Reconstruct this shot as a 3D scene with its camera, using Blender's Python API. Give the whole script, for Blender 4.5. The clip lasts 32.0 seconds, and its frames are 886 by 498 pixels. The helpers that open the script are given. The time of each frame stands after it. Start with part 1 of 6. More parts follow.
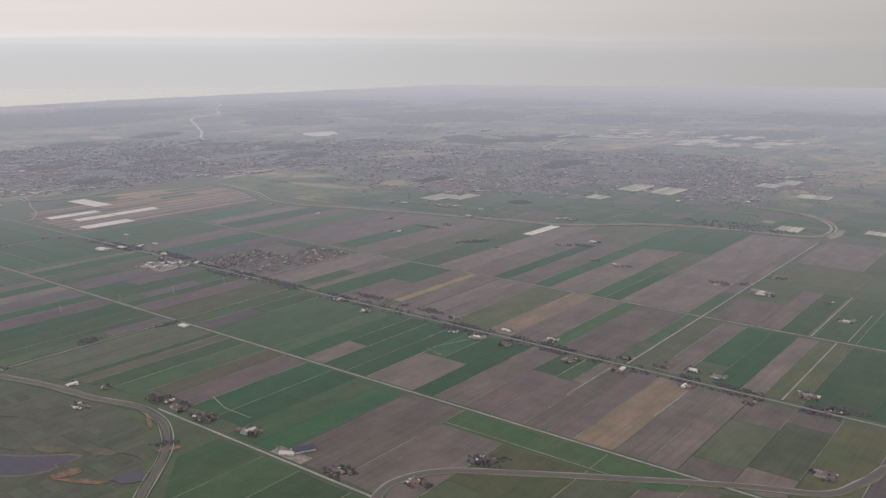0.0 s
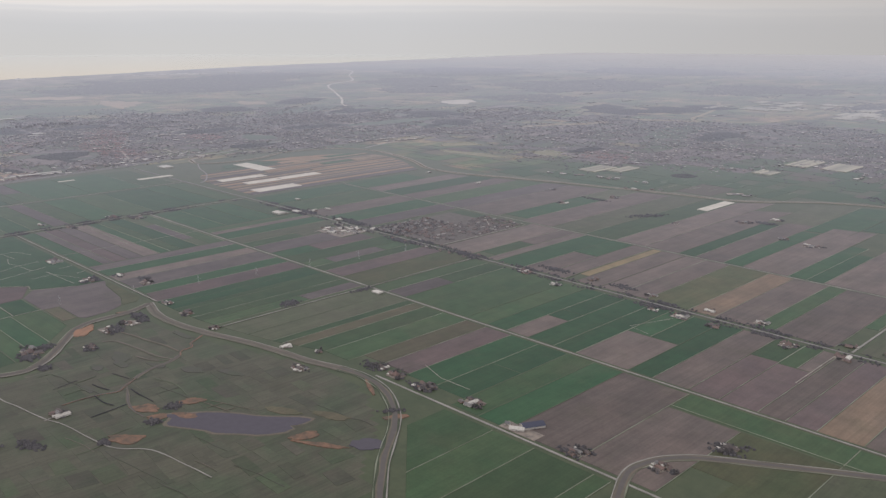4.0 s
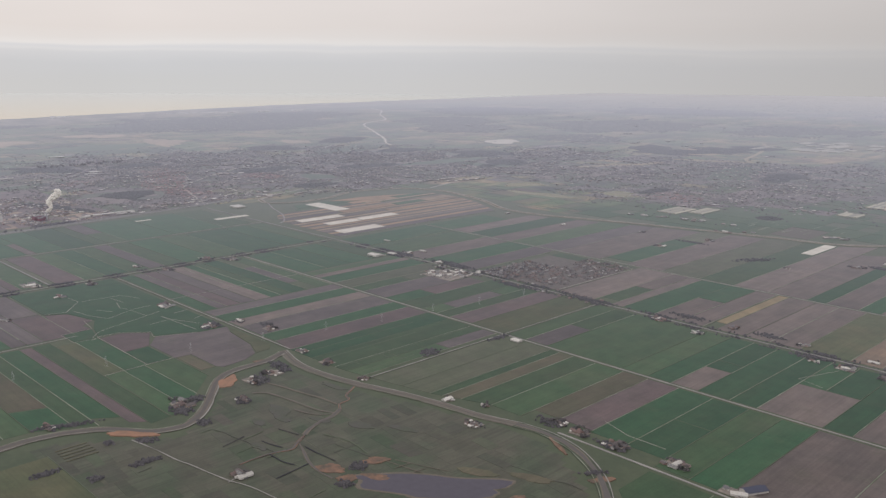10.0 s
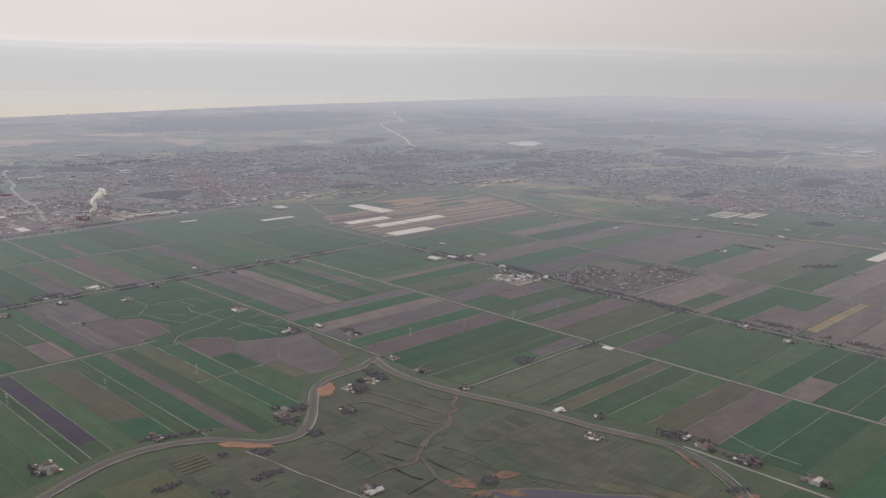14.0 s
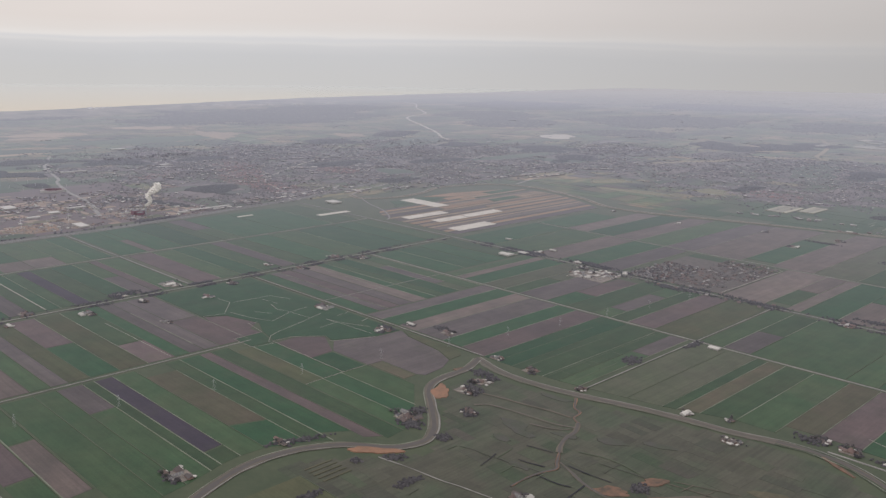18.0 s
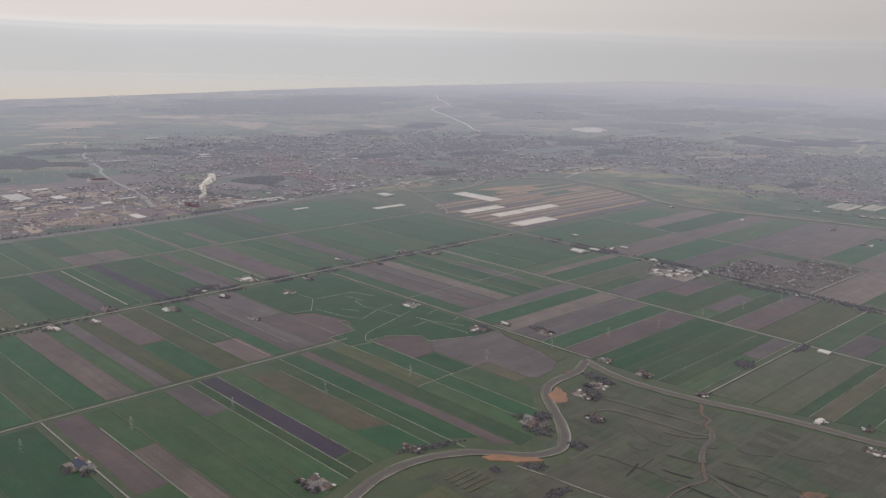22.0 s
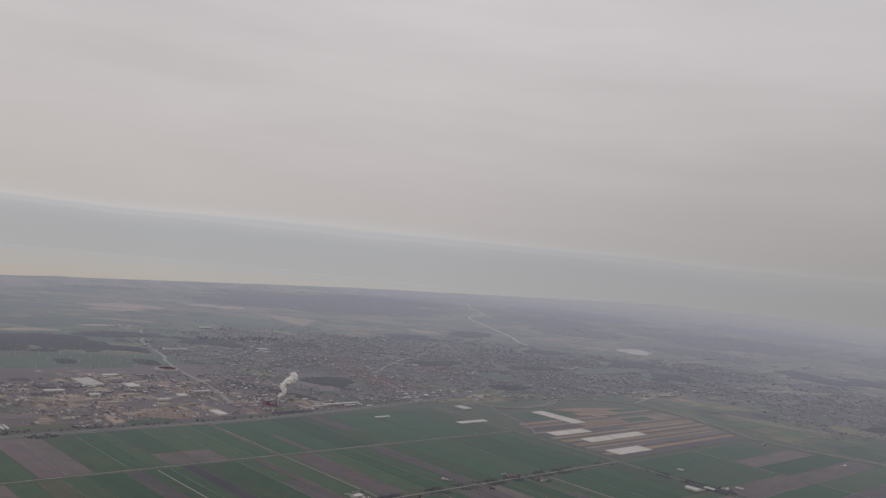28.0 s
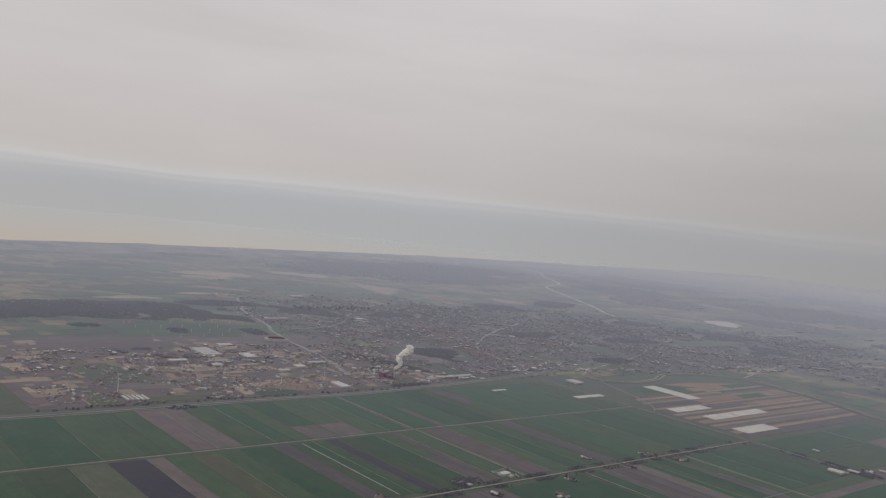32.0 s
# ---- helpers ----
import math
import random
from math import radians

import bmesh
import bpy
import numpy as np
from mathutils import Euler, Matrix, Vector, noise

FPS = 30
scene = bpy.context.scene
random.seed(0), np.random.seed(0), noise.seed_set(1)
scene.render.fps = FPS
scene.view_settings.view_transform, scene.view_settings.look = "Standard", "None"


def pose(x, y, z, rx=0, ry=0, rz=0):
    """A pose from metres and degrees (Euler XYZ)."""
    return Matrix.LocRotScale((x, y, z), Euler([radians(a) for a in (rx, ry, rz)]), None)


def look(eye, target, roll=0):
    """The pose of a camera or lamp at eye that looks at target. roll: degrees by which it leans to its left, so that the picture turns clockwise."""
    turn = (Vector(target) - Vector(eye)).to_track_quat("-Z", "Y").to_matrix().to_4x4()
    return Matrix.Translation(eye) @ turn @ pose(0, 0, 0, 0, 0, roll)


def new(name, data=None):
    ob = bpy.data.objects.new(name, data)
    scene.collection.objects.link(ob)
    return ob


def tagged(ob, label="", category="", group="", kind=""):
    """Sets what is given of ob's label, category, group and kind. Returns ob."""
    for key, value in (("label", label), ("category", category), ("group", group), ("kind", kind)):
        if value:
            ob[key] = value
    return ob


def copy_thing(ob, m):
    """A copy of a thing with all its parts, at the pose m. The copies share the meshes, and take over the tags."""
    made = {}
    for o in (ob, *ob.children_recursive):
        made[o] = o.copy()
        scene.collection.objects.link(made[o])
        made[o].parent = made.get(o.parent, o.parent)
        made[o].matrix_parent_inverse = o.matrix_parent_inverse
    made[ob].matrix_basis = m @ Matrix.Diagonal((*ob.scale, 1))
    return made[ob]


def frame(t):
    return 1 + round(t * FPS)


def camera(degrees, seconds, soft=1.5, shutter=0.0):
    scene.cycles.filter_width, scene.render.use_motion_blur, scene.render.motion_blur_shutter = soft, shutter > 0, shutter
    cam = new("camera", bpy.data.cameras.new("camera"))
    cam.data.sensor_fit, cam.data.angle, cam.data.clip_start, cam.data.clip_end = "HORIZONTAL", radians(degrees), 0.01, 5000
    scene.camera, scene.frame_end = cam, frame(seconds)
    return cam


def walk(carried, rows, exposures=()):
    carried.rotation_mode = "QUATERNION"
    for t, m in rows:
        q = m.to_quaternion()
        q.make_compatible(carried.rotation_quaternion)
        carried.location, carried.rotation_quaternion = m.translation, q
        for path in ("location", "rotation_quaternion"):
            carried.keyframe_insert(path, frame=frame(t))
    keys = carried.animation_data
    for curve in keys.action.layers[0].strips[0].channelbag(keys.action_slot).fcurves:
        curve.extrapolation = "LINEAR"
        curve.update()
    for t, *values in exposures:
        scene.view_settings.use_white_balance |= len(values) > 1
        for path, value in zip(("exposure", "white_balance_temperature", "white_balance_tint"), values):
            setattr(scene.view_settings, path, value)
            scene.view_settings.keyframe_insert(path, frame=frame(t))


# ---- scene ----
cam = camera(54.6, 32.0, soft=1.4)
PATH = [
    (0, (-10.09, -3.59, 173.83), (-21.889, 11.938, 169.413), 0.28),
    (0.5, (-16.42, -7.03, 173.60), (-28.246, 8.472, 169.151), 0.81),
    (1, (-22.75, -10.47, 173.37), (-34.845, 4.877, 169.104), 0.61),
    (1.5, (-29.09, -13.92, 173.14), (-41.195, 1.451, 168.992), 1.69),
    (2, (-35.43, -17.38, 172.92), (-47.754, -2.182, 168.769), 0.72),
    (2.5, (-41.78, -20.85, 172.70), (-54.510, -6.050, 168.358), 1.42),
    (3, (-48.14, -24.35, 172.49), (-61.586, -10.266, 167.917), -0.40),
    (3.5, (-54.51, -27.86, 172.29), (-68.085, -14.115, 167.120), 0.57),
    (5.5, (-80.14, -42.23, 171.62), (-93.818, -28.400, 166.956), -0.43),
    (6, (-86.59, -45.91, 171.48), (-100.319, -32.092, 166.943), 0.09),
    (6.5, (-93.06, -49.63, 171.36), (-106.851, -35.838, 166.943), 0.15),
    (7, (-99.54, -53.38, 171.25), (-113.387, -39.655, 166.806), -0.16),
    (7.5, (-106.02, -57.16, 171.14), (-119.866, -43.424, 166.719), 0.52),
    (8, (-112.51, -60.97, 171.04), (-126.252, -47.113, 166.660), 0.43),
    (8.5, (-119.00, -64.80, 170.93), (-132.672, -50.857, 166.612), 1.08),
    (9, (-125.49, -68.65, 170.82), (-139.185, -54.712, 166.573), 0.71),
    (9.5, (-131.96, -72.52, 170.70), (-145.717, -58.632, 166.452), 0.60),
    (10, (-138.43, -76.39, 170.56), (-152.223, -62.557, 166.303), 0.61),
    (10.5, (-144.87, -80.28, 170.42), (-158.702, -66.482, 166.131), 0.36),
    (11, (-151.30, -84.18, 170.25), (-165.109, -70.361, 165.940), 0.80),
    (11.5, (-157.71, -88.07, 170.07), (-171.475, -74.204, 165.786), 1.13),
    (12, (-164.11, -91.97, 169.87), (-177.858, -78.080, 165.627), 1.15),
    (12.5, (-170.48, -95.87, 169.65), (-184.209, -81.940, 165.450), 1.18),
    (13, (-176.84, -99.76, 169.43), (-190.585, -85.830, 165.278), 1.30),
    (13.5, (-183.19, -103.64, 169.19), (-196.931, -89.709, 165.051), 1.11),
    (14, (-189.52, -107.51, 168.95), (-203.252, -93.596, 164.718), 1.11),
    (14.5, (-195.85, -111.37, 168.70), (-209.595, -97.488, 164.427), 0.97),
    (16.5, (-221.06, -126.62, 167.72), (-234.840, -112.798, 163.348), 0.67),
    (17, (-227.36, -130.38, 167.48), (-241.135, -116.552, 163.122), 0.97),
    (17.5, (-233.66, -134.12, 167.26), (-247.447, -120.303, 162.887), 1.06),
    (18, (-239.98, -137.85, 167.04), (-253.771, -124.043, 162.648), 1.06),
    (18.5, (-246.32, -141.57, 166.83), (-260.124, -127.797, 162.370), 1.11),
    (19, (-252.69, -145.27, 166.64), (-266.481, -131.509, 162.145), 1.20),
    (19.5, (-259.08, -148.98, 166.46), (-272.855, -135.193, 161.957), 1.28),
    (20, (-265.52, -152.68, 166.30), (-279.323, -138.921, 161.818), 1.12),
    (20.5, (-272.00, -156.39, 166.16), (-285.851, -142.651, 161.749), 1.11),
    (21, (-278.54, -160.10, 166.04), (-292.402, -146.396, 161.580), 1.69),
    (21.5, (-285.13, -163.82, 165.94), (-298.972, -150.117, 161.417), 1.42),
    (22, (-291.78, -167.56, 165.86), (-305.575, -153.829, 161.271), 1.59),
    (22.5, (-298.47, -171.31, 165.80), (-312.227, -157.540, 161.204), 1.82),
    (23, (-305.21, -175.09, 165.75), (-318.904, -161.249, 161.204), 1.92),
    (23.5, (-311.97, -178.91, 165.72), (-325.665, -165.011, 161.326), 2.09),
    (24, (-318.74, -182.76, 165.68), (-332.474, -168.777, 161.681), 2.79),
    (24.5, (-325.52, -186.65, 165.65), (-339.324, -172.597, 162.182), 3.09),
    (25, (-332.30, -190.60, 165.62), (-346.165, -176.460, 162.805), 3.54),
    (25.5, (-339.06, -194.60, 165.58), (-352.974, -180.391, 163.441), 3.96),
    (26, (-345.79, -198.66, 165.53), (-359.741, -184.400, 164.096), 4.83),
    (26.5, (-352.49, -202.79, 165.47), (-366.533, -188.594, 164.412), 4.93),
    (28.5, (-378.82, -220.03, 165.02), (-393.270, -206.211, 165.281), 6.14),
    (29, (-385.30, -224.49, 164.87), (-399.677, -210.649, 163.505), 4.11),
    (29.5, (-391.76, -228.98, 164.71), (-405.997, -215.097, 162.619), 4.78),
    (30, (-398.19, -233.52, 164.54), (-412.405, -219.583, 162.604), 5.22),
    (30.5, (-404.60, -238.08, 164.37), (-419.002, -224.288, 162.803), 5.66),
    (31, (-411.00, -242.67, 164.18), (-425.696, -229.159, 162.883), 5.97),
    (31.5, (-417.39, -247.27, 163.99), (-432.308, -233.981, 162.978), 6.31),
    (32, (-423.78, -251.87, 163.80), (-438.968, -238.888, 163.011), 6.11),
]
walk(cam, [(t, look(eye, target, roll)) for t, eye, target, roll in PATH],
     [(0.0, 0.0, 6470, 10.5), (14.0, -0.02, 6470, 10.5), (21.0, -0.07, 6470, 10.5), (24.0, -0.18, 6440, 11), (25.0, -0.30, 6480, 12), (26.0, -0.42, 6500, 12.5), (28.5, -0.64, 6330, 10), (29.0, -0.67, 6300, 9.5), (29.6, -0.49, 6290, 8.5), (30.0, -0.37, 6290, 8.5), (31.0, -0.41, 6340, 9.8), (32.0, -0.52, 6340, 9.8)])

# ---- light: thin high overcast, brighter over the sea ----
world = bpy.data.worlds.new("overcast_sky")
scene.world = world
world.use_nodes = True
wn, wl = world.node_tree.nodes, world.node_tree.links
wn.clear()


def wmath(op, a, b=0.0, clamp=False):
    n = wn.new("ShaderNodeMath")
    n.operation, n.use_clamp = op, clamp
    for i, v in enumerate((a, b)):
        if isinstance(v, (int, float)):
            n.inputs[i].default_value = v
        else:
            wl.new(v, n.inputs[i])
    return n.outputs[0]


SKY_GAIN = 1.42
sky_at = wn.new("ShaderNodeTexCoord")
sky_xyz = wn.new("ShaderNodeSeparateXYZ")
wl.new(sky_at.outputs["Generated"], sky_xyz.inputs[0])
# how far the direction lies towards the north end of the coast (0 at the sea, 1 inland)
inland = wmath("MULTIPLY_ADD", wmath("ARCTAN2", sky_xyz.outputs[1], wmath("MULTIPLY", sky_xyz.outputs[0], -1.0)), 1.0)
inland.node.inputs[2].default_value = -0.45
inland = wmath("MULTIPLY", inland, 1.05, clamp=True)
# slow unevenness of the cloud deck, drawn out along the horizon
stretch = wn.new("ShaderNodeCombineXYZ")
wl.new(wmath("MULTIPLY", sky_xyz.outputs[0], 2.2), stretch.inputs[0])
wl.new(wmath("MULTIPLY", sky_xyz.outputs[1], 2.2), stretch.inputs[1])
wl.new(wmath("MULTIPLY", sky_xyz.outputs[2], 14.0), stretch.inputs[2])
streaks = wn.new("ShaderNodeTexNoise")
streaks.inputs["Scale"].default_value, streaks.inputs["Detail"].default_value = 1.6, 4.0
wl.new(stretch.outputs[0], streaks.inputs["Vector"])
bend = wmath("MULTIPLY", wmath("SUBTRACT", streaks.outputs[0], 0.5), 0.026)
height = wmath("MULTIPLY_ADD", wmath("ADD", sky_xyz.outputs[2], bend), 2.5)
height.node.inputs[2].default_value = 0.25
ramp = wn.new("ShaderNodeValToRGB")
wl.new(height, ramp.inputs[0])
SKY = [(0.00, (0.50, 0.49, 0.47)), (0.085, (0.50, 0.49, 0.47)), (0.163, (0.484, 0.483, 0.482)), (0.19, (0.480, 0.480, 0.481)), (0.215, (0.477, 0.479, 0.486)), (0.245, (0.478, 0.483, 0.497)), (0.272, (0.515, 0.516, 0.53)), (0.279, (0.565, 0.56, 0.565)),
       (0.288, (0.54, 0.54, 0.558)), (0.298, (0.63, 0.610, 0.60)), (0.312, (0.605, 0.573, 0.558)), (0.34, (0.600, 0.555, 0.535)), (0.50, (0.645, 0.593, 0.573)), (0.80, (0.69, 0.645, 0.63)), (1.00, (0.70, 0.66, 0.65))]
while len(ramp.color_ramp.elements) < len(SKY):
    ramp.color_ramp.elements.new(0.5)
for stop, (place, tone) in zip(ramp.color_ramp.elements, SKY):
    stop.position, stop.color = place, (*tone, 1)
deck = wn.new("ShaderNodeMix")
deck.data_type = "RGBA"
deck.inputs[7].default_value = (0.315, 0.303, 0.30, 1)
low_sky = wmath("SUBTRACT", 1.0, wmath("MULTIPLY", wmath("SUBTRACT", sky_xyz.outputs[2], 0.03), 4.5, clamp=True))
wl.new(wmath("MULTIPLY", inland, wmath("ADD", wmath("MULTIPLY", low_sky, 0.66), 0.22)), deck.inputs[0])
wl.new(ramp.outputs[0], deck.inputs[6])
far_up = wmath("MULTIPLY", wmath("SUBTRACT", sky_xyz.outputs[2], 0.02), 9.0, clamp=True)
mottle = wmath("MULTIPLY_ADD", wmath("SUBTRACT", streaks.outputs[0], 0.5), wmath("MULTIPLY", far_up, 0.20))
mottle.node.inputs[2].default_value = 1.0
# the deck is thicker towards the open sea in the south-west
seaward = wmath("ARCTAN2", sky_xyz.outputs[1], wmath("MULTIPLY", sky_xyz.outputs[0], -1.0))
seaward = wmath("MULTIPLY", wmath("SUBTRACT", 0.74, seaward), 3.0, clamp=True)
mottle = wmath("MULTIPLY", mottle, wmath("SUBTRACT", 1.0, wmath("MULTIPLY", seaward, 0.10)))
tone = wn.new("ShaderNodeVectorMath")
tone.operation = "SCALE"
wl.new(deck.outputs[2], tone.inputs[0])
wl.new(mottle, tone.inputs["Scale"])
clouds = wn.new("ShaderNodeBackground")
wl.new(tone.outputs[0], clouds.inputs[0])
clouds.inputs[1].default_value = SKY_GAIN
clear = wn.new("ShaderNodeTexSky")
clear.sky_type, clear.sun_disc = "NISHITA", False
clear.sun_elevation, clear.sun_rotation = radians(24), radians(250)
blue = wn.new("ShaderNodeBackground")
blue.inputs[1].default_value = 0.08
wl.new(clear.outputs[0], blue.inputs[0])
both = wn.new("ShaderNodeMixShader")
both.inputs[0].default_value = 0.94
wl.new(blue.outputs[0], both.inputs[1])
wl.new(clouds.outputs[0], both.inputs[2])
out = wn.new("ShaderNodeOutputWorld")
wl.new(both.outputs[0], out.inputs[0])

sun = new("sun", bpy.data.lights.new("sun", "SUN"))
sun.data.energy, sun.data.angle, sun.data.color = 0.45, radians(25), (1.0, 0.95, 0.88)
sun.matrix_world = look((0, 0, 800), (560, 300, 500))

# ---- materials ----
HAZE_MOST = 0.70   # most of the painted haze, short of the far horizon
HAZE_DENSITY = 0.120      # strength of the painted distance haze at a slant
# tint of the gloss that stands in for distance haze
HAZE_TINT = (0.604, 0.638, 0.730, 1)


class Nodes:
    """A material's node tree, with short ways to add to it."""

    def __init__(self, name):
        self.mat = bpy.data.materials.new(name)
        self.mat.use_nodes = True
        self.n, self.l = self.mat.node_tree.nodes, self.mat.node_tree.links
        self.n.clear()

    def put(self, socket, value):
        if isinstance(value, bpy.types.NodeSocket):
            self.l.new(value, socket)
        else:
            socket.default_value = value

    def math(self, op, a, b=0.0, c=0.0, clamp=False):
        n = self.n.new("ShaderNodeMath")
        n.operation, n.use_clamp = op, clamp
        for s, v in zip(n.inputs, (a, b, c)):
            self.put(s, v)
        return n.outputs[0]

    def noise(self, where, scale, detail=3.0, rough=0.5, stretch=None):
        if stretch:
            m = self.n.new("ShaderNodeMapping")
            m.inputs["Scale"].default_value = stretch
            self.l.new(where, m.inputs[0])
            where = m.outputs[0]
        n = self.n.new("ShaderNodeTexNoise")
        n.inputs["Scale"].default_value, n.inputs["Detail"].default_value, n.inputs["Roughness"].default_value = scale, detail, rough
        self.l.new(where, n.inputs["Vector"])
        return n.outputs[0]

    def mix(self, fac, a, b):
        n = self.n.new("ShaderNodeMix")
        n.data_type = "RGBA"
        self.put(n.inputs[0], fac)
        self.put(n.inputs[6], a)
        self.put(n.inputs[7], b)
        return n.outputs[2]

    def span(self, x, lo, hi):
        n = self.n.new("ShaderNodeMapRange")
        self.put(n.inputs[0], x)
        n.inputs[1].default_value, n.inputs[2].default_value = lo, hi
        return n.outputs[0]

    def span2(self, x, lo, hi, a, b):
        n = self.n.new("ShaderNodeMapRange")
        self.put(n.inputs[0], x)
        for i, v in enumerate((lo, hi, a, b)):
            n.inputs[i + 1].default_value = v
        return n.outputs[0]

    def world(self):
        return self.n.new("ShaderNodeNewGeometry").outputs["Position"]

    def local(self):
        return self.n.new("ShaderNodeTexCoord").outputs["Object"]

    def chance(self):
        return self.n.new("ShaderNodeObjectInfo").outputs["Random"]

    def island(self):
        return self.n.new("ShaderNodeNewGeometry").outputs["Random Per Island"]

    def tint(self, colour, x, amount):
        """The colour, lighter or darker by x (0 to 1)."""
        n = self.n.new("ShaderNodeVectorMath")
        n.operation = "SCALE"
        self.put(n.inputs[0], colour[:3] if isinstance(colour, tuple) else colour)
        self.put(n.inputs["Scale"], self.math("MULTIPLY_ADD", x, 2 * amount, 1 - amount))
        return n.outputs[0]

    def finish(self, colour, haze_gain=1.0, rough=0.65, gloss=HAZE_TINT, standing=False):
        """Matt colour under distance haze, painted as gloss that grows towards the slant."""
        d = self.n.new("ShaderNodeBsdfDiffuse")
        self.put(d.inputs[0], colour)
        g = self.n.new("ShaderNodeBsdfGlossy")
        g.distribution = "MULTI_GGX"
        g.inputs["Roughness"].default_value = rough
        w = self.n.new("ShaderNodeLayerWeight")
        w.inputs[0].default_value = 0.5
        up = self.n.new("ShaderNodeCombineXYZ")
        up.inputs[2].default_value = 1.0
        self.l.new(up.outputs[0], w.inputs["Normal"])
        if standing:  # walls, roofs and twigs: painted haze faces up, to take the sky's brightness
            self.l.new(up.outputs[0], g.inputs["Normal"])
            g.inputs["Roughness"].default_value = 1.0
            gloss = rgb(HAZE_TINT, 1.05)
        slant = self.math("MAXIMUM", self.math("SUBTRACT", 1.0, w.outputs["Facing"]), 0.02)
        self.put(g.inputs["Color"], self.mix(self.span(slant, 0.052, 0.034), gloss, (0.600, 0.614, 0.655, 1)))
        haze_depth = self.math("POWER", self.math("DIVIDE", HAZE_DENSITY * haze_gain, slant), 1.8)
        keep = self.math("EXPONENT", self.math("MULTIPLY", haze_depth, -1.0))
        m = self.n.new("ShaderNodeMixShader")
        self.put(m.inputs[0], self.math("MULTIPLY", self.math("SUBTRACT", 1.0, keep), self.span2(slant, 0.06, 0.036, HAZE_MOST, 0.97)))
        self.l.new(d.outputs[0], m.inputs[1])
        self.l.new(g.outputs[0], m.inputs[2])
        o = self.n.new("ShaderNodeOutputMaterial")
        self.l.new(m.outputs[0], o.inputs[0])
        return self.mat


def rgb(c, k=1.0):
    return (c[0] * k, c[1] * k, c[2] * k, 1)


def soil(name, a, b, rows=0.12, patch=0.35):
    """Fields: two colours in slow patches, worn green spots, faint drill rows along the strip, small clods and a chance per field."""
    k = Nodes(name)
    w, o = k.world(), k.local()
    slow = k.span(k.noise(w, 0.035, 3.0, 0.55), 0.36, 0.66)
    c = k.mix(k.math("MULTIPLY", slow, patch * 2, clamp=True), rgb(a), rgb(b))
    worn = k.span(k.noise(w, 0.05, 4.0, 0.62), 0.52, 0.74)
    c = k.mix(k.math("MULTIPLY", worn, 0.30), c, (0.072, 0.080, 0.044, 1))
    bare = k.span(k.noise(w, 0.022, 3.0, 0.5, (1.0, 1.0, 3.0)), 0.60, 0.76)
    c = k.mix(k.math("MULTIPLY", bare, 0.25), c, (0.100, 0.086, 0.066, 1))
    c = k.tint(c, k.noise(o, 1.0, 2.0, 0.6, (0.7, 0.012, 0.0)), rows * 1.7)
    c = k.tint(c, k.noise(o, 1.0, 1.0, 0.5, (0.11, 0.02, 0.0)), rows * 1.5)
    c = k.tint(c, k.noise(w, 0.9, 4.0, 0.7), 0.26)
    c = k.tint(c, k.noise(w, 0.12, 3.0, 0.6), 0.26)
    c = k.tint(c, k.chance(), 0.18)
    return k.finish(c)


def plain(name, a, b=None, scale=0.3, by="world", spread=0.18, haze_gain=1.0, rough=0.65, standing=None):
    """A surface of two shades, mottled at two sizes; by: varied by place, by object or by island."""
    k = Nodes(name)
    w = k.world()
    x = {"world": lambda: k.span(k.noise(w, scale, 4.0, 0.6), 0.35, 0.65), "object": k.chance, "island": k.island}[by]()
    c = k.mix(x, rgb(a), rgb(b or a, 1.0 if b else 0.8))
    c = k.tint(c, k.noise(w, scale * 7, 3.0, 0.6), spread)
    return k.finish(c, haze_gain, rough, standing=by != "world" if standing is None else standing)


def palette(name, colours, haze_gain=1.0, standing=False, by_object=False):
    """One of several colours for each separate piece of a joined mesh."""
    k = Nodes(name)
    r = k.n.new("ShaderNodeValToRGB")
    r.color_ramp.interpolation = "CONSTANT"
    while len(r.color_ramp.elements) < len(colours):
        r.color_ramp.elements.new(0.5)
    for i, (e, c) in enumerate(zip(r.color_ramp.elements, colours)):
        e.position, e.color = i / len(colours), rgb(c)
    k.l.new(k.chance() if by_object else k.island(), r.inputs[0])
    c = k.tint(r.outputs[0], k.noise(k.world(), 0.8, 2.0), 0.2)
    return k.finish(c, haze_gain, standing=standing)


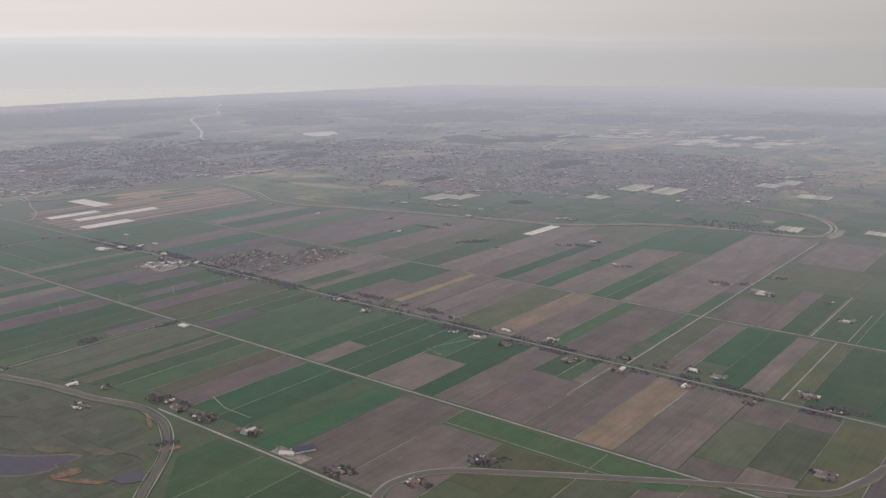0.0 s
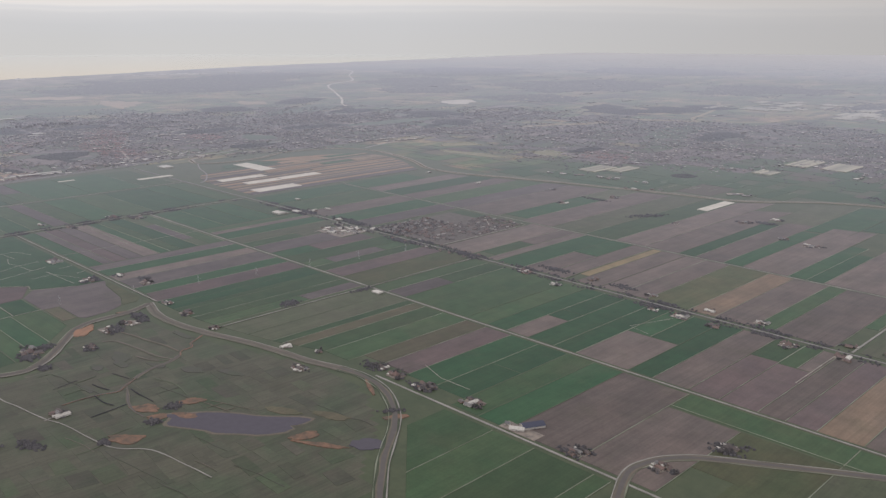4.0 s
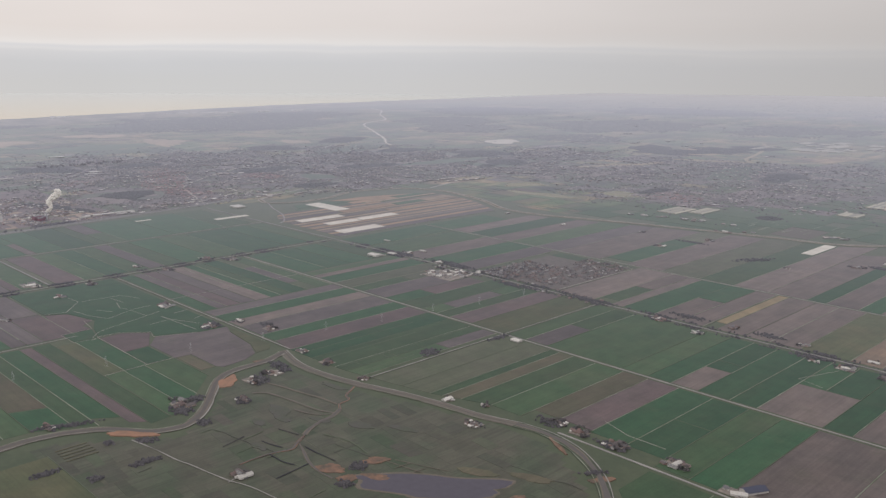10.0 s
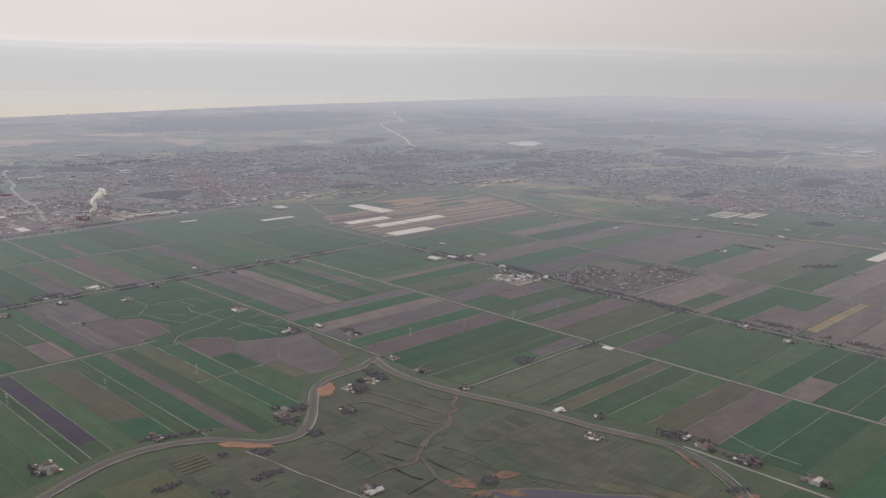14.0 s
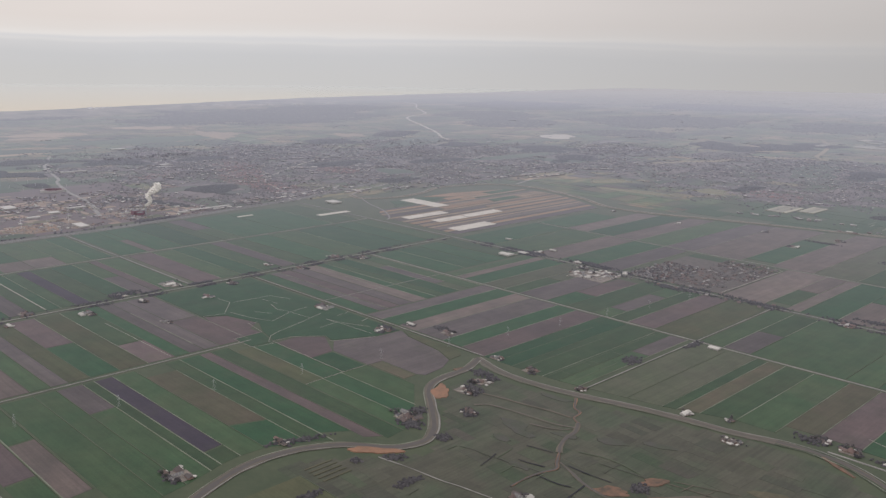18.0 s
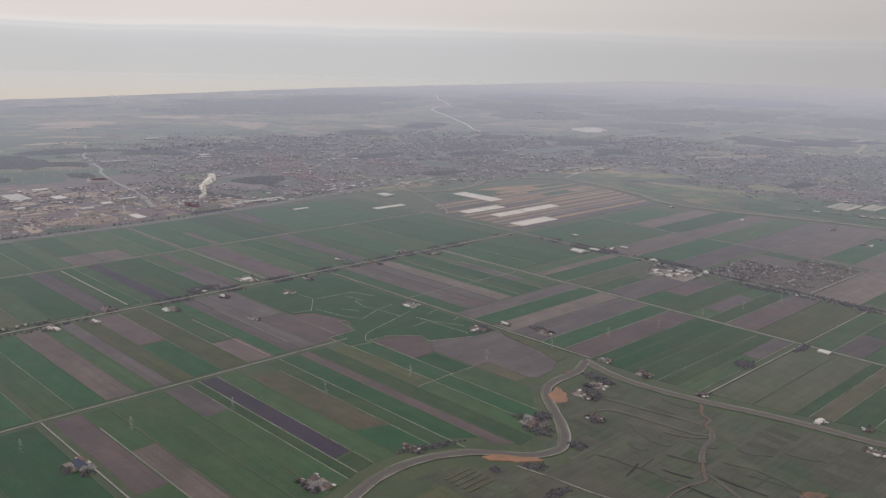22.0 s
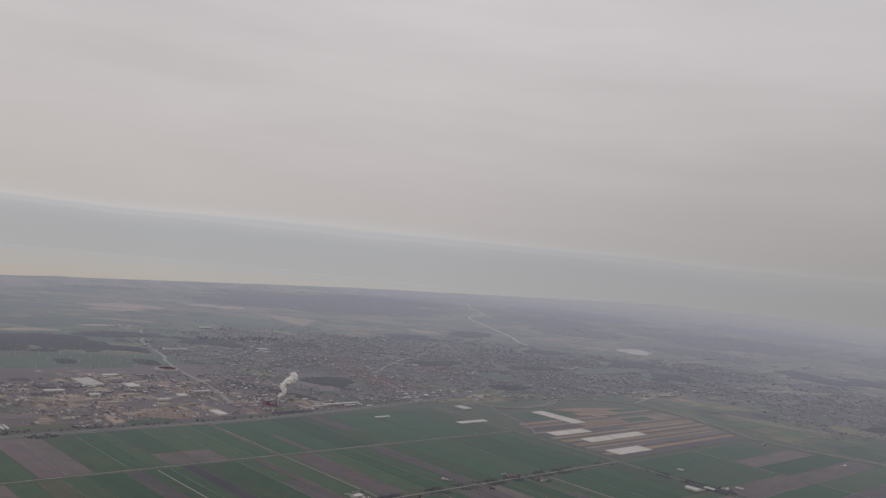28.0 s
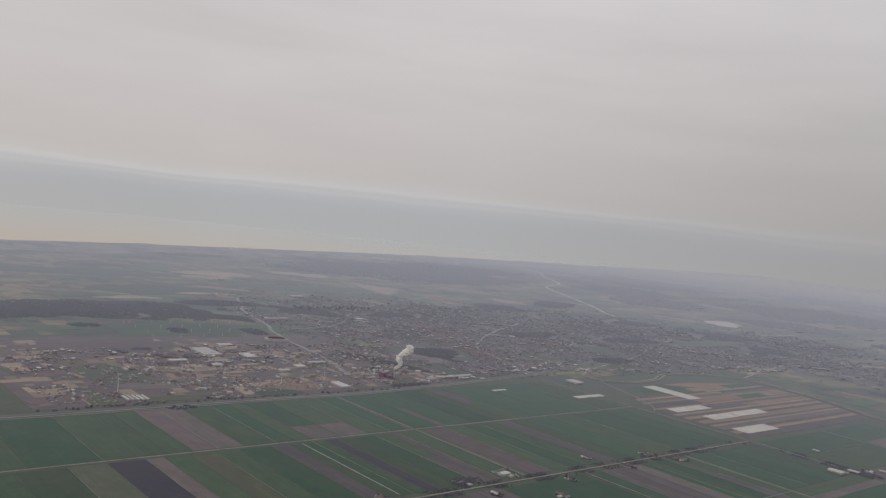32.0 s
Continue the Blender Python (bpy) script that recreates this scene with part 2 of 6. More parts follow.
FIELD = {
    "D": (soil("winter_wheat", (0.027, 0.077, 0.033), (0.037, 0.083, 0.037), 0.10, 0.5), "deep green field of young crops between narrow ditches"),
    "g": (soil("grass_field", (0.042, 0.081, 0.036), (0.055, 0.087, 0.040), 0.12, 0.5), "mid green grass field between narrow ditches"),
    "o": (soil("rough_grass", (0.087, 0.087, 0.046), (0.063, 0.081, 0.039), 0.14, 0.5), "olive-brown rough grass field with faded patches"),
    "b": (soil("bare_soil", (0.149, 0.119, 0.107), (0.119, 0.100, 0.092), 0.17, 0.5), "bare brown ploughed field with faint drill rows"),
    "p": (soil("dark_soil", (0.094, 0.080, 0.081), (0.109, 0.093, 0.091), 0.16, 0.5), "dark purplish-brown freshly ploughed field"),
    "P": (soil("wet_peat", (0.044, 0.036, 0.051), (0.055, 0.045, 0.060), 0.10, 0.5), "very dark purple strip of wet bare soil"),
    "t": (soil("dry_soil", (0.200, 0.146, 0.104), (0.172, 0.132, 0.100), 0.16, 0.5), "dry tan-orange bare field with pale tracks"),
    "s": (soil("straw_strip", (0.289, 0.223, 0.125), (0.245, 0.202, 0.120), 0.06, 0.4), "pale straw-coloured strip between brown fields"),
    "k": (soil("stubble", (0.091, 0.096, 0.063), (0.077, 0.090, 0.053), 0.14, 0.6), "grey-olive stubble field with brownish patches"),
    "u": (soil("bulb_soil", (0.294, 0.223, 0.153), (0.234, 0.180, 0.129), 0.08, 0.5), "pale sandy-brown strip of a bulb field"),
    "r": (soil("russet_soil", (0.300, 0.194, 0.118), (0.240, 0.169, 0.109), 0.12, 0.5), "russet-brown bulb field with pale beds"),
    "e": (soil("worn_grass", (0.107, 0.092, 0.061), (0.081, 0.085, 0.048), 0.12, 0.5), "worn olive-brown grass strip with bare patches"),
    "y": (soil("straw_land", (0.40, 0.295, 0.19), (0.32, 0.25, 0.165), 0.10, 0.5), "dry straw-brown open land"),
    "m": (soil("mauve_soil", (0.138, 0.102, 0.100), (0.112, 0.088, 0.089), 0.10, 0.5), "mauve-brown bare field with faint rows"),
}
M_GROUND = plain("verge_grass", (0.086, 0.102, 0.058), (0.064, 0.084, 0.046), 0.05)
M_MEADOW = soil("wet_meadow", (0.068, 0.084, 0.052), (0.085, 0.084, 0.060), 0.2, 0.7)
M_MEADOW2 = soil("brown_meadow", (0.090, 0.083, 0.065), (0.074, 0.080, 0.055), 0.22, 0.7)
M_MEADOW3 = soil("green_meadow", (0.060, 0.086, 0.047), (0.074, 0.086, 0.053), 0.2, 0.7)
M_ASPHALT = plain("road_asphalt", (0.16, 0.155, 0.15), (0.13, 0.125, 0.12), 0.2)
M_TRACK = plain("concrete_track", (0.32, 0.31, 0.29), (0.22, 0.215, 0.195), 0.08)
M_ROAD = plain("worn_road", (0.27, 0.26, 0.255), (0.20, 0.19, 0.185), 0.06)
M_PALE = plain("pale_track", (0.40, 0.38, 0.34), (0.27, 0.26, 0.22), 0.2)
M_PATH = plain("reedy_ditch_edge", (0.26, 0.28, 0.22), (0.14, 0.16, 0.105), 0.05)
M_VILLAGE = plain("village_plots", (0.135, 0.112, 0.104), (0.092, 0.087, 0.072), 0.2)
M_DYKE = plain("dry_dyke_grass", (0.29, 0.25, 0.185), (0.21, 0.19, 0.135), 0.05)
M_VERGE = plain("road_verge", (0.078, 0.086, 0.056), (0.105, 0.105, 0.072), 0.1)
M_BANK = plain("reed_bank", (0.165, 0.148, 0.080), (0.115, 0.115, 0.058), 0.09)
M_MUD = plain("red_mud", (0.33, 0.18, 0.11), (0.23, 0.14, 0.09), 0.15)
M_RUST = plain("rusty_reed", (0.235, 0.135, 0.088), (0.105, 0.082, 0.060), 0.25, spread=0.35)
M_WET = plain("wet_ground", (0.088, 0.084, 0.072), (0.072, 0.082, 0.053), 0.12)
M_TANBANK = plain("trampled_bank", (0.165, 0.140, 0.110), (0.115, 0.106, 0.078), 0.09)
M_FOOTPATH = plain("grass_path", (0.118, 0.138, 0.092), (0.088, 0.110, 0.066), 0.06)
M_GREYBANK = plain("grey_bank", (0.150, 0.130, 0.110), (0.115, 0.110, 0.082), 0.12)
M_WOOD = plain("bare_wood", (0.108, 0.100, 0.102), (0.066, 0.063, 0.064), 0.4, "island", 0.3)
M_GARDEN = plain("garden_trees", (0.135, 0.124, 0.120), (0.096, 0.093, 0.086), 0.4, "island", 0.3)
M_COPSE = plain("woodland_canopy", (0.014, 0.016, 0.014), (0.034, 0.031, 0.027), 0.04, spread=0.4, haze_gain=0.93)
M_FARWOOD = plain("distant_wood", (0.030, 0.032, 0.028), (0.050, 0.046, 0.038), 0.03, "island", 0.25, haze_gain=0.95, standing=False)
M_BRIGHTSAND = plain("bare_sand", (0.60, 0.56, 0.49), (0.44, 0.40, 0.33), 0.02)
M_TRUNK = plain("bark", (0.07, 0.058, 0.048), (0.05, 0.045, 0.04), 0.8, standing=True)
M_TWIG = plain("bare_twigs", (0.160, 0.146, 0.143), (0.110, 0.101, 0.099), 0.8, "island", 0.25)
M_LEAF = plain("dark_evergreen", (0.060, 0.078, 0.056), (0.075, 0.084, 0.056), 0.8, "island", 0.25)
M_BRICK = plain("brick_wall", (0.27, 0.19, 0.155), (0.36, 0.31, 0.27), 1.0, "object")
M_WHITEWALL = plain("pale_wall", (0.62, 0.60, 0.56), (0.48, 0.46, 0.43), 1.0, "object")
M_TILE = plain("red_roof_tile", (0.20, 0.135, 0.115), (0.12, 0.107, 0.103), 1.2, "object")
M_SLATE = plain("grey_roof", (0.15, 0.145, 0.15), (0.22, 0.215, 0.21), 1.2, "object")
M_WHITEROOF = plain("white_sheet_roof", (0.66, 0.64, 0.60), (0.46, 0.445, 0.42), 0.9, "object")
M_DARKROOF = plain("dark_solar_roof", (0.075, 0.080, 0.115), (0.055, 0.06, 0.09), 0.9, "object")
M_YARD = plain("yard_paving", (0.29, 0.25, 0.215), (0.16, 0.145, 0.13), 0.35)
M_COVER = plain("white_crop_cover", (0.66, 0.63, 0.57), (0.52, 0.49, 0.44), 0.08)
M_GLASS = plain("greenhouse_glass", (0.50, 0.47, 0.37), (0.28, 0.27, 0.22), 0.3, "island")
M_SAND = plain("dune_sand", (0.30, 0.26, 0.18), (0.06, 0.062, 0.042), 0.012)
M_STEEL = plain("galvanised_steel", (0.50, 0.51, 0.52), (0.44, 0.45, 0.46), 1.0, standing=True)
M_RED = plain("red_cladding", (0.24, 0.07, 0.085), (0.20, 0.07, 0.08), 1.0, standing=True)
M_TURBINE = plain("white_paint", (0.78, 0.78, 0.77), (0.72, 0.72, 0.71), 1.0, standing=True)
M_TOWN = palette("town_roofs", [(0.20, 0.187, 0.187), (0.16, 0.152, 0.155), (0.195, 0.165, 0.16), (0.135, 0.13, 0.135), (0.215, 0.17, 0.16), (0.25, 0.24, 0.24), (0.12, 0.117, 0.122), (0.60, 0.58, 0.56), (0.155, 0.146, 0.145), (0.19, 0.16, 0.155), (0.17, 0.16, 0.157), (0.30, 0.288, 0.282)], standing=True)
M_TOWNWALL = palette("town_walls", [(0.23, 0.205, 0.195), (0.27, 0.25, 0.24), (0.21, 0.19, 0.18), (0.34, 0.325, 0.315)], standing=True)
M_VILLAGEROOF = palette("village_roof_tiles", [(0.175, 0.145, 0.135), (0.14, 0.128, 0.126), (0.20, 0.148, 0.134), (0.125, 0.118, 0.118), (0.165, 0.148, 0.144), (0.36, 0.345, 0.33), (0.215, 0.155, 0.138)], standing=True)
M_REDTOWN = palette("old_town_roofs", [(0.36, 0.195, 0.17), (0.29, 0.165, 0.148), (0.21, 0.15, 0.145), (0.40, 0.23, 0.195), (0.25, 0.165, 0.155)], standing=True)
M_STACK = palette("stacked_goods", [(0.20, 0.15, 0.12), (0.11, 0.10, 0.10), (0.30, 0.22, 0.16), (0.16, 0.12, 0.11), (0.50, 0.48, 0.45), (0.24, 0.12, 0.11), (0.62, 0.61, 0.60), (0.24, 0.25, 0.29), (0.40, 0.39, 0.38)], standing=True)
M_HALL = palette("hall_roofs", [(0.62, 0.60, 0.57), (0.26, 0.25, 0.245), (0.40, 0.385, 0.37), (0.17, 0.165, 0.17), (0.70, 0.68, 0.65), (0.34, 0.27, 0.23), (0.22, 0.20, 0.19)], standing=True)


def distant(name, colours):
    """Far fields: a colour for each piece over slow belts of heath, grass and straw."""
    k = Nodes(name)
    r = k.n.new("ShaderNodeValToRGB")
    r.color_ramp.interpolation = "CONSTANT"
    while len(r.color_ramp.elements) < len(colours):
        r.color_ramp.elements.new(0.5)
    for i, (e, c) in enumerate(zip(r.color_ramp.elements, colours)):
        e.position, e.color = i / len(colours), rgb(c)
    k.l.new(k.island(), r.inputs[0])
    belts = k.n.new("ShaderNodeValToRGB")
    tones = ((0.36, (0.022, 0.026, 0.024)), (0.43, (0.050, 0.060, 0.040)), (0.48, (0.075, 0.115, 0.048)), (0.53, (0.130, 0.125, 0.068)), (0.58, (0.33, 0.245, 0.135)), (0.64, (0.14, 0.105, 0.080)))
    while len(belts.color_ramp.elements) < len(tones):
        belts.color_ramp.elements.new(0.5)
    for e, (place, c) in zip(belts.color_ramp.elements, tones):
        e.position, e.color = place, rgb(c)
    k.l.new(k.noise(k.world(), 1.0, 5.0, 0.6, (0.0085, 0.0045, 0.0)), belts.inputs[0])
    c = k.mix(0.62, r.outputs[0], belts.outputs[0])
    c = k.tint(c, k.noise(k.world(), 0.12, 3.0, 0.6), 0.35)
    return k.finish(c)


M_FARLAND = distant("distant_fields", [(0.068, 0.147, 0.048), (0.137, 0.128, 0.060), (0.091, 0.166, 0.058), (0.342, 0.228, 0.132), (0.080, 0.133, 0.054), (0.171, 0.104, 0.090), (0.046, 0.090, 0.041), (0.057, 0.057, 0.048), (0.217, 0.166, 0.096), (0.023, 0.025, 0.024), (0.085, 0.157, 0.054), (0.063, 0.123, 0.048), (0.032, 0.038, 0.034)])
M_NEARFAR = palette("polder_fields", [(0.036, 0.078, 0.030), (0.046, 0.084, 0.034), (0.032, 0.074, 0.028), (0.09, 0.08, 0.06), (0.055, 0.082, 0.036)])
M_URBAN = palette("gardens_and_streets", [(0.146, 0.123, 0.123), (0.116, 0.104, 0.101), (0.090, 0.101, 0.072), (0.177, 0.146, 0.141), (0.125, 0.109, 0.109), (0.085, 0.090, 0.072)])
M_ESTATE = palette("estate_plots", [(0.34, 0.25, 0.18), (0.22, 0.165, 0.125), (0.13, 0.12, 0.065), (0.38, 0.30, 0.225), (0.12, 0.10, 0.09), (0.28, 0.205, 0.15), (0.085, 0.105, 0.05), (0.24, 0.18, 0.135), (0.15, 0.11, 0.105), (0.19, 0.16, 0.10), (0.30, 0.235, 0.17)], by_object=True)


def water(name, tone, rough, deep):
    k = Nodes(name)
    b = k.n.new("ShaderNodeBsdfGlossy")
    b.distribution = "MULTI_GGX"
    b.inputs["Color"].default_value, b.inputs["Roughness"].default_value = (*tone, 1), rough
    d = k.n.new("ShaderNodeBsdfDiffuse")
    k.put(d.inputs[0], k.tint(rgb(deep), k.noise(k.world(), 0.3, 3.0), 0.2))
    f = k.n.new("ShaderNodeFresnel")
    f.inputs["IOR"].default_value = 1.34
    m = k.n.new("ShaderNodeMixShader")
    k.put(m.inputs[0], k.math("MULTIPLY_ADD", f.outputs[0], 0.85, 0.14))
    k.l.new(d.outputs[0], m.inputs[1])
    k.l.new(b.outputs[0], m.inputs[2])
    o = k.n.new("ShaderNodeOutputMaterial")
    k.l.new(m.outputs[0], o.inputs[0])
    return k.mat


M_WATER = water("canal_water", (0.30, 0.288, 0.295), 0.3, (0.100, 0.093, 0.091))
M_LAKE = water("lake_water", (0.25, 0.245, 0.285), 0.3, (0.085, 0.08, 0.10))
M_PALEWATER = water("pale_lake_water", (0.53, 0.54, 0.52), 0.25, (0.19, 0.195, 0.175))


def sea_water(name):
    """Open water mirroring the low sky, haze painted in: cream near shore, bluer far."""
    k = Nodes(name)
    b = k.n.new("ShaderNodeBsdfGlossy")
    b.inputs["Roughness"].default_value = 0.10
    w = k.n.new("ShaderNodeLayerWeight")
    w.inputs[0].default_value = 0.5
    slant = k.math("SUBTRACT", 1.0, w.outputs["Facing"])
    # tint follows view angle, matched to the sky at the sea's far edge
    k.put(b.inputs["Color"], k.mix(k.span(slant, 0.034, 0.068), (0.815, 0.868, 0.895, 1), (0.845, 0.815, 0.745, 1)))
    o = k.n.new("ShaderNodeOutputMaterial")
    k.l.new(b.outputs[0], o.inputs[0])
    return k.mat


M_SEA = sea_water("sea_water")
M_SMOKE = plain("white_steam", (0.97, 0.96, 0.93), (0.93, 0.92, 0.89), 0.2, spread=0.04, haze_gain=0.02, standing=True)

# ---- builders ----
rnd = random.Random(7)


def mesh_from(bm, name, material):
    me = bpy.data.meshes.new(name)
    bm.to_mesh(me)
    bm.free()
    me.materials.append(material)
    return me


def part(name, bm, material, parent=None, label=""):
    ob = new(name, mesh_from(bm, name, material))
    ob.parent = parent
    return tagged(ob, label)


def slab(bm, x0, x1, y0, y1, z0, z1):
    """A block without its underside."""
    v = [bm.verts.new(p) for p in ((x0, y0, z0), (x1, y0, z0), (x1, y1, z0), (x0, y1, z0), (x0, y0, z1), (x1, y0, z1), (x1, y1, z1), (x0, y1, z1))]
    for f in ((4, 5, 6, 7), (0, 1, 5, 4), (1, 2, 6, 5), (2, 3, 7, 6), (3, 0, 4, 7)):
        bm.faces.new([v[i] for i in f])


class Soup:
    """Many pieces joined into one mesh."""

    def __init__(self):
        self.v, self.f = [], []

    def add(self, verts, faces):
        n = len(self.v)
        self.v += verts
        self.f += [tuple(i + n for i in f) for f in faces]

    def block(self, x, y, a, b, h, turn=0.0, z=0.0):
        c, s = math.cos(turn), math.sin(turn)
        base = [(x + c * p - s * q, y + s * p + c * q) for p, q in ((-a, -b), (a, -b), (a, b), (-a, b))]
        self.add([(p, q, z) for p, q in base] + [(p, q, z + h) for p, q in base], [(4, 5, 6, 7), (0, 1, 5, 4), (1, 2, 6, 5), (2, 3, 7, 6), (3, 0, 4, 7)])

    def gable(self, x, y, a, b, h, ridge, turn=0.0, z=0.0):
        """A pitched roof over a plan of 2a by 2b, ridge along its length."""
        c, s = math.cos(turn), math.sin(turn)
        pts = [(-a, -b, h), (a, -b, h), (a, b, h), (-a, b, h), (-a, 0, ridge), (a, 0, ridge)]
        self.add([(x + c * p - s * q, y + s * p + c * q, z + r) for p, q, r in pts], [(0, 1, 5, 4), (2, 3, 4, 5), (1, 2, 5), (3, 0, 4)])

    def clump(self, x, y, z, r, h, chance):
        """An uneven lump of twigs: a squashed eight-sided solid."""
        k = 5
        t0 = chance.random() * 6.28
        ring = [(x + r * chance.uniform(0.6, 1.15) * math.cos(t0 + 6.283 * i / k), y + r * chance.uniform(0.6, 1.15) * math.sin(t0 + 6.283 * i / k), z + h * chance.uniform(0.3, 0.6)) for i in range(k)]
        self.add(ring + [(x + r * chance.uniform(-0.3, 0.3), y + r * chance.uniform(-0.3, 0.3), z + h), (x, y, z)],
                 [(i, (i + 1) % k, k) for i in range(k)] + [((i + 1) % k, i, k + 1) for i in range(k)])

    def mound(self, x, y, z, r, h, chance):
        """A low uneven cushion of scrub that stands on the ground."""
        k = 6
        t0 = chance.random() * 6.28
        spread = [r * chance.uniform(0.7, 1.15) for _ in range(k)]
        base = [(x + q * math.cos(t0 + 6.283 * i / k), y + q * math.sin(t0 + 6.283 * i / k), z) for i, q in enumerate(spread)]
        brow = [(x + 0.62 * q * math.cos(t0 + 6.283 * i / k), y + 0.62 * q * math.sin(t0 + 6.283 * i / k), z + h * chance.uniform(0.6, 0.85)) for i, q in enumerate(spread)]
        self.add(base + brow + [(x, y, z + h)], [(i, (i + 1) % k, k + (i + 1) % k, k + i) for i in range(k)] + [(k + i, k + (i + 1) % k, 2 * k) for i in range(k)])

    def done(self, name, material, parent=None, label="", category="", kind="stuff"):
        me = bpy.data.meshes.new(name)
        me.from_pydata(self.v, [], self.f)
        me.materials.append(material)
        ob = new(name, me)
        ob.parent = parent
        return tagged(ob, label, category, "", kind)


def lerp_table(table, x):
    """Straight lines between the pairs of a short table."""
    for (a, p), (b, q) in zip(table, table[1:]):
        if x <= b:
            return p + (q - p) * max(0.0, (x - a) / (b - a))
    return table[-1][1]


def smooth(points, steps=8):
    """A soft curve through a few bends."""
    P = [Vector(p) for p in points]
    P = [2 * P[0] - P[1]] + P + [2 * P[-1] - P[-2]]
    out = []
    for a, b, c, d in zip(P, P[1:], P[2:], P[3:]):
        for i in range(steps):
            t = i / steps
            out.append(0.5 * ((2 * b) + (c - a) * t + (2 * a - 5 * b + 4 * c - d) * t * t + (3 * b - a - 3 * c + d) * t ** 3))
    return out + [P[-2]]


def ribbon(bm, line, left, right, z0, z1, ragged=0.0):
    """A band along a line from left to right of it (metres, left positive), rising from z0 at its edges to z1."""
    rows = []
    for i, p in enumerate(line):
        d = (line[min(i + 1, len(line) - 1)] - line[max(i - 1, 0)]).normalized()
        n = Vector((-d.y, d.x))
        w = ragged * (noise.noise((p.x * 0.09, p.y * 0.09, left)) if ragged else 0)
        w2 = ragged * (noise.noise((p.x * 0.09, p.y * 0.09, right + 9)) if ragged else 0)
        a, b = p + n * (left + w), p + n * (right + w2)
        m1, m2 = a.lerp(b, 0.15), a.lerp(b, 0.85)
        rows.append([bm.verts.new((q.x, q.y, z)) for q, z in ((a, z0), (m1, z1), (m2, z1), (b, z0))])
    for r, s in zip(rows, rows[1:]):
        for i in range(3):
            bm.faces.new((r[i], s[i], s[i + 1], r[i + 1]) if left < right else (r[i + 1], s[i + 1], s[i], r[i]))


# ---- ground, sea and the coast ----
COAST = [(-6000, -2300), (-1500, -2430), (0, -2525), (300, -2565), (450, -2615), (620, -2680), (930, -2733), (1190, -2800), (1400, -2850), (1800, -2950), (4800, -3135), (6500, -3180)]


def coast(v):
    return lerp_table(COAST, v)


bm = bmesh.new()
bm.faces.new([bm.verts.new(p) for p in [(u, v, 0) for v, u in reversed(COAST)] + [(6000, -6000, 0), (6000, 6500, 0)]])
tagged(part("ground", bm, M_GROUND), "flat low-lying polder ground reaching the horizon", "ground", kind="structure")
bm = bmesh.new()
edge = [(-210 - 4680 * math.cos(radians(a)), -100 + 4680 * math.sin(radians(a))) for a in range(-64, 65, 2)]  # arc cut to stay inside the camera's clip distance
top, low = [bm.verts.new((u, v, -0.5)) for u, v in reversed(edge)], [bm.verts.new((u, v, -1.4)) for u, v in reversed(edge)]
bm.faces.new(top)
for i in range(len(edge)):
    bm.faces.new((low[i - 1], low[i], top[i], top[i - 1]))
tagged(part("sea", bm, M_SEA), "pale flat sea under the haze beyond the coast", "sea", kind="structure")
bm = bmesh.new()
rows = []
for i in range(261):
    y = -1500 + i * 24.0
    shore = coast(y) + 2575
    rows.append([bm.verts.new((u + shore + 14 * noise.noise((y * 0.006, u * 0.01, 3)), y, max(0.02, h * (0.35 + 1.1 * abs(noise.noise((u * 0.02, y * 0.012, 5))))))) for u, h in
                 ((-2600, -1), (-2585, 2.5), (-2560, 5.0), (-2520, 4.0), (-2470, 5.5), (-2410, 3.0), (-2330, 0.0))])
for r, s in zip(rows, rows[1:]):
    for i in range(6):
        bm.faces.new((r[i], r[i + 1], s[i + 1], s[i]))
tagged(part("dunes", bm, M_SAND), "low dunes of pale sand and dark scrub along the coast", "dunes", kind="structure")

# ---- fields ----
FIELD_Z = 0.22
count = 0
GAP = 0.22


def field(corners, kind, along="v"):
    """A field with its corners in plan (anticlockwise), its rows running along u or v."""
    global count
    count += 1
    z = FIELD_Z - 0.0012 * (count % 97)
    n = len(corners)
    cu, cv = sum(c[0] for c in corners) / n, sum(c[1] for c in corners) / n
    turn = 0.0 if along == "v" else radians(90)
    c, s = math.cos(-turn), math.sin(-turn)
    loc = [(c * (u - cu) - s * (v - cv), s * (u - cu) + c * (v - cv)) for u, v in corners]
    bm = bmesh.new()
    low = [bm.verts.new((x, y, 0)) for x, y in loc]
    top = [bm.verts.new((x - math.copysign(0.12, x), y - math.copysign(0.12, y), z)) for x, y in loc]
    bm.faces.new(top)
    for i in range(n):
        j = (i + 1) % n
        bm.faces.new((low[i], low[j], top[j], top[i]))
    mat, label = FIELD[kind]
    ob = part("field", bm, mat)
    ob.matrix_world = pose(cu, cv, 0, 0, 0, math.degrees(turn))
    return tagged(ob, label, "field", kind="structure")


paths = 0


def ditch(u0, u1, v0, v1, material=M_PATH, wide=0.24):
    """A thin reedy edge or path between two plots."""
    global paths
    paths += 1
    bm = bmesh.new()
    slab(bm, u0 - wide, u1 + wide, v0 - wide, v1 + wide, 0, 0.232 + 0.0007 * (paths % 83))
    tagged(part("field_path", bm, material), "thin pale path along the edge of a field", "path", kind="structure")


def side(f, x):
    return f(x) if callable(f) else f


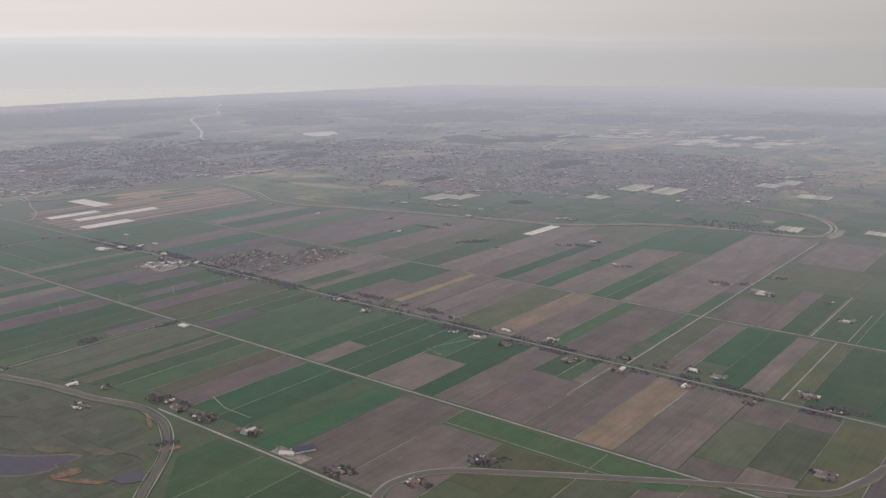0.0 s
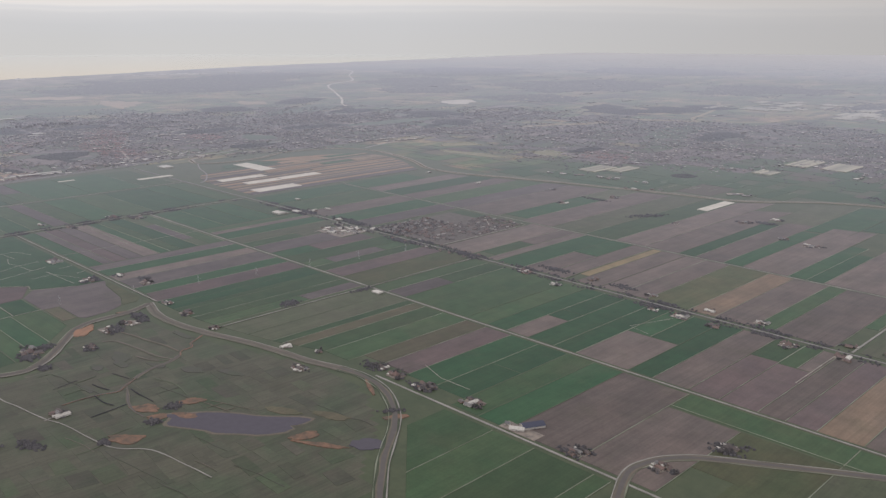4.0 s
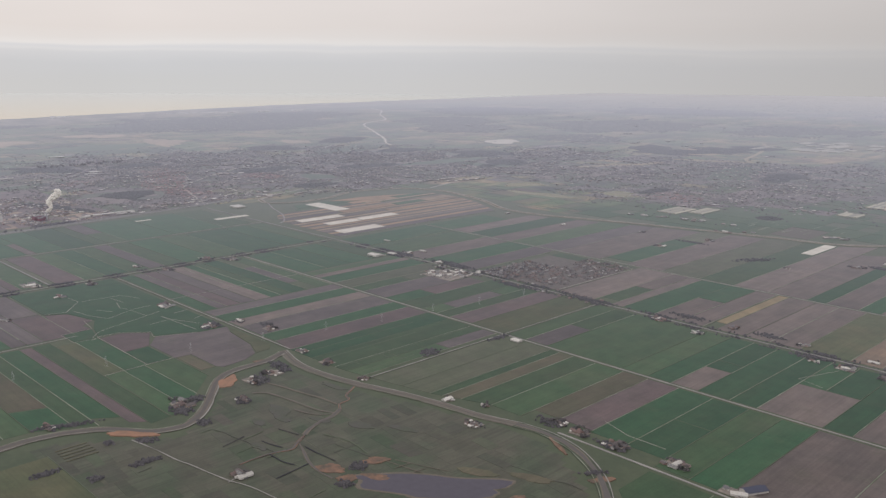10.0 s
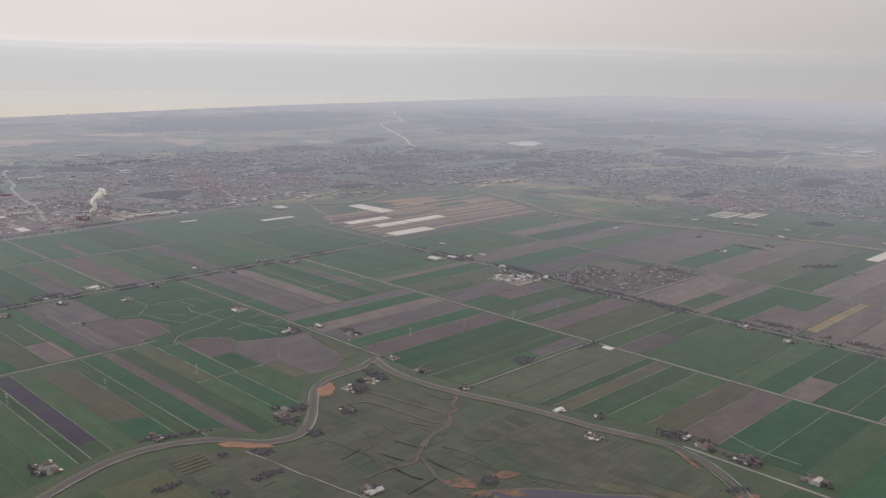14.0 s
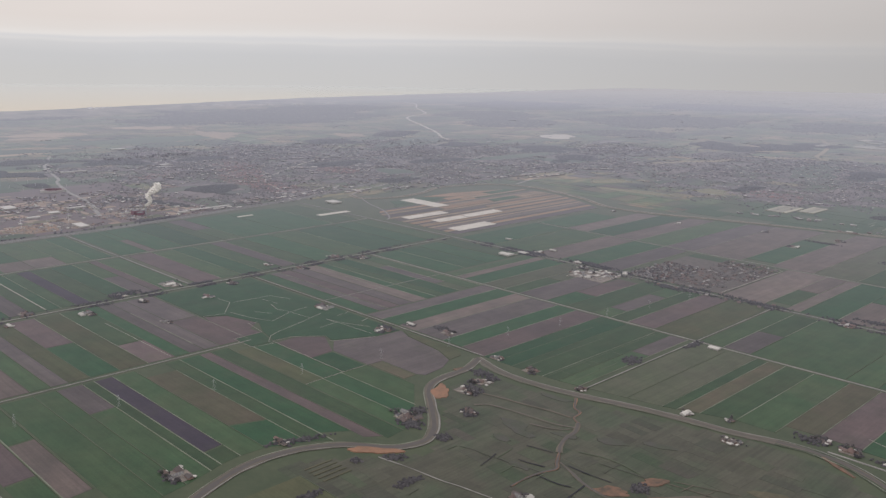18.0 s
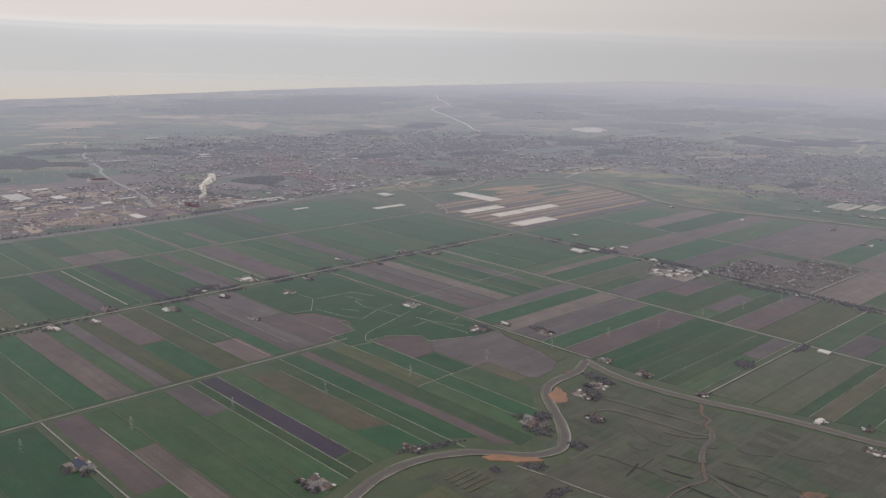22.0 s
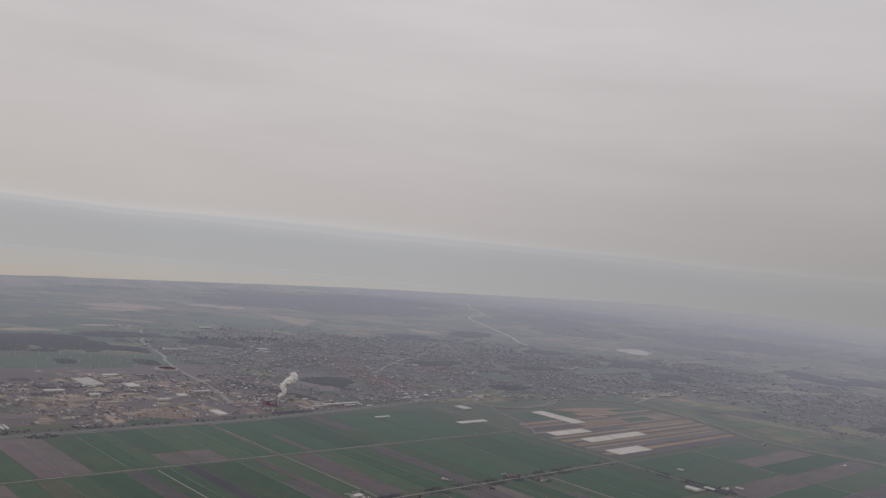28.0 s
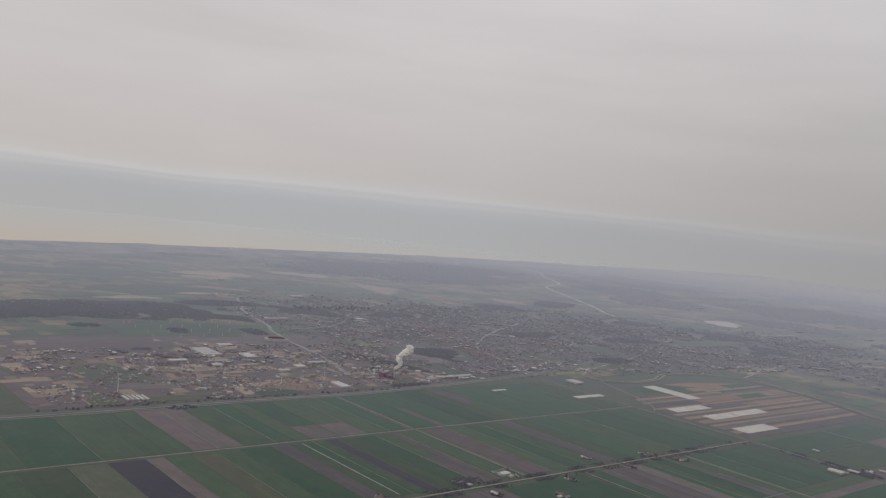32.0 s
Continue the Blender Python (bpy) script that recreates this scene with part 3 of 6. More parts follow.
def across(rows, near, far, gap=GAP):
    """Strips side by side along u, running in v. rows: start, kind and, where it does not fill the depth, its share from near (0) to far (1)."""
    for (u0, kind, *share), (u1, *_) in zip(rows, rows[1:]):
        if not kind:
            continue
        a, b = share or (0.0, 1.0)
        q = []
        for u, w in ((u0 + gap, a), (u1 - gap, a), (u1 - gap, b), (u0 + gap, b)):
            n, f = side(near, u), side(far, u)
            q.append((u, n + (f - n) * w))
        field(q, kind, "v")
        ditch(u1, u1, q[1][1], q[2][1], rnd.choice((M_PATH, M_PATH, M_PATH, M_FOOTPATH)), rnd.uniform(0.14, 0.24))


def along(rows, near, far, gap=GAP):
    """Strips one behind another in v, running along u from near to far."""
    for (v0, kind, *share), (v1, *_) in zip(rows, rows[1:]):
        if not kind:
            continue
        a, b = share or (0.0, 1.0)
        q = []
        for v, w in ((v0 + gap, a), (v0 + gap, b), (v1 - gap, b), (v1 - gap, a)):
            n, f = side(near, v), side(far, v)
            q.append((n + (f - n) * w, v))
        field(q, kind, "u")
        ditch(q[3][0], q[2][0], v1, v1, rnd.choice((M_PATH, M_FOOTPATH, M_FOOTPATH)), rnd.uniform(0.14, 0.24))


def canal_north(u):
    return lerp_table([(-560, 211), (-552, 208), (-505, 209), (-478, 213), (-441, 221), (-412, 232), (-370, 233), (-200, 233)], u)


def canal_west(v):
    return lerp_table([(-60, -516), (0, -527), (15, -530), (35, -537), (58, -536), (78, -522), (99, -506), (111, -510), (128, -522), (143, -542), (156, -551), (172, -555), (202, -560)], v)


# between the road at v = 206 and the track at v = 325
across([(-657, "p"), (-643, "D"), (-626, "b"), (-611, "p"), (-587, "D"), (-571, "m"), (-551, "D"), (-530, "g"), (-509, "g"), (-499, "p", 0.62, 1.0), (-487, "")], canal_north, 322.5)
across([(-499, "g", 0.0, 0.61), (-487, "")], canal_north, 322.5)
across([(-481, "k"), (-461, "k"), (-443, "g"), (-436, "e"), (-426, "g"), (-410, "g"), (-391, "e", 0.12, 1.0), (-375, "m", 0.12, 1.0), (-356, "D", 0.1, 1.0), (-336, "D", 0.1, 1), (-316, "g"), (-299, "D"), (-281, "b"), (-244, "")], canal_north, 322.5)
across([(-244, "b", 0, 0.78), (-208, "o", 0.3, 0.78), (-165, "k", 0.55, 0.78), (-125, "")], 233, 322.5)
across([(-243, "g", 0.8, 1.0), (-165, "g", 0.8, 1), (-125, "k", 0.8, 1), (-95, "")], 233, 322.5)
# between the tracks at v = 325 and the main road at v = 431
across([(-700, "g"), (-689, "b"), (-680, "D"), (-660, "k"), (-640, "g", 0.0, 0.5), (-625, "p", 0, 0.7), (-600, "m", 0.35, 0.9), (-582, "g"), (-560, "p", 0.2, 0.7), (-546, "g"), (-533, "m"), (-513, "o"), (-484, "")], 327.5, 426)
across([(-640, "k", 0.51, 0.8), (-625, ""), (-600, "D", 0, 0.34), (-582, ""), (-560, "g", 0, 0.19), (-546, ""), (-560, "g", 0.71, 1), (-546, "")], 327.5, 426)
across([(-481, "g"), (-466, "p", 0, 0.46), (-449, "g"), (-395, "g"), (-378, "D"), (-363, "b", 0, 0.38), (-347, "D"), (-329, "D"), (-314, "b", 0, 0.5), (-281, "D"), (-267, "b"), (-247, "m", 0, 0.66), (-231, "m", 0, 0.64), (-212, "b"), (-199, "m"), (-185, "t"), (-165, "b"), (-148, "b"), (-135, "b", 0, 0.17), (-112, "b", 0, 0.22), (-90, "o"), (-66, "p"), (-30, "o"), (10, "g"), (60, "")], 327.5, 426)
across([(-466, "g", 0.47, 1), (-449, ""), (-363, "D", 0.39, 1), (-347, ""), (-314, "D", 0.51, 1), (-299, "D", 0.51, 1), (-281, ""), (-247, "g", 0.67, 1), (-231, "g", 0.65, 1), (-221, "b", 0.65, 1), (-212, ""), (-135, "k", 0.18, 0.68), (-112, "k", 0.23, 0.8), (-90, ""), (-135, "b", 0.69, 1), (-112, "b", 0.81, 1), (-90, "")], 327.5, 426)
# between the main road and the track at v = 551
across([(-790, "D"), (-748, "g"), (-702, "b"), (-672, "D"), (-640, "p"), (-615, "")], 436, 549)
across([(-524, "b"), (-492, "g", 0.1, 0.5), (-476, "b"), (-466, "D"), (-441, "b", 0, 0.55), (-420, "b"), (-403, "b", 0, 0.13), (-402, "s", 0.14, 1), (-394, "b"), (-374, "b"), (-357, "b"), (-338, "o"), (-308, "t"), (-290, "b"), (-266, "g"), (-254, "b"), (-219, "g", 0.4, 1), (-211, "")], 436, 549)
across([(-441, "D", 0.56, 1), (-420, ""), (-492, "b", 0.51, 1), (-476, "")], 436, 549)
across([(-206, "k"), (-192, "b"), (-177, "D", 0.28, 1), (-160, "D"), (-144, "b"), (-132, "o"), (-112, "g"), (-80, "D"), (-40, "p"), (-10, "b"), (30, "")], 436, 546)
# between the track at v = 551 and the ring dyke


def dyke(u):
    return lerp_table([(-900, 694), (-800, 678), (-745, 680), (-696, 697), (-597, 727), (-504, 752), (-441, 767), (-375, 822), (-297, 849), (-215, 861), (0, 872)], u)


across([(-790, "D", 0, 0.7), (-752, "b"), (-728, "D"), (-698, "b"), (-672, "g"), (-640, "p"), (-612, "b"), (-567, "D", 0.05, 0.7), (-540, "b"), (-505, "k"), (-470, "g"), (-440, "b"), (-412, "b", 0, 0.8), (-382, "D", 0, 0.55), (-368, "b", 0, 0.6), (-345, "D", 0, 0.5), (-330, "b", 0, 0.6), (-296, "D", 0, 0.4), (-283, "D", 0, 0.32), (-271, "b"), (-220, "g", 0, 0.2), (-209, "")], 553.5, dyke)
across([(-567, "k", 0.71, 1), (-540, ""), (-382, "k", 0.58, 1), (-345, "D", 0.52, 1), (-310, "D", 0.62, 1), (-271, "")], 553.5, dyke)
across([(-220, "b", 0.22, 1), (-209, ""), (-204, "b", 0, 0.2), (-172, "b", 0, 0.35), (-158, "g", 0, 0.35), (-140, ""), (-204, "o", 0.42, 0.62), (-140, ""), (-204, "b", 0.65, 1), (-150, "k", 0.65, 1), (-90, "g", 0.5, 1), (-20, "")], 553.5, dyke)
across([(-136, "g", 0, 0.35), (-112, "D", 0, 0.35), (-70, "g", 0, 0.35), (-20, "b", 0, 0.4), (40, "")], 553.5, dyke)
# wedge west of u = -700, strips along u
along([(211, "D"), (222, "p"), (230, "m"), (241, "p"), (253, "b"), (266, "D"), (275, "g"), (284, "D"), (299, "p", 0.3, 0.8), (309, "g"), (322, "")], -788, -659)
along([(328, "D"), (352, "D"), (378, "D"), (404, "g"), (426, "")], -788, -704)
# west of the canal, strips along u
along([(-160, "g"), (-125, "p"), (-102, "g"), (-78, "D"), (-49, "")], -660, -512)
along([(-42, "m", 0, 0.6), (-29, "b", 0.36, 0.8), (-17, ""), (-16, "g"), (0, "g"), (11, "p", 0, 0.3), (24, "g"), (30, "P", 0, 0.88), (40, "g"), (52, "e", 0.1, 0.75), (69, "g"), (78, "D", 0, 0.92), (90, "m", 0, 0.98), (97, "g"), (108, "")], -660, canal_west)
along([(-42, "g", 0.61, 1), (-29, "g", 0, 0.35), (-17, ""), (11, "g", 0.31, 1), (24, ""), (30, "g", 0.89, 1), (40, ""), (52, "D", 0.76, 1), (69, "")], -660, canal_west)
along([(108.5, "o"), (120, "D"), (133.5, "")], -652, -585.5)
along([(108.5, "g"), (119.5, "D"), (132, "g"), (150, "")], -584.5, canal_west)
along([(133.8, "D"), (149, "")], -614, -585.5)
along([(151, "e"), (160, "")], -584, -556)
# the old plots with crooked edges
field([(-649, 134.3), (-614.4, 134), (-616, 150), (-639, 162), (-650, 148)], "m")
field([(-616, 150.5), (-585, 150.5), (-584, 160.5), (-557, 160.5), (-552, 163), (-554, 178), (-560, 189), (-575, 195.5), (-606, 200), (-617, 204.5), (-618.5, 186), (-629, 161)], "p")
field([(-606, 200.4), (-575, 196), (-560, 189.6), (-561, 200), (-568, 205), (-615, 205)], "o")
field([(-671, 120), (-653, 120), (-653, 134), (-671, 138.5)], "D")
field([(-721.5, 128), (-671.5, 120), (-672, 138.5), (-682, 137), (-690, 146.5), (-715, 140)], "m")
field([(-788, 128), (-723, 128), (-716, 141), (-689, 148), (-672, 140), (-654, 135.5), (-653, 148), (-640, 163.5), (-631, 161.5), (-620, 186), (-618.5, 204.5), (-788, 204.5)], "D")
# between the lanes at u = -795 and u = -663
along([(-125, "g"), (-92, "p"), (-70, "D"), (-47, "")], -789, -666)
along([(-43, "g"), (-29, "D"), (-14, "b"), (1, "g"), (11, "p"), (20, "o"), (31, "m", 0, 0.5), (47, "o"), (63, "g", 0, 0.68), (79, "D"), (88, "p"), (97, "p"), (107, "p", 0, 0.5), (126, "")], -789, -667)
along([(31, "D", 0.51, 1), (47, ""), (63, "m", 0.69, 1), (79, ""), (107, "m", 0.51, 1), (126, "")], -789, -667)
# between the lanes at u = -920 and u = -800
along([(-160, "g"), (-120, "g"), (-92, "k"), (-70, "P"), (-47, "b"), (-36, "g"), (-19, "o"), (-3, "g"), (13, "D"), (37, "p"), (50, "g"), (60, "D"), (69, "g"), (79, "P"), (89, "g"), (104, "D"), (121, "g", 0, 0.5), (134, "m"), (141, "g"), (160, "k"), (167, "m"), (188, "g"), (206, "D"), (225, "g"), (243, "p"), (257, "g"), (276, "D"), (305, "g"), (335, "D"), (380, "D"), (405, "g"), (426, "")], -914, -802)
along([(121, "p", 0.51, 1), (134, "")], -914, -802)
# between the lanes at u = -1045 and u = -924
along([(-160, "g"), (-110, "D"), (-70, "g"), (-44, "g"), (-30, "g"), (-14, "m"), (3, "b"), (21, "g"), (45, "D"), (60, "g"), (73, "D", 0, 0.7), (96, "g", 0, 0.7), (120, "g"), (140, "D"), (158, "")], -1024, -921)
along([(73, "b", 0.71, 1), (96, "b", 0.71, 1), (120, ""), (165, "D"), (188, "b", 0.5, 1), (196, "D"), (222, "D"), (250, "g"), (262, "p", 0, 0.5), (280, "D"), (330, "D"), (385, "g"), (420, "")], -1030, -921)
along([(262, "g", 0.51, 1), (280, ""), (188, "D", 0, 0.49), (196, "")], -1030, -921)
# bulb fields inside the ring road


def bulb_near(u):
    return lerp_table([(-985, 503), (-960, 480), (-930, 456), (-900, 446), (-801, 443)], u)


def bulb_far(u):
    return lerp_table([(-985, 620), (-968, 700), (-945, 716), (-900, 716), (-860, 704), (-801, 674)], u)


across([(-984, "D", 0.12, 0.5), (-962, "g", 0.1, 0.42), (-948, "p", 0.0, 0.5), (-941, "r", 0, 0.6), (-934, "b"), (-927, "u"), (-921, "p", 0, 0.3), (-906, "u"), (-900, "b"), (-894, "p", 0, 0.5), (-884, "u"), (-878, "b"), (-872, "r"), (-864, "p"), (-858, "u"), (-853, "r"), (-848, "p"), (-843, "u"), (-838, "b"), (-828, "p"), (-822, "r"), (-815, "p"), (-801, "")], bulb_near, bulb_far)
across([(-984, "r", 0.55, 0.95), (-962, "r", 0.45, 0.75), (-948, "u", 0.52, 1), (-941, "g", 0.62, 0.85), (-934, "")], bulb_near, bulb_far)
across([(-962, "D", 0.78, 0.97), (-948, ""), (-921, "r", 0.31, 0.62), (-906, ""), (-921, "D", 0.63, 0.8), (-906, ""), (-921, "u", 0.81, 1), (-906, ""), (-894, "r", 0.51, 1), (-884, "")], bulb_near, bulb_far)

# ---- roads and lanes ----


def strip(name, u0, u1, v0, v1, z, material):
    bm = bmesh.new()
    slab(bm, u0, u1, v0, v1, 0, z)
    return part(name, bm, material)


def lane(u0, u1, v0, v1, wide, verge, material, label):
    """A straight lane: a grass verge under a narrower pavement. It runs along its longer side."""
    run_u = u1 - u0 > v1 - v0
    if wide < 1.0:
        wide, verge = wide * 0.72, verge * 0.36
    base = tagged(new("road"), label, "road", kind="structure")
    b = strip("verge", *((u0, u1, v0 - verge, v0 + verge) if run_u else (u0 - verge, u0 + verge, v0, v1)), 0.24, M_VERGE)
    p = strip("pavement", *((u0, u1, v0 - wide, v0 + wide) if run_u else (u0 - wide, u0 + wide, v0, v1)), 0.30, material)
    b.parent = p.parent = base


TRACK = "narrow pale concrete farm lane with grass verges"
ROAD = "straight grey asphalt polder road with grass verges"
for u0, u1, v, wide, verge, mat, text in ((-790, 120, 325.0, 0.75, 1.25, M_TRACK, TRACK), (-1040, 300, 431.0, 0.9, 1.6, M_ROAD, ROAD), (-790, 60, 551.0, 0.7, 1.25, M_TRACK, TRACK),
                                          (-792, -552, 208.3, 0.7, 1.4, M_TRACK, ROAD), (-366, -120, 230.0, 0.8, 1.4, M_TRACK, TRACK), (-662, -440, -45.5, 0.5, 1.2, M_TRACK, TRACK),
                                          (-1026, -800, 161.5, 0.8, 1.4, M_ROAD, TRACK), (-912, -804, 59.8, 0.6, 0.9, M_PALE, TRACK)):
    lane(u0, u1, v, v + 0.1, wide, verge, mat, text)
for u, v0, v1, wide, verge, mat, text in ((-795.0, -400, 428, 0.9, 2.4, M_TRACK, ROAD), (-663.5, -250, 126, 0.5, 0.95, M_TRACK, TRACK), (-918.0, -350, 428, 0.75, 1.2, M_TRACK, TRACK),
                                          (-209.0, 434, 852, 0.8, 1.3, M_TRACK, ROAD), (-138.5, 553, 665, 0.5, 0.9, M_PALE, TRACK), (-122.0, 434, 549, 0.6, 1.1, M_TRACK, TRACK),
                                          (-482.5, 208, 428, 0.55, 1.6, M_TRACK, TRACK), (-213.5, 372, 425, 0.35, 0.7, M_PALE, TRACK), (-117.0, 556, 625, 0.4, 0.8, M_TRACK, TRACK), (-702.0, 206, 322, 0.4, 0.9, M_TRACK, TRACK)):
    lane(u, u + 0.1, v0, v1, wide, verge, mat, text)

main_line = smooth([(-1032, -620), (-1029, -200), (-1029, 0), (-1032, 90), (-1032, 180), (-1038, 250), (-1050, 347), (-1060, 420), (-1078, 500), (-1110, 600)], 8)
base = tagged(new("railway"), "dark embankment with a railway and a road between town and polder", "railway", kind="structure")
for nm, a, b, z, mat in (("embankment", 7.5, -7.0, 0.34, M_VERGE), ("pavement", 5.4, 2.6, 0.42, M_ASPHALT), ("track_bed", 0.6, -1.6, 0.44, M_ROAD), ("service_road", -4.4, -5.6, 0.40, M_ROAD)):
    bm = bmesh.new()
    ribbon(bm, main_line, a, b, 0.05 if nm == "embankment" else z - 0.06, z, 0.6)
    part(nm, bm, mat, base)

# thin pale paths and reedy ditch edges that draw the plots
for u, v0, v1 in ((-524, 215, 286), (-507, 212, 318), (-493, 214, 256), (-541, 216, 300), (-441, 500, 548), (-160, 470, 546)):
    ditch(u, u, v0, v1, M_FOOTPATH, 0.2)
for v, u0, u1 in ((247, -520, -497), (242, -506, -494), (256, -505, -493), (269.5, -505, -496), (222, -507, -497), (380, -363, -347), (284, -336, -316)):
    ditch(u0, u1, v, v, M_FOOTPATH, 0.16)
for v, u0, u1 in ((-28.5, -640, -524), (47, -789, -710), (97, -760, -680), (305.5, -243, -150), (262, -788, -704)):
    ditch(u0, u1, v, v)
# crooked pale paths of the old farm plots
OLD_PATHS = [((-755, 157), (-740, 158), (-720, 142), (-723, 128)), ((-739, 160), (-737, 179), (-737, 188), (-720, 194)), ((-733, 179), (-717, 181)), ((-719, 177), (-706, 173), (-695, 176), (-686, 156), (-700, 150), (-720, 146)),
             ((-695, 176), (-697, 191)), ((-711, 159), (-700, 165)), ((-693, 176), (-675, 178)), ((-679, 189), (-672, 168), (-666, 148), (-662, 139), (-654, 132), (-649, 132)),
             ((-653, 135), (-652, 147), (-640, 163), (-630, 160), (-619, 185))]
PLOT_PATHS = [((-649, 132), (-652, 119), (-671, 119), (-672, 139), (-692, 142), (-690, 147)), ((-655, 170), (-657, 185), (-667, 184)), ((-657, 185), (-625, 187)), ((-667, 184), (-656, 186), (-636, 195)),
              ((-668, 194), (-670, 205)), ((-648, 198), (-651, 206)), ((-584, 108), (-585, 132), (-585, 150)), ((-653, 134), (-585, 133.5)),
              ((-751, 76), (-668, 77)), ((-358, 257), (-341, 251), (-321, 251)), ((-306, 414), (-317, 384), (-302, 380)), ((-165, 414), (-166, 375))]
for line in OLD_PATHS + PLOT_PATHS:
    bm = bmesh.new()
    ribbon(bm, [Vector(p) for p in line], 0.19, -0.19, 0.26, 0.30)
    tagged(part("field_path", bm, M_PALE), "crooked pale path between small grass plots", "path", kind="structure")

# ---- canals, dykes, lake and creek ----
water_dark = water("ditch_water", (0.10, 0.10, 0.12), 0.3, (0.05, 0.05, 0.06))


canals = 0


def canal(name, points, wide, bank, label, mud=M_TANBANK, grass=M_GREYBANK):
    global canals
    canals += 1
    up = 0.014 * canals
    line = smooth([p for p in points], 8)
    base = tagged(new(name), label, "canal", kind="structure")
    e = wide + bank
    for nm, a, b, z0, z1, mat, rag in (("bank", e, -e, 0.1, 0.34, grass, 0.8), ("reed_edge", wide + 0.5, -wide - 0.5, 0.33, 0.37, mud, 0.9), ("water", wide, -wide, 0.36, 0.40, M_WATER, 0.6),
                                       ("towpath", e - 0.2, e - 0.75, 0.33, 0.37, M_TRACK, 0.4), ("towpath", -e + 0.6, -e + 0.25, 0.33, 0.37, M_PATH, 0.5)):
        bm = bmesh.new()
        ribbon(bm, line, a, b, z0 + up, z1 + up, rag)
        part(nm, bm, mat, base)
    return line


canal("canal", [(-552, 203), (-528, 196.5), (-505, 196.5), (-480, 201), (-452, 209), (-428, 214), (-405, 217.5), (-384, 223.5)], 0.6, 2.5, "narrow grey reach of the ring canal between tan banks")
canal("canal", [(-386, 223), (-370, 225), (-352, 222), (-333, 212), (-318, 199), (-296, 173), (-262, 140), (-235, 110)], 1.15, 2.0, "wide slate-grey ring canal between grass banks", M_TANBANK, M_MEADOW3)
canal("canal", [(-550, 202), (-544, 186), (-543, 165), (-537, 151), (-522, 138), (-508, 126.5), (-499, 117), (-494, 106), (-499, 92), (-515, 79), (-525, 60), (-527, 37), (-519, 12), (-505, -20), (-500, -70)], 1.25, 1.7, "winding grey canal with pale reedy banks")
canal("canal", [(-200, 190), (-221, 231), (-222, 250), (-212, 266), (-190, 281), (-146, 308), (-106, 331), (-78, 345), (-68, 366), (-58, 392), (-20, 410)], 1.1, 1.7, "curving grey canal with a pale towpath")
canal("canal", [(-1050, 512), (-1022, 506), (-1003, 540), (-1007, 590), (-1026, 640), (-1012, 702), (-984, 729), (-933, 736), (-858, 717), (-800, 690), (-745, 692), (-696, 709), (-597, 739), (-504, 764), (-441, 779), (-375, 835), (-297, 862), (-222, 876), (-214, 930), (-240, 982), (-282, 1008), (-318, 1014), (-355, 1045), (-392, 1078)], 0.9, 3.0, "long pale ring dyke with a narrow canal", M_TRACK, M_DYKE)
for k, (pts, w, mat) in enumerate(((((-478, 197), (-476, 194), (-471, 187), (-466, 184), (-464, 177), (-459, 173)), 0.65, M_MUD), (((-459, 173), (-454, 164), (-453, 156), (-450, 148), (-446, 142)), 1.3, M_TANBANK), (((-446, 142), (-441, 134), (-438, 129), (-440, 122), (-441, 111), (-441, 104)), 0.75, M_RUST), (((-440, 135), (-429, 130), (-422, 127), (-411, 125), (-403, 125)), 0.4, M_TANBANK))):
    line = smooth(pts, 8)
    bm = bmesh.new()
    ribbon(bm, line, w, -w, 0.2, 0.36 + 0.012 * k, 0.9)
    creek = tagged(part("creek", bm, mat), "narrow winding creek with reddish-brown reed banks", "creek", kind="structure")
    bm = bmesh.new()
    ribbon(bm, line, w * 0.55, -w * 0.55, 0.36 + 0.012 * k, 0.39 + 0.012 * k, 0.5)
    part("water", bm, M_WATER, creek)
for pts in (((-461, 108), (-464, 121)), ((-454, 124), (-448, 125), (-442, 127)), ((-440, 119), (-431, 119), (-424, 121)), ((-419, 108), (-420, 117), (-421, 126)), ((-436, 135), (-426, 135), (-415, 136)), ((-460, 137), (-448, 140))):
    bm = bmesh.new()
    ribbon(bm, smooth([p for p in pts], 6), 0.28, -0.28, 0.30, 0.34, 0.35)
    tagged(part("ditch", bm, water_dark), "dark narrow water-filled ditch in the meadow", "ditch", kind="structure")
for pts, wide, mat in ((((-496, 82), (-480, 85), (-463, 87), (-454, 89), (-432, 93), (-419, 97), (-387, 102), (-372, 113), (-351, 117), (-335, 119)), 0.32, M_TRACK), (((-432, 100), (-430, 92)), 0.3, M_TRACK), (((-514, 167), (-501, 170), (-489, 172), (-477, 175), (-465, 176)), 0.7, M_TANBANK),
                       (((-507, 153), (-501, 159), (-484, 162), (-467, 164), (-457, 168)), 0.8, M_GREYBANK), (((-474, 156), (-462, 160), (-456, 167)), 0.5, M_GREYBANK), (((-441, 149), (-427, 153), (-411, 151)), 0.3, M_FOOTPATH),
                       (((-399, 152), (-387, 154.5), (-375, 157)), 0.22, M_TANBANK), (((-398, 155.5), (-386, 160), (-374, 165)), 0.2, M_TANBANK), (((-392, 150), (-391, 158)), 0.2, M_TANBANK), (((-384, 152), (-383, 160)), 0.2, M_TANBANK)):
    bm = bmesh.new()
    ribbon(bm, smooth([p for p in pts], 6), wide, -wide, 0.26, 0.33, 0.35)
    tagged(part("lane", bm, mat), "pale winding lane through the wet meadows", "lane", kind="structure")

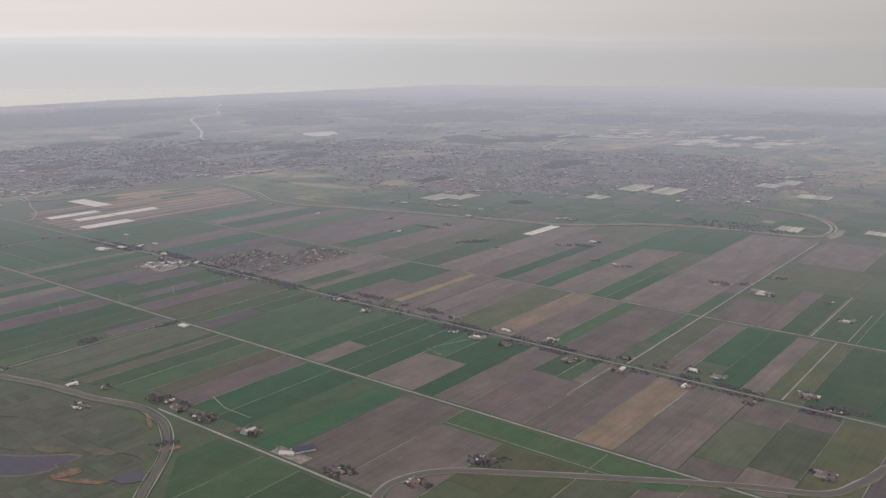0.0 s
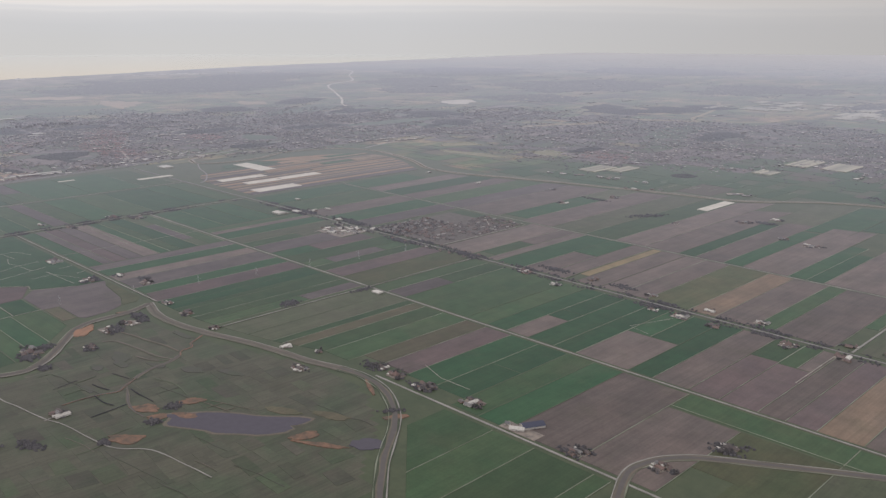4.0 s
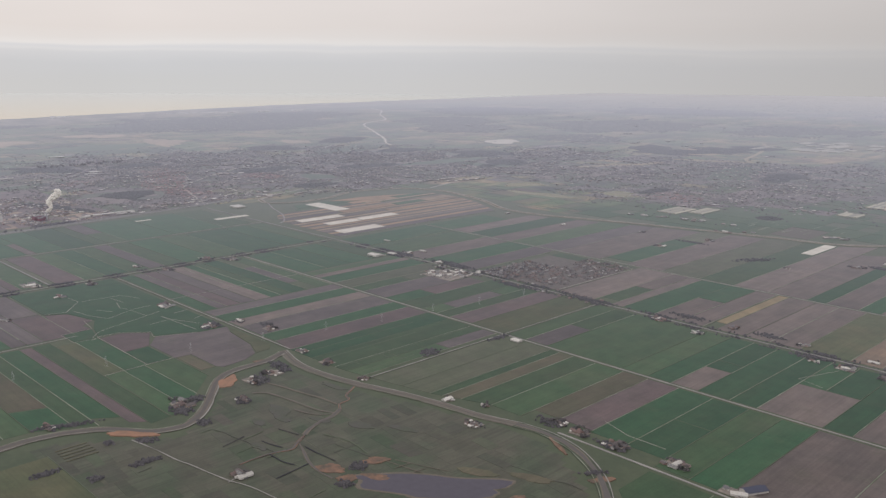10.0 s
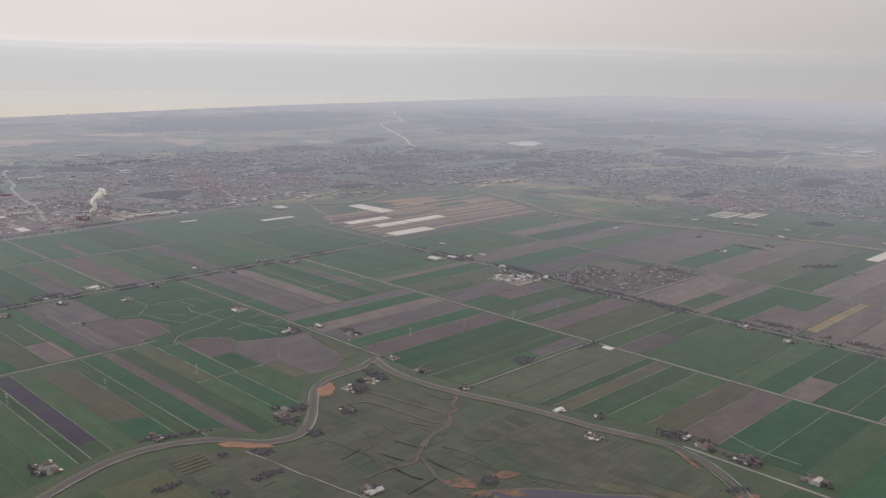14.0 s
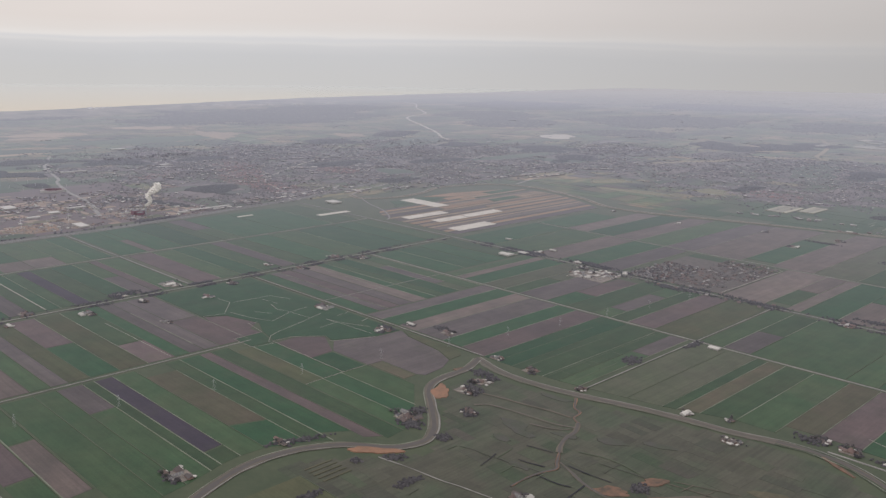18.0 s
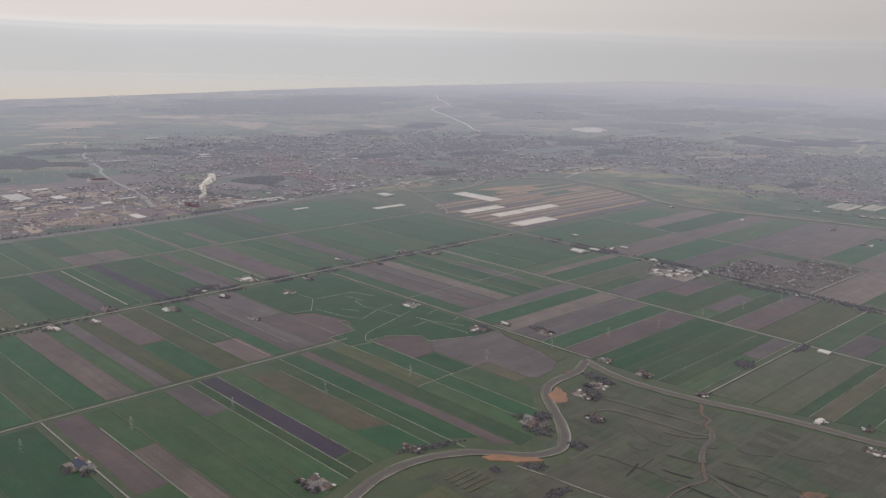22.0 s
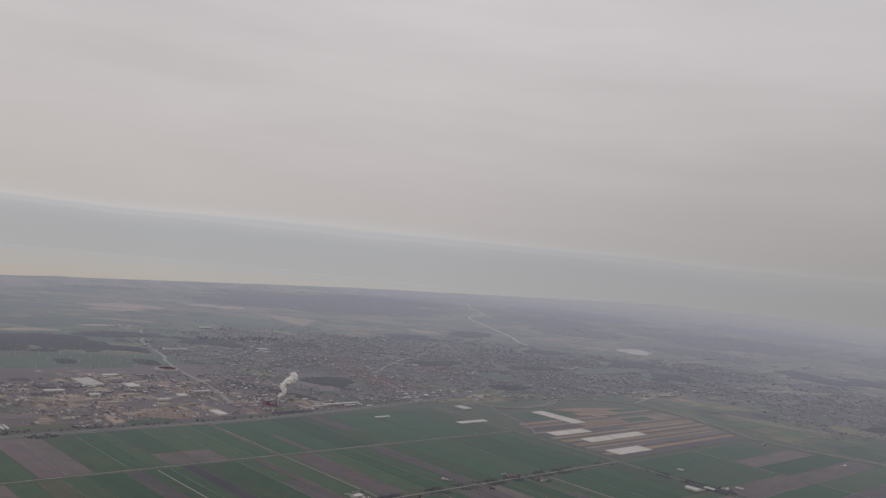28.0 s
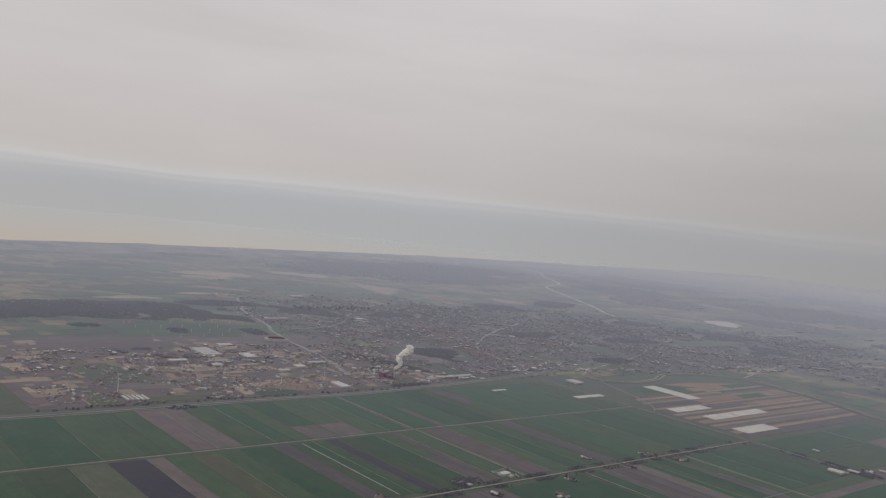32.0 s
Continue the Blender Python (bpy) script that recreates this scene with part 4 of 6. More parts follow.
def blob(name, cu, cv, a, b, turn, z, material, label, category, seed, kind="structure", rough=1.0):
    """A flat patch with an uneven rounded outline."""
    bm = bmesh.new()
    ring_, low = [], []
    for i in range(40):
        t = 6.28318 * i / 40
        r = 1 + rough * (0.42 * noise.noise((1.5 * math.cos(t) + seed, 1.5 * math.sin(t), seed)) + 0.15 * noise.noise((4 * math.cos(t), 4 * math.sin(t), seed)))
        x, y = a * r * math.cos(t), b * r * math.sin(t)
        c, s = math.cos(radians(turn)), math.sin(radians(turn))
        ring_.append(bm.verts.new((cu + c * x - s * y, cv + s * x + c * y, z)))
        low.append(bm.verts.new((cu + 1.02 * (c * x - s * y), cv + 1.02 * (s * x + c * y), 0)))
    bm.faces.new(ring_)
    for i in range(40):
        bm.faces.new((low[i], low[(i + 1) % 40], ring_[(i + 1) % 40], ring_[i]))
    return tagged(part(name, bm, material), label, category, kind=kind)


blob("reed_bed", -370, 151.5, 35, 10.6, 40, 0.30, M_TANBANK, "pale reed fringe round the meadow lake", "reeds", 3.1)
blob("lake", -369.5, 151.5, 33.5, 9.4, 40, 0.34, M_LAKE, "still violet-grey lake with a reedy shore in the meadow", "lake", 3.1)
blob("lake", -313, 180, 8, 4.5, 25, 0.34, M_LAKE, "small grey pool beside the canal bend", "lake", 5.2)
blob("mud_flat", -530.5, 153, 4.4, 8.5, 40, 0.42, M_MUD, "reddish-brown bare mud by the canal bend", "mud", 1.3)
blob("mud_flat", -502, 85, 3.4, 11, -50, 0.42, M_MUD, "reddish-brown bare mud by the canal bend", "mud", 2.4)
for cu, cv, a, b, turn, s in ((-411, 130, 7, 3.6, 35, 1.2), (-389, 110, 8, 4, 40, 3.4), (-399, 130, 5, 2.6, 60, 3.9), (-403, 149, 5.5, 3.2, 50, 5.5), (-392, 139, 6, 2.2, 30, 4.7), (-357, 218.5, 9, 1.1, -28, 8.3), (-338, 166, 7, 3, 70, 4.1), (-326, 166, 12, 1.6, 30, 6.1), (-324, 206, 7, 2.0, 60, 7.2), (-545, 184, 5, 2.5, 60, 2.1)):
    blob("reed_bed", cu, cv, a, b, turn, 0.33 + 0.006 * s, M_RUST, "rusty-brown reed bed in the wet meadow", "reeds", s)
for cu, cv, a, b, turn, s in ((-478, 150, 8, 4, -10, 1.1), (-470, 146, 6, 2.5, 0, 1.6), (-473, 135, 5, 2.5, 0, 2.3), (-485, 190, 9, 2, 8, 3.2), (-455, 158, 6, 2, 20, 4.4), (-437, 168, 7, 3, 15, 5.1), (-420, 180, 8, 2.5, 20, 7.9), (-450, 120, 5, 2, 0, 9.7)):
    blob("wet_patch", cu, cv, a, b, turn, 0.25 + 0.004 * s, M_WET, "mauve-grey waterlogged patch in the meadow", "meadow", s)
for cu, cv, a, b, turn, s in ((-366, 173, 9, 3, 25, 1.9), (-345, 186, 10, 3, 25, 2.9)):
    blob("reed_patch", cu, cv, a, b, turn, 0.28, FIELD["e"][0], "yellowish dry reed patch in the meadow", "reeds", s)

for k in range(5):
    bm = bmesh.new()
    slab(bm, -508 + 3.2 * k, -507.1 + 3.2 * k, 52, 66, 0.1, 0.30)
    tagged(part("reed_strip", bm, FIELD["e"][0]), "straw-coloured strip of cut reed in the meadow", "reeds")

# wet meadows inside the ring canal


def in_meadow(u, v):
    return -540 < u < -285 and v < lerp_table([(-530, 186), (-478, 192), (-441, 203), (-412, 211), (-378, 217), (-352, 213), (-320, 190), (-296, 160)], u) and u > canal_west(v) + 22


sheet = Soup()
for i in range(64):
    for j in range(44):
        u, v = -540 + 4 * i, 44 + 4 * j
        if in_meadow(u + 2, v + 2):
            sheet.add([(u, v, 0.05), (u + 4, v, 0.05), (u + 4, v + 4, 0.05), (u, v + 4, 0.05)], [(0, 1, 2, 3)])
sheet.done("meadow_ground", M_MEADOW, None, "damp olive-green meadow ground with faint furrows", "meadow", "structure")
k = 0
for i in range(16):
    for j in range(16):
        u0, v0 = -545 + i * 17 + rnd.uniform(-3, 3), 45 + j * 10.5 + rnd.uniform(-1.2, 1.2)
        u, v = u0 + 8, v0 + 5
        if not (-530 < u < -300) or v > lerp_table([(-530, 183), (-478, 188), (-441, 199), (-412, 205), (-378, 212), (-352, 208), (-320, 185), (-296, 150)], u) - 3 or u < canal_west(v) + 26 or (abs((u + 367) * 0.77 + (v - 155) * 0.64) < 36 and abs((v - 155) * 0.77 - (u + 367) * 0.64) < 13):
            continue
        if rnd.random() < 0.25:
            continue
        w, d = rnd.uniform(5.5, 8.6), rnd.uniform(2.0, 5.0)
        bm = bmesh.new()
        q = [(-w, -d), (w, -d + rnd.uniform(-1, 1)), (w + rnd.uniform(-1, 1), d), (-w, d)]
        k += 1
        top = [bm.verts.new((x, y, 0.08 + 0.0008 * k)) for x, y in q]
        low = [bm.verts.new((x * 1.02, y * 1.02, 0)) for x, y in q]
        bm.faces.new(top)
        for e in range(4):
            bm.faces.new((low[e], low[(e + 1) % 4], top[(e + 1) % 4], top[e]))
        ob = part("meadow", bm, (M_MEADOW, M_MEADOW3, M_MEADOW2, M_MEADOW)[rnd.randrange(4)])
        ob.matrix_world = pose(u, v, 0, 0, 0, -4 + rnd.uniform(-3, 3))
        tagged(ob, "damp olive-brown meadow plot with shallow furrows", "meadow", kind="structure")
for k in range(26):  # long faint furrows and paths
    u, v = rnd.uniform(-500, -330), rnd.uniform(62, 196)
    line = [(u + 7 * i, v + 1.1 * i + rnd.uniform(-0.7, 0.7)) for i in range(rnd.randrange(3, 8))] if k % 3 else [(u + rnd.uniform(-0.6, 0.6) - 0.6 * i, v + 6 * i) for i in range(rnd.randrange(2, 5))]
    if all(in_meadow(*q) and v - 155 - 0.84 * (q[0] + 367) < 60 and not (abs((q[0] + 367) * 0.77 + (q[1] - 155) * 0.64) < 40 and abs((q[1] - 155) * 0.77 - (q[0] + 367) * 0.64) < 13) for q in line):
        bm = bmesh.new()
        ribbon(bm, smooth(line, 4), 0.2, -0.2, 0.2, 0.31 + 0.001 * k, 0.2)
        tagged(part("field_path", bm, (M_FOOTPATH, M_GREYBANK, M_WET)[k % 3 if k % 5 else 2]), "faint path along the edge of a meadow plot", "path", kind="structure")
# grassland east of the ring canal and south of the curved one
across([(-315, "g"), (-285, "g"), (-262, "g"), (-232, "g"), (-224, "")], lambda u: max(60, 172 - (u + 296) * 0.95 + 14), 227)
across([(-190, "o"), (-165, "k"), (-140, "b"), (-112, "o"), (-88, "k"), (-60, "")], 150, lambda u: 270 + (u + 190) * 0.62)
across([(-56, "b"), (-20, "k"), (20, "b"), (70, "")], 230, 322)
along([(-42, "k"), (-10, "g"), (20, "o"), (48, "")], -505, -300)

# ---- trees ----


def tree_parts(seed, tall, wide, crown):
    """A tapered trunk with limbs, and a crown of many small clumps with gaps."""
    c = random.Random(seed)
    bm = bmesh.new()
    sticks = [((0, 0, 0), (c.uniform(-0.1, 0.1), c.uniform(-0.1, 0.1), tall * 0.72), 0.16)]
    for i in range(6):
        z = tall * c.uniform(0.25, 0.55)
        a = 6.283 * i / 6 + c.uniform(-0.4, 0.4)
        sticks.append(((0, 0, z), (wide * 0.75 * math.cos(a), wide * 0.75 * math.sin(a), z + tall * c.uniform(0.2, 0.38)), 0.07))
    for p, q, r in sticks:
        p, q = Vector(p), Vector(q)
        n = 5
        side_ = (q - p).orthogonal().normalized()
        up = (q - p).cross(side_).normalized()
        A = [bm.verts.new(p + r * (side_ * math.cos(6.283 * k / n) + up * math.sin(6.283 * k / n))) for k in range(n)]
        B = [bm.verts.new(q + 0.35 * r * (side_ * math.cos(6.283 * k / n) + up * math.sin(6.283 * k / n))) for k in range(n)]
        for k in range(n):
            bm.faces.new((A[k], A[(k + 1) % n], B[(k + 1) % n], B[k]))
    trunk = mesh_from(bm, "trunk", M_TRUNK)
    s = Soup()
    for i in range(110):
        a, r, h = c.uniform(0, 6.283), wide * math.sqrt(c.random()), c.random()
        k = 1 - 0.55 * abs(h - 0.4)
        s.clump(r * k * math.cos(a), r * k * math.sin(a), tall * (0.28 + 0.55 * h), wide * c.uniform(0.08, 0.19), tall * c.uniform(0.05, 0.11), c)
    me = bpy.data.meshes.new("crown")
    me.from_pydata(s.v, [], s.f)
    me.materials.append(crown)
    return trunk, me


KINDS = [(tree_parts(1, 2.6, 1.05, M_TWIG), "bare brown winter tree with a dense twiggy crown"), (tree_parts(2, 2.2, 1.25, M_TWIG), "broad bare winter tree with spreading limbs"),
         (tree_parts(3, 3.1, 0.95, M_TWIG), "tall bare roadside tree with a narrow crown"), (tree_parts(4, 1.9, 0.95, M_LEAF), "dark evergreen garden tree with a rounded crown")]
trees = 0
TREE_SPOTS = []


def tree(u, v, size=1.0):
    global trees
    TREE_SPOTS.append((u, v, size))
    if trees >= 300:
        return
    trees += 1
    (trunk, crown), label = KINDS[rnd.choice((0, 0, 1, 1, 2, 3))]
    base = tagged(new("tree"), label, "tree", "trees by the farms and roads")
    new("trunk", trunk).parent = base
    new("crown", crown).parent = base
    base.matrix_world = Matrix.Translation((u, v, 0.1)) @ Matrix.Rotation(rnd.uniform(0, 6.28), 4, "Z") @ Matrix.Scale(size * rnd.uniform(0.8, 1.25), 4)


woods = Soup()


def thicket(cu, cv, a, b, turn=0.0, n=40, tall=1.5, size=0.8):
    """Scrub and wood that nobody could count, as clumps in an oval."""
    c, s = math.cos(radians(turn)), math.sin(radians(turn))
    for _ in range(int(n * (2.6 if size < 1 else 1.0))):
        r, t = (math.sqrt(rnd.random()) if size > 1 else min(1.1, abs(rnd.gauss(0, 0.55)))), rnd.uniform(0, 6.283)
        x, y = a * r * math.cos(t), b * r * math.sin(t)
        woods.mound(cu + c * x - s * y, cv + s * x + c * y, 0.1, size * (rnd.uniform(0.6, 1.35) if size < 1 else rnd.uniform(0.45, 1.1)), tall * rnd.uniform(0.3, 0.8), rnd)


# ---- buildings ----


def walls_bm(a, b, h, ridge):
    """Walls of a plan 2a by 2b with gable ends up to the ridge."""
    bm = bmesh.new()
    p = [(-a, -b), (a, -b), (a, b), (-a, b)]
    lo, hi = [bm.verts.new((x, y, 0)) for x, y in p], [bm.verts.new((x, y, h)) for x, y in p]
    e = [bm.verts.new((-a, 0, ridge)), bm.verts.new((a, 0, ridge))]
    bm.faces.new((lo[0], lo[1], hi[1], hi[0]))
    bm.faces.new((lo[2], lo[3], hi[3], hi[2]))
    bm.faces.new((lo[1], lo[2], hi[2], e[1], hi[1]))
    bm.faces.new((lo[3], lo[0], hi[0], e[0], hi[3]))
    return bm


def roof_bm(a, b, h, ridge, over=0.12, thick=0.07, hip=0.0):
    """Two roof slopes with eaves and thickness; hip draws the ridge in towards a pyramid."""
    bm = bmesh.new()
    a, b = a + over, b + over
    for z in (0, thick):
        p = [bm.verts.new(q) for q in ((-a, -b, h + z), (a, -b, h + z), (a, b, h + z), (-a, b, h + z), (-a + hip, 0, ridge + z), (a - hip, 0, ridge + z))]
        bm.faces.new((p[0], p[1], p[5], p[4]))
        bm.faces.new((p[2], p[3], p[4], p[5]))
        if hip:
            bm.faces.new((p[1], p[2], p[5]))
            bm.faces.new((p[3], p[0], p[4]))
        if z:
            for i in range(4):
                bm.faces.new((low[i], low[(i + 1) % 4], p[(i + 1) % 4], p[i]))
        low = p[:4]
    return bm


def box_bm(x0, x1, y0, y1, z0, z1):
    bm = bmesh.new()
    slab(bm, x0, x1, y0, y1, z0, z1)
    return bm


def house(name, a, b, h, ridge, wall, roof, label, hip=0.0, chimney=True, ribs=0):
    base = tagged(new(name), label, name.replace("_", " "), name.replace("_", " ") + "s of the polder")
    body = part("wall", walls_bm(a, b, h, h + 0.02 if hip else ridge), wall, base)
    top = part("roof", roof_bm(a, b, h, ridge, hip=hip), roof, base)
    if chimney:
        part("chimney", box_bm(a * 0.3, a * 0.3 + 0.18, 0.1, 0.28, ridge - 0.3, ridge + 0.3), M_BRICK, top)
    for i in range(ribs):
        x = -a + 2 * a * (i + 0.5) / ribs
        part("rooflight", roof_rib(x, b, h, ridge), M_GLASS, top)
    part("door", box_bm(-0.22, 0.22, -b - 0.03, -b, 0, min(h * 0.85, 0.6)), M_SLATE, body)
    base.location = (0, -3000, -50)
    return base


def roof_rib(x, b, h, ridge):
    bm = bmesh.new()
    z = lambda t: h + (ridge - h) * t + 0.11
    p = [bm.verts.new(q) for q in ((x - 0.15, -b * 0.75, z(0.25)), (x + 0.15, -b * 0.75, z(0.25)), (x + 0.15, -b * 0.3, z(0.7)), (x - 0.15, -b * 0.3, z(0.7)))]
    bm.faces.new(p)
    return bm


PROTO = {
    "stolp": house("farmhouse", 1.9, 1.8, 0.62, 2.7, M_BRICK, M_TILE, "square brick farmhouse with a tall red tiled pyramid roof", hip=1.6),
    "house": house("house", 1.15, 0.85, 0.62, 1.45, M_BRICK, M_TILE, "small brick house with a red tiled pitched roof"),
    "grey": house("house", 1.2, 0.9, 0.62, 1.4, M_WHITEWALL, M_SLATE, "small pale house with a grey pitched roof"),
    "barn": house("barn", 3.2, 1.7, 0.85, 1.75, M_WHITEWALL, M_SLATE, "long pale barn with a low grey sheet roof", chimney=False, ribs=3),
    "white": house("barn", 4.2, 1.9, 0.85, 1.6, M_WHITEWALL, M_WHITEROOF, "long white barn with a bright sheet roof", chimney=False, ribs=4),
    "red": house("barn", 2.3, 1.3, 0.7, 1.5, M_BRICK, M_TILE, "brick barn with a red tiled pitched roof", chimney=False),
    "solar": house("barn", 5.2, 2.6, 0.95, 2.1, M_WHITEWALL, M_DARKROOF, "big barn with a dark solar-panelled roof", chimney=False),
    "shed": house("shed", 4.6, 3.0, 1.0, 1.5, M_WHITEWALL, M_WHITEROOF, "large flat white farm shed with bright roof sheets", chimney=False, ribs=5),
    "tank": house("shed", 0.9, 0.7, 0.5, 0.8, M_WHITEWALL, M_WHITEROOF, "small white garden shed with a low roof", chimney=False),
}


def place(kind, u, v, turn, size=1.0):
    return copy_thing(PROTO[kind], Matrix.Translation((u, v, 0.28)) @ Matrix.Rotation(radians(turn), 4, "Z") @ Matrix.Scale(size, 4))


def farm(u, v, kinds, n_trees=6, spread=7.0, yard=True, turn=0):
    """A farmstead: a paved yard, its buildings side by side in a loose cluster, and bare trees round it."""
    if yard:
        bm = bmesh.new()
        slab(bm, u - spread * 0.78, u + spread * 0.5, v - spread * 0.62, v + spread * 0.4, 0, 0.292)
        slab(bm, u - spread * 0.4, u + spread * 0.85, v - spread * 0.2, v + spread * 0.7, 0, 0.298)
        tagged(part("yard", bm, M_YARD), "grey-brown paved farmyard between the buildings", "yard", kind="structure")
    spots = [(0, 0), (0.75, 0.35), (-0.7, 0.4), (0.2, -0.72), (-0.75, -0.5), (0.85, -0.55), (0.1, 0.85), (-1.2, 0.1)]
    for kind, (x, y) in zip(kinds.split(), spots):
        place(kind, u + x * spread * 0.85 + rnd.uniform(-0.4, 0.4), v + y * spread * 0.85 + rnd.uniform(-0.4, 0.4), turn + rnd.choice((0, 90)) + rnd.uniform(-4, 4), rnd.uniform(0.58, 0.8) if kind in ("barn", "white", "solar", "shed") else rnd.uniform(0.75, 1.0))
    for _ in range(5):
        place(rnd.choice(("tank", "tank", "red")), u + rnd.uniform(-0.9, 0.9) * spread, v + rnd.uniform(-0.7, 0.7) * spread, turn + rnd.uniform(-20, 20), rnd.uniform(0.5, 0.8))
    clumps = [(rnd.uniform(0, 6.283), spread * rnd.uniform(0.6, 1.05)) for _ in range(3)]
    for _ in range(int(n_trees * 4)):
        a, r = rnd.choice(clumps)
        woods.mound(u + r * math.cos(a) + rnd.gauss(0, 0.24) * spread, v + 0.8 * r * math.sin(a) + rnd.gauss(0, 0.16) * spread, 0.1, rnd.uniform(0.45, 1.15), rnd.uniform(0.4, 1.1), rnd)
    for _ in range(n_trees):
        a, r = rnd.choice(clumps)
        tree(u + r * math.cos(a) + rnd.gauss(0, 0.26) * spread, v + r * 0.8 * math.sin(a) + rnd.gauss(0, 0.2) * spread, rnd.uniform(0.55, 0.9))


FARMS = [  # by the lanes nearest to the flight line
    (-310, 241, "white red house barn grey", 9, 6), (-339, 238, "stolp red house grey tank", 12, 6), (-359, 237, "stolp house", 9, 5), (-247, 237, "barn house tank", 12, 5), (-205, 284, "stolp house tank", 10, 5), (-216, 250, "red house grey house tank", 8, 5),
    (-538, 12, "barn red stolp grey house", 10, 7), (-518, 119, "stolp red barn house grey", 12, 7), (-536, 60, "house tank", 4, 4), (-502, 144, "stolp tank", 10, 4), (-400, 208, "tank grey tank tank house tank", 2, 5), (-430, 221, "white tank", 2, 3), (-412, 229, "tank", 3, 2), (-372, 239, "house tank", 9, 4),
    (-483, 208, "house", 5, 3), (-518, 210, "red house red", 5, 5), (-544, 211, "barn house tank", 3, 4), (-594, 222, "house tank grey", 6, 5), (-523, 163, "house grey tank", 12, 6), (-525, 178, "house tank", 14, 6), (-612, -49, "solar barn red house", 8, 7), (-432, 99, "barn white red tank house", 3, 4)]
for u, v, kinds, n, spread in FARMS:
    farm(u, v, kinds, n, spread)
place("solar", -275, 242, 62, 1.0)
place("white", -278, 235, 30, 0.8)
place("grey", -284, 236, 10)
bm = bmesh.new()
slab(bm, -286, -266, 232, 239, 0, 0.27)
tagged(part("yard", bm, M_YARD), "pale paved yard in front of the solar barn", "yard", kind="structure")
thicket(-251, 235, 4.5, 2, 0, 22)
thicket(-203, 281, 7, 2, 15, 26)
place("shed", -468, 320, 0, 0.72)
ROAD_FARMS = [(-432, 427, "white red stolp house tank", 2, 5), (-399, 418, "white barn tank", 3, 4), (-388, 446, "barn house", 3, 4), (-339, 444, "barn grey tank", 3, 4), (-305, 420, "white barn house grey", 2, 6), (-323, 419, "house tank", 3, 4), (-297, 442, "white tank", 2, 4), (-283, 419, "red house", 3, 4),
              (-265, 444, "white barn tank", 2, 5), (-238, 420, "stolp house red grey", 6, 6), (-210, 422, "red white stolp", 3, 5), (-213, 442, "red house", 4, 4), (-175, 447, "shed house", 2, 4), (-160, 446, "barn barn house", 3, 5), (-190, 445, "house tank", 6, 5), (-169, 421, "white tank", 1, 4), (-135, 421, "stolp tank house", 5, 4),
              (-113, 448, "barn white grey house", 6, 6), (-96, 434, "house tank", 9, 4), (-60, 426, "house barn", 4, 5), (-83, 361, "red house barn grey", 6, 5)]
TRADE_FARMS = [(-711, 416, "shed tank", 3, 6), (-700, 442, "white house", 3, 5), (-655, 436, "white tank", 4, 4), (-640, 424, "barn grey tank", 4, 5), (-634, 408, "white barn grey tank house red", 3, 7), (-626, 418, "barn white grey tank", 3, 6), (-616, 426, "white barn tank grey house", 3, 6), (-620, 402, "white tank barn", 2, 6), (-608, 416, "barn tank red", 3, 6)]
WEST_FARMS = [(-778, 76, "barn red house white", 3, 6), (-783, 30, "white tank", 2, 3), (-787, 6, "shed white house", 4, 6), (-783, 186, "house grey tank", 8, 5), (-809, 150, "shed white barn tank barn", 4, 9), (-781, 116, "white house", 4, 4), (-728, 105, "barn tank", 2, 4), (-762, 154, "stolp barn tank white", 3, 4),
              (-689, 199, "barn barn stolp white red barn", 4, 6), (-626, 197, "red house tank white", 14, 6), (-622, 217, "white tank", 3, 4), (-788, 252, "stolp house", 8, 5), (-814, 237, "white barn", 1, 4), (-803, 295, "house stolp", 8, 6), (-785, 310, "house barn", 8, 6), (-802, 46, "red red house", 6, 5), (-806, 110, "grey tank", 12, 7)]
DYKE_FARMS = [(-196, 637, "shed barn barn white red", 3, 10), (-214, 655, "house barn", 5, 5), (-200, 690, "house red barn", 5, 6), (-230, 640, "barn house", 6, 6), (-318, 648, "barn house white", 4, 7), (-345, 655, "barn house", 3, 5), (-128, 600, "white barn house", 3, 6), (-150, 640, "house tank", 3, 4),
              (-435, 640, "house", 5, 4), (-395, 690, "barn house", 6, 6), (-380, 720, "white", 6, 5), (-560, 640, "house white tank", 5, 6), (-540, 700, "house grey red", 5, 6), (-690, 660, "white", 1, 4), (-777, 669, "white", 1, 3), (-610, 690, "grey house", 4, 4)]
for u, v, kinds, n, spread in ROAD_FARMS + TRADE_FARMS + WEST_FARMS + DYKE_FARMS:
    farm(u, v, kinds, n, spread, yard=spread > 4.5)
for _ in range(46):
    u, v = rnd.uniform(-633, -603), rnd.uniform(392, 440)
    if abs(v - 400 - (u + 633) * 0.9) < 18:
        place(rnd.choice(("white", "barn", "barn", "tank", "grey", "white", "shed")), u, v, rnd.choice((0, 90)) + rnd.uniform(-5, 5), rnd.uniform(0.4, 0.62))
bm = bmesh.new()
slab(bm, -634, -602, 396, 424, 0, 0.27)
tagged(part("yard", bm, M_YARD), "pale paved trade yard crowded with sheds", "yard", kind="structure")
for u, v, kind, size in ((-712, 412, "shed", 1.2), (-706, 428, "shed", 0.9), (-695, 456, "white", 0.8), (-753, 463, "shed", 0.6), (-653, 436, "white", 0.7), (-545, 752, "red", 0.9), (-552, 756, "white", 0.7), (-536, 766, "red", 0.9), (-529, 772, "barn", 0.7), (-560, 752, "red", 0.8)):
    place(kind, u, v, rnd.uniform(-6, 6), size)
thicket(-547, 680, 18, 3, 0, 60)
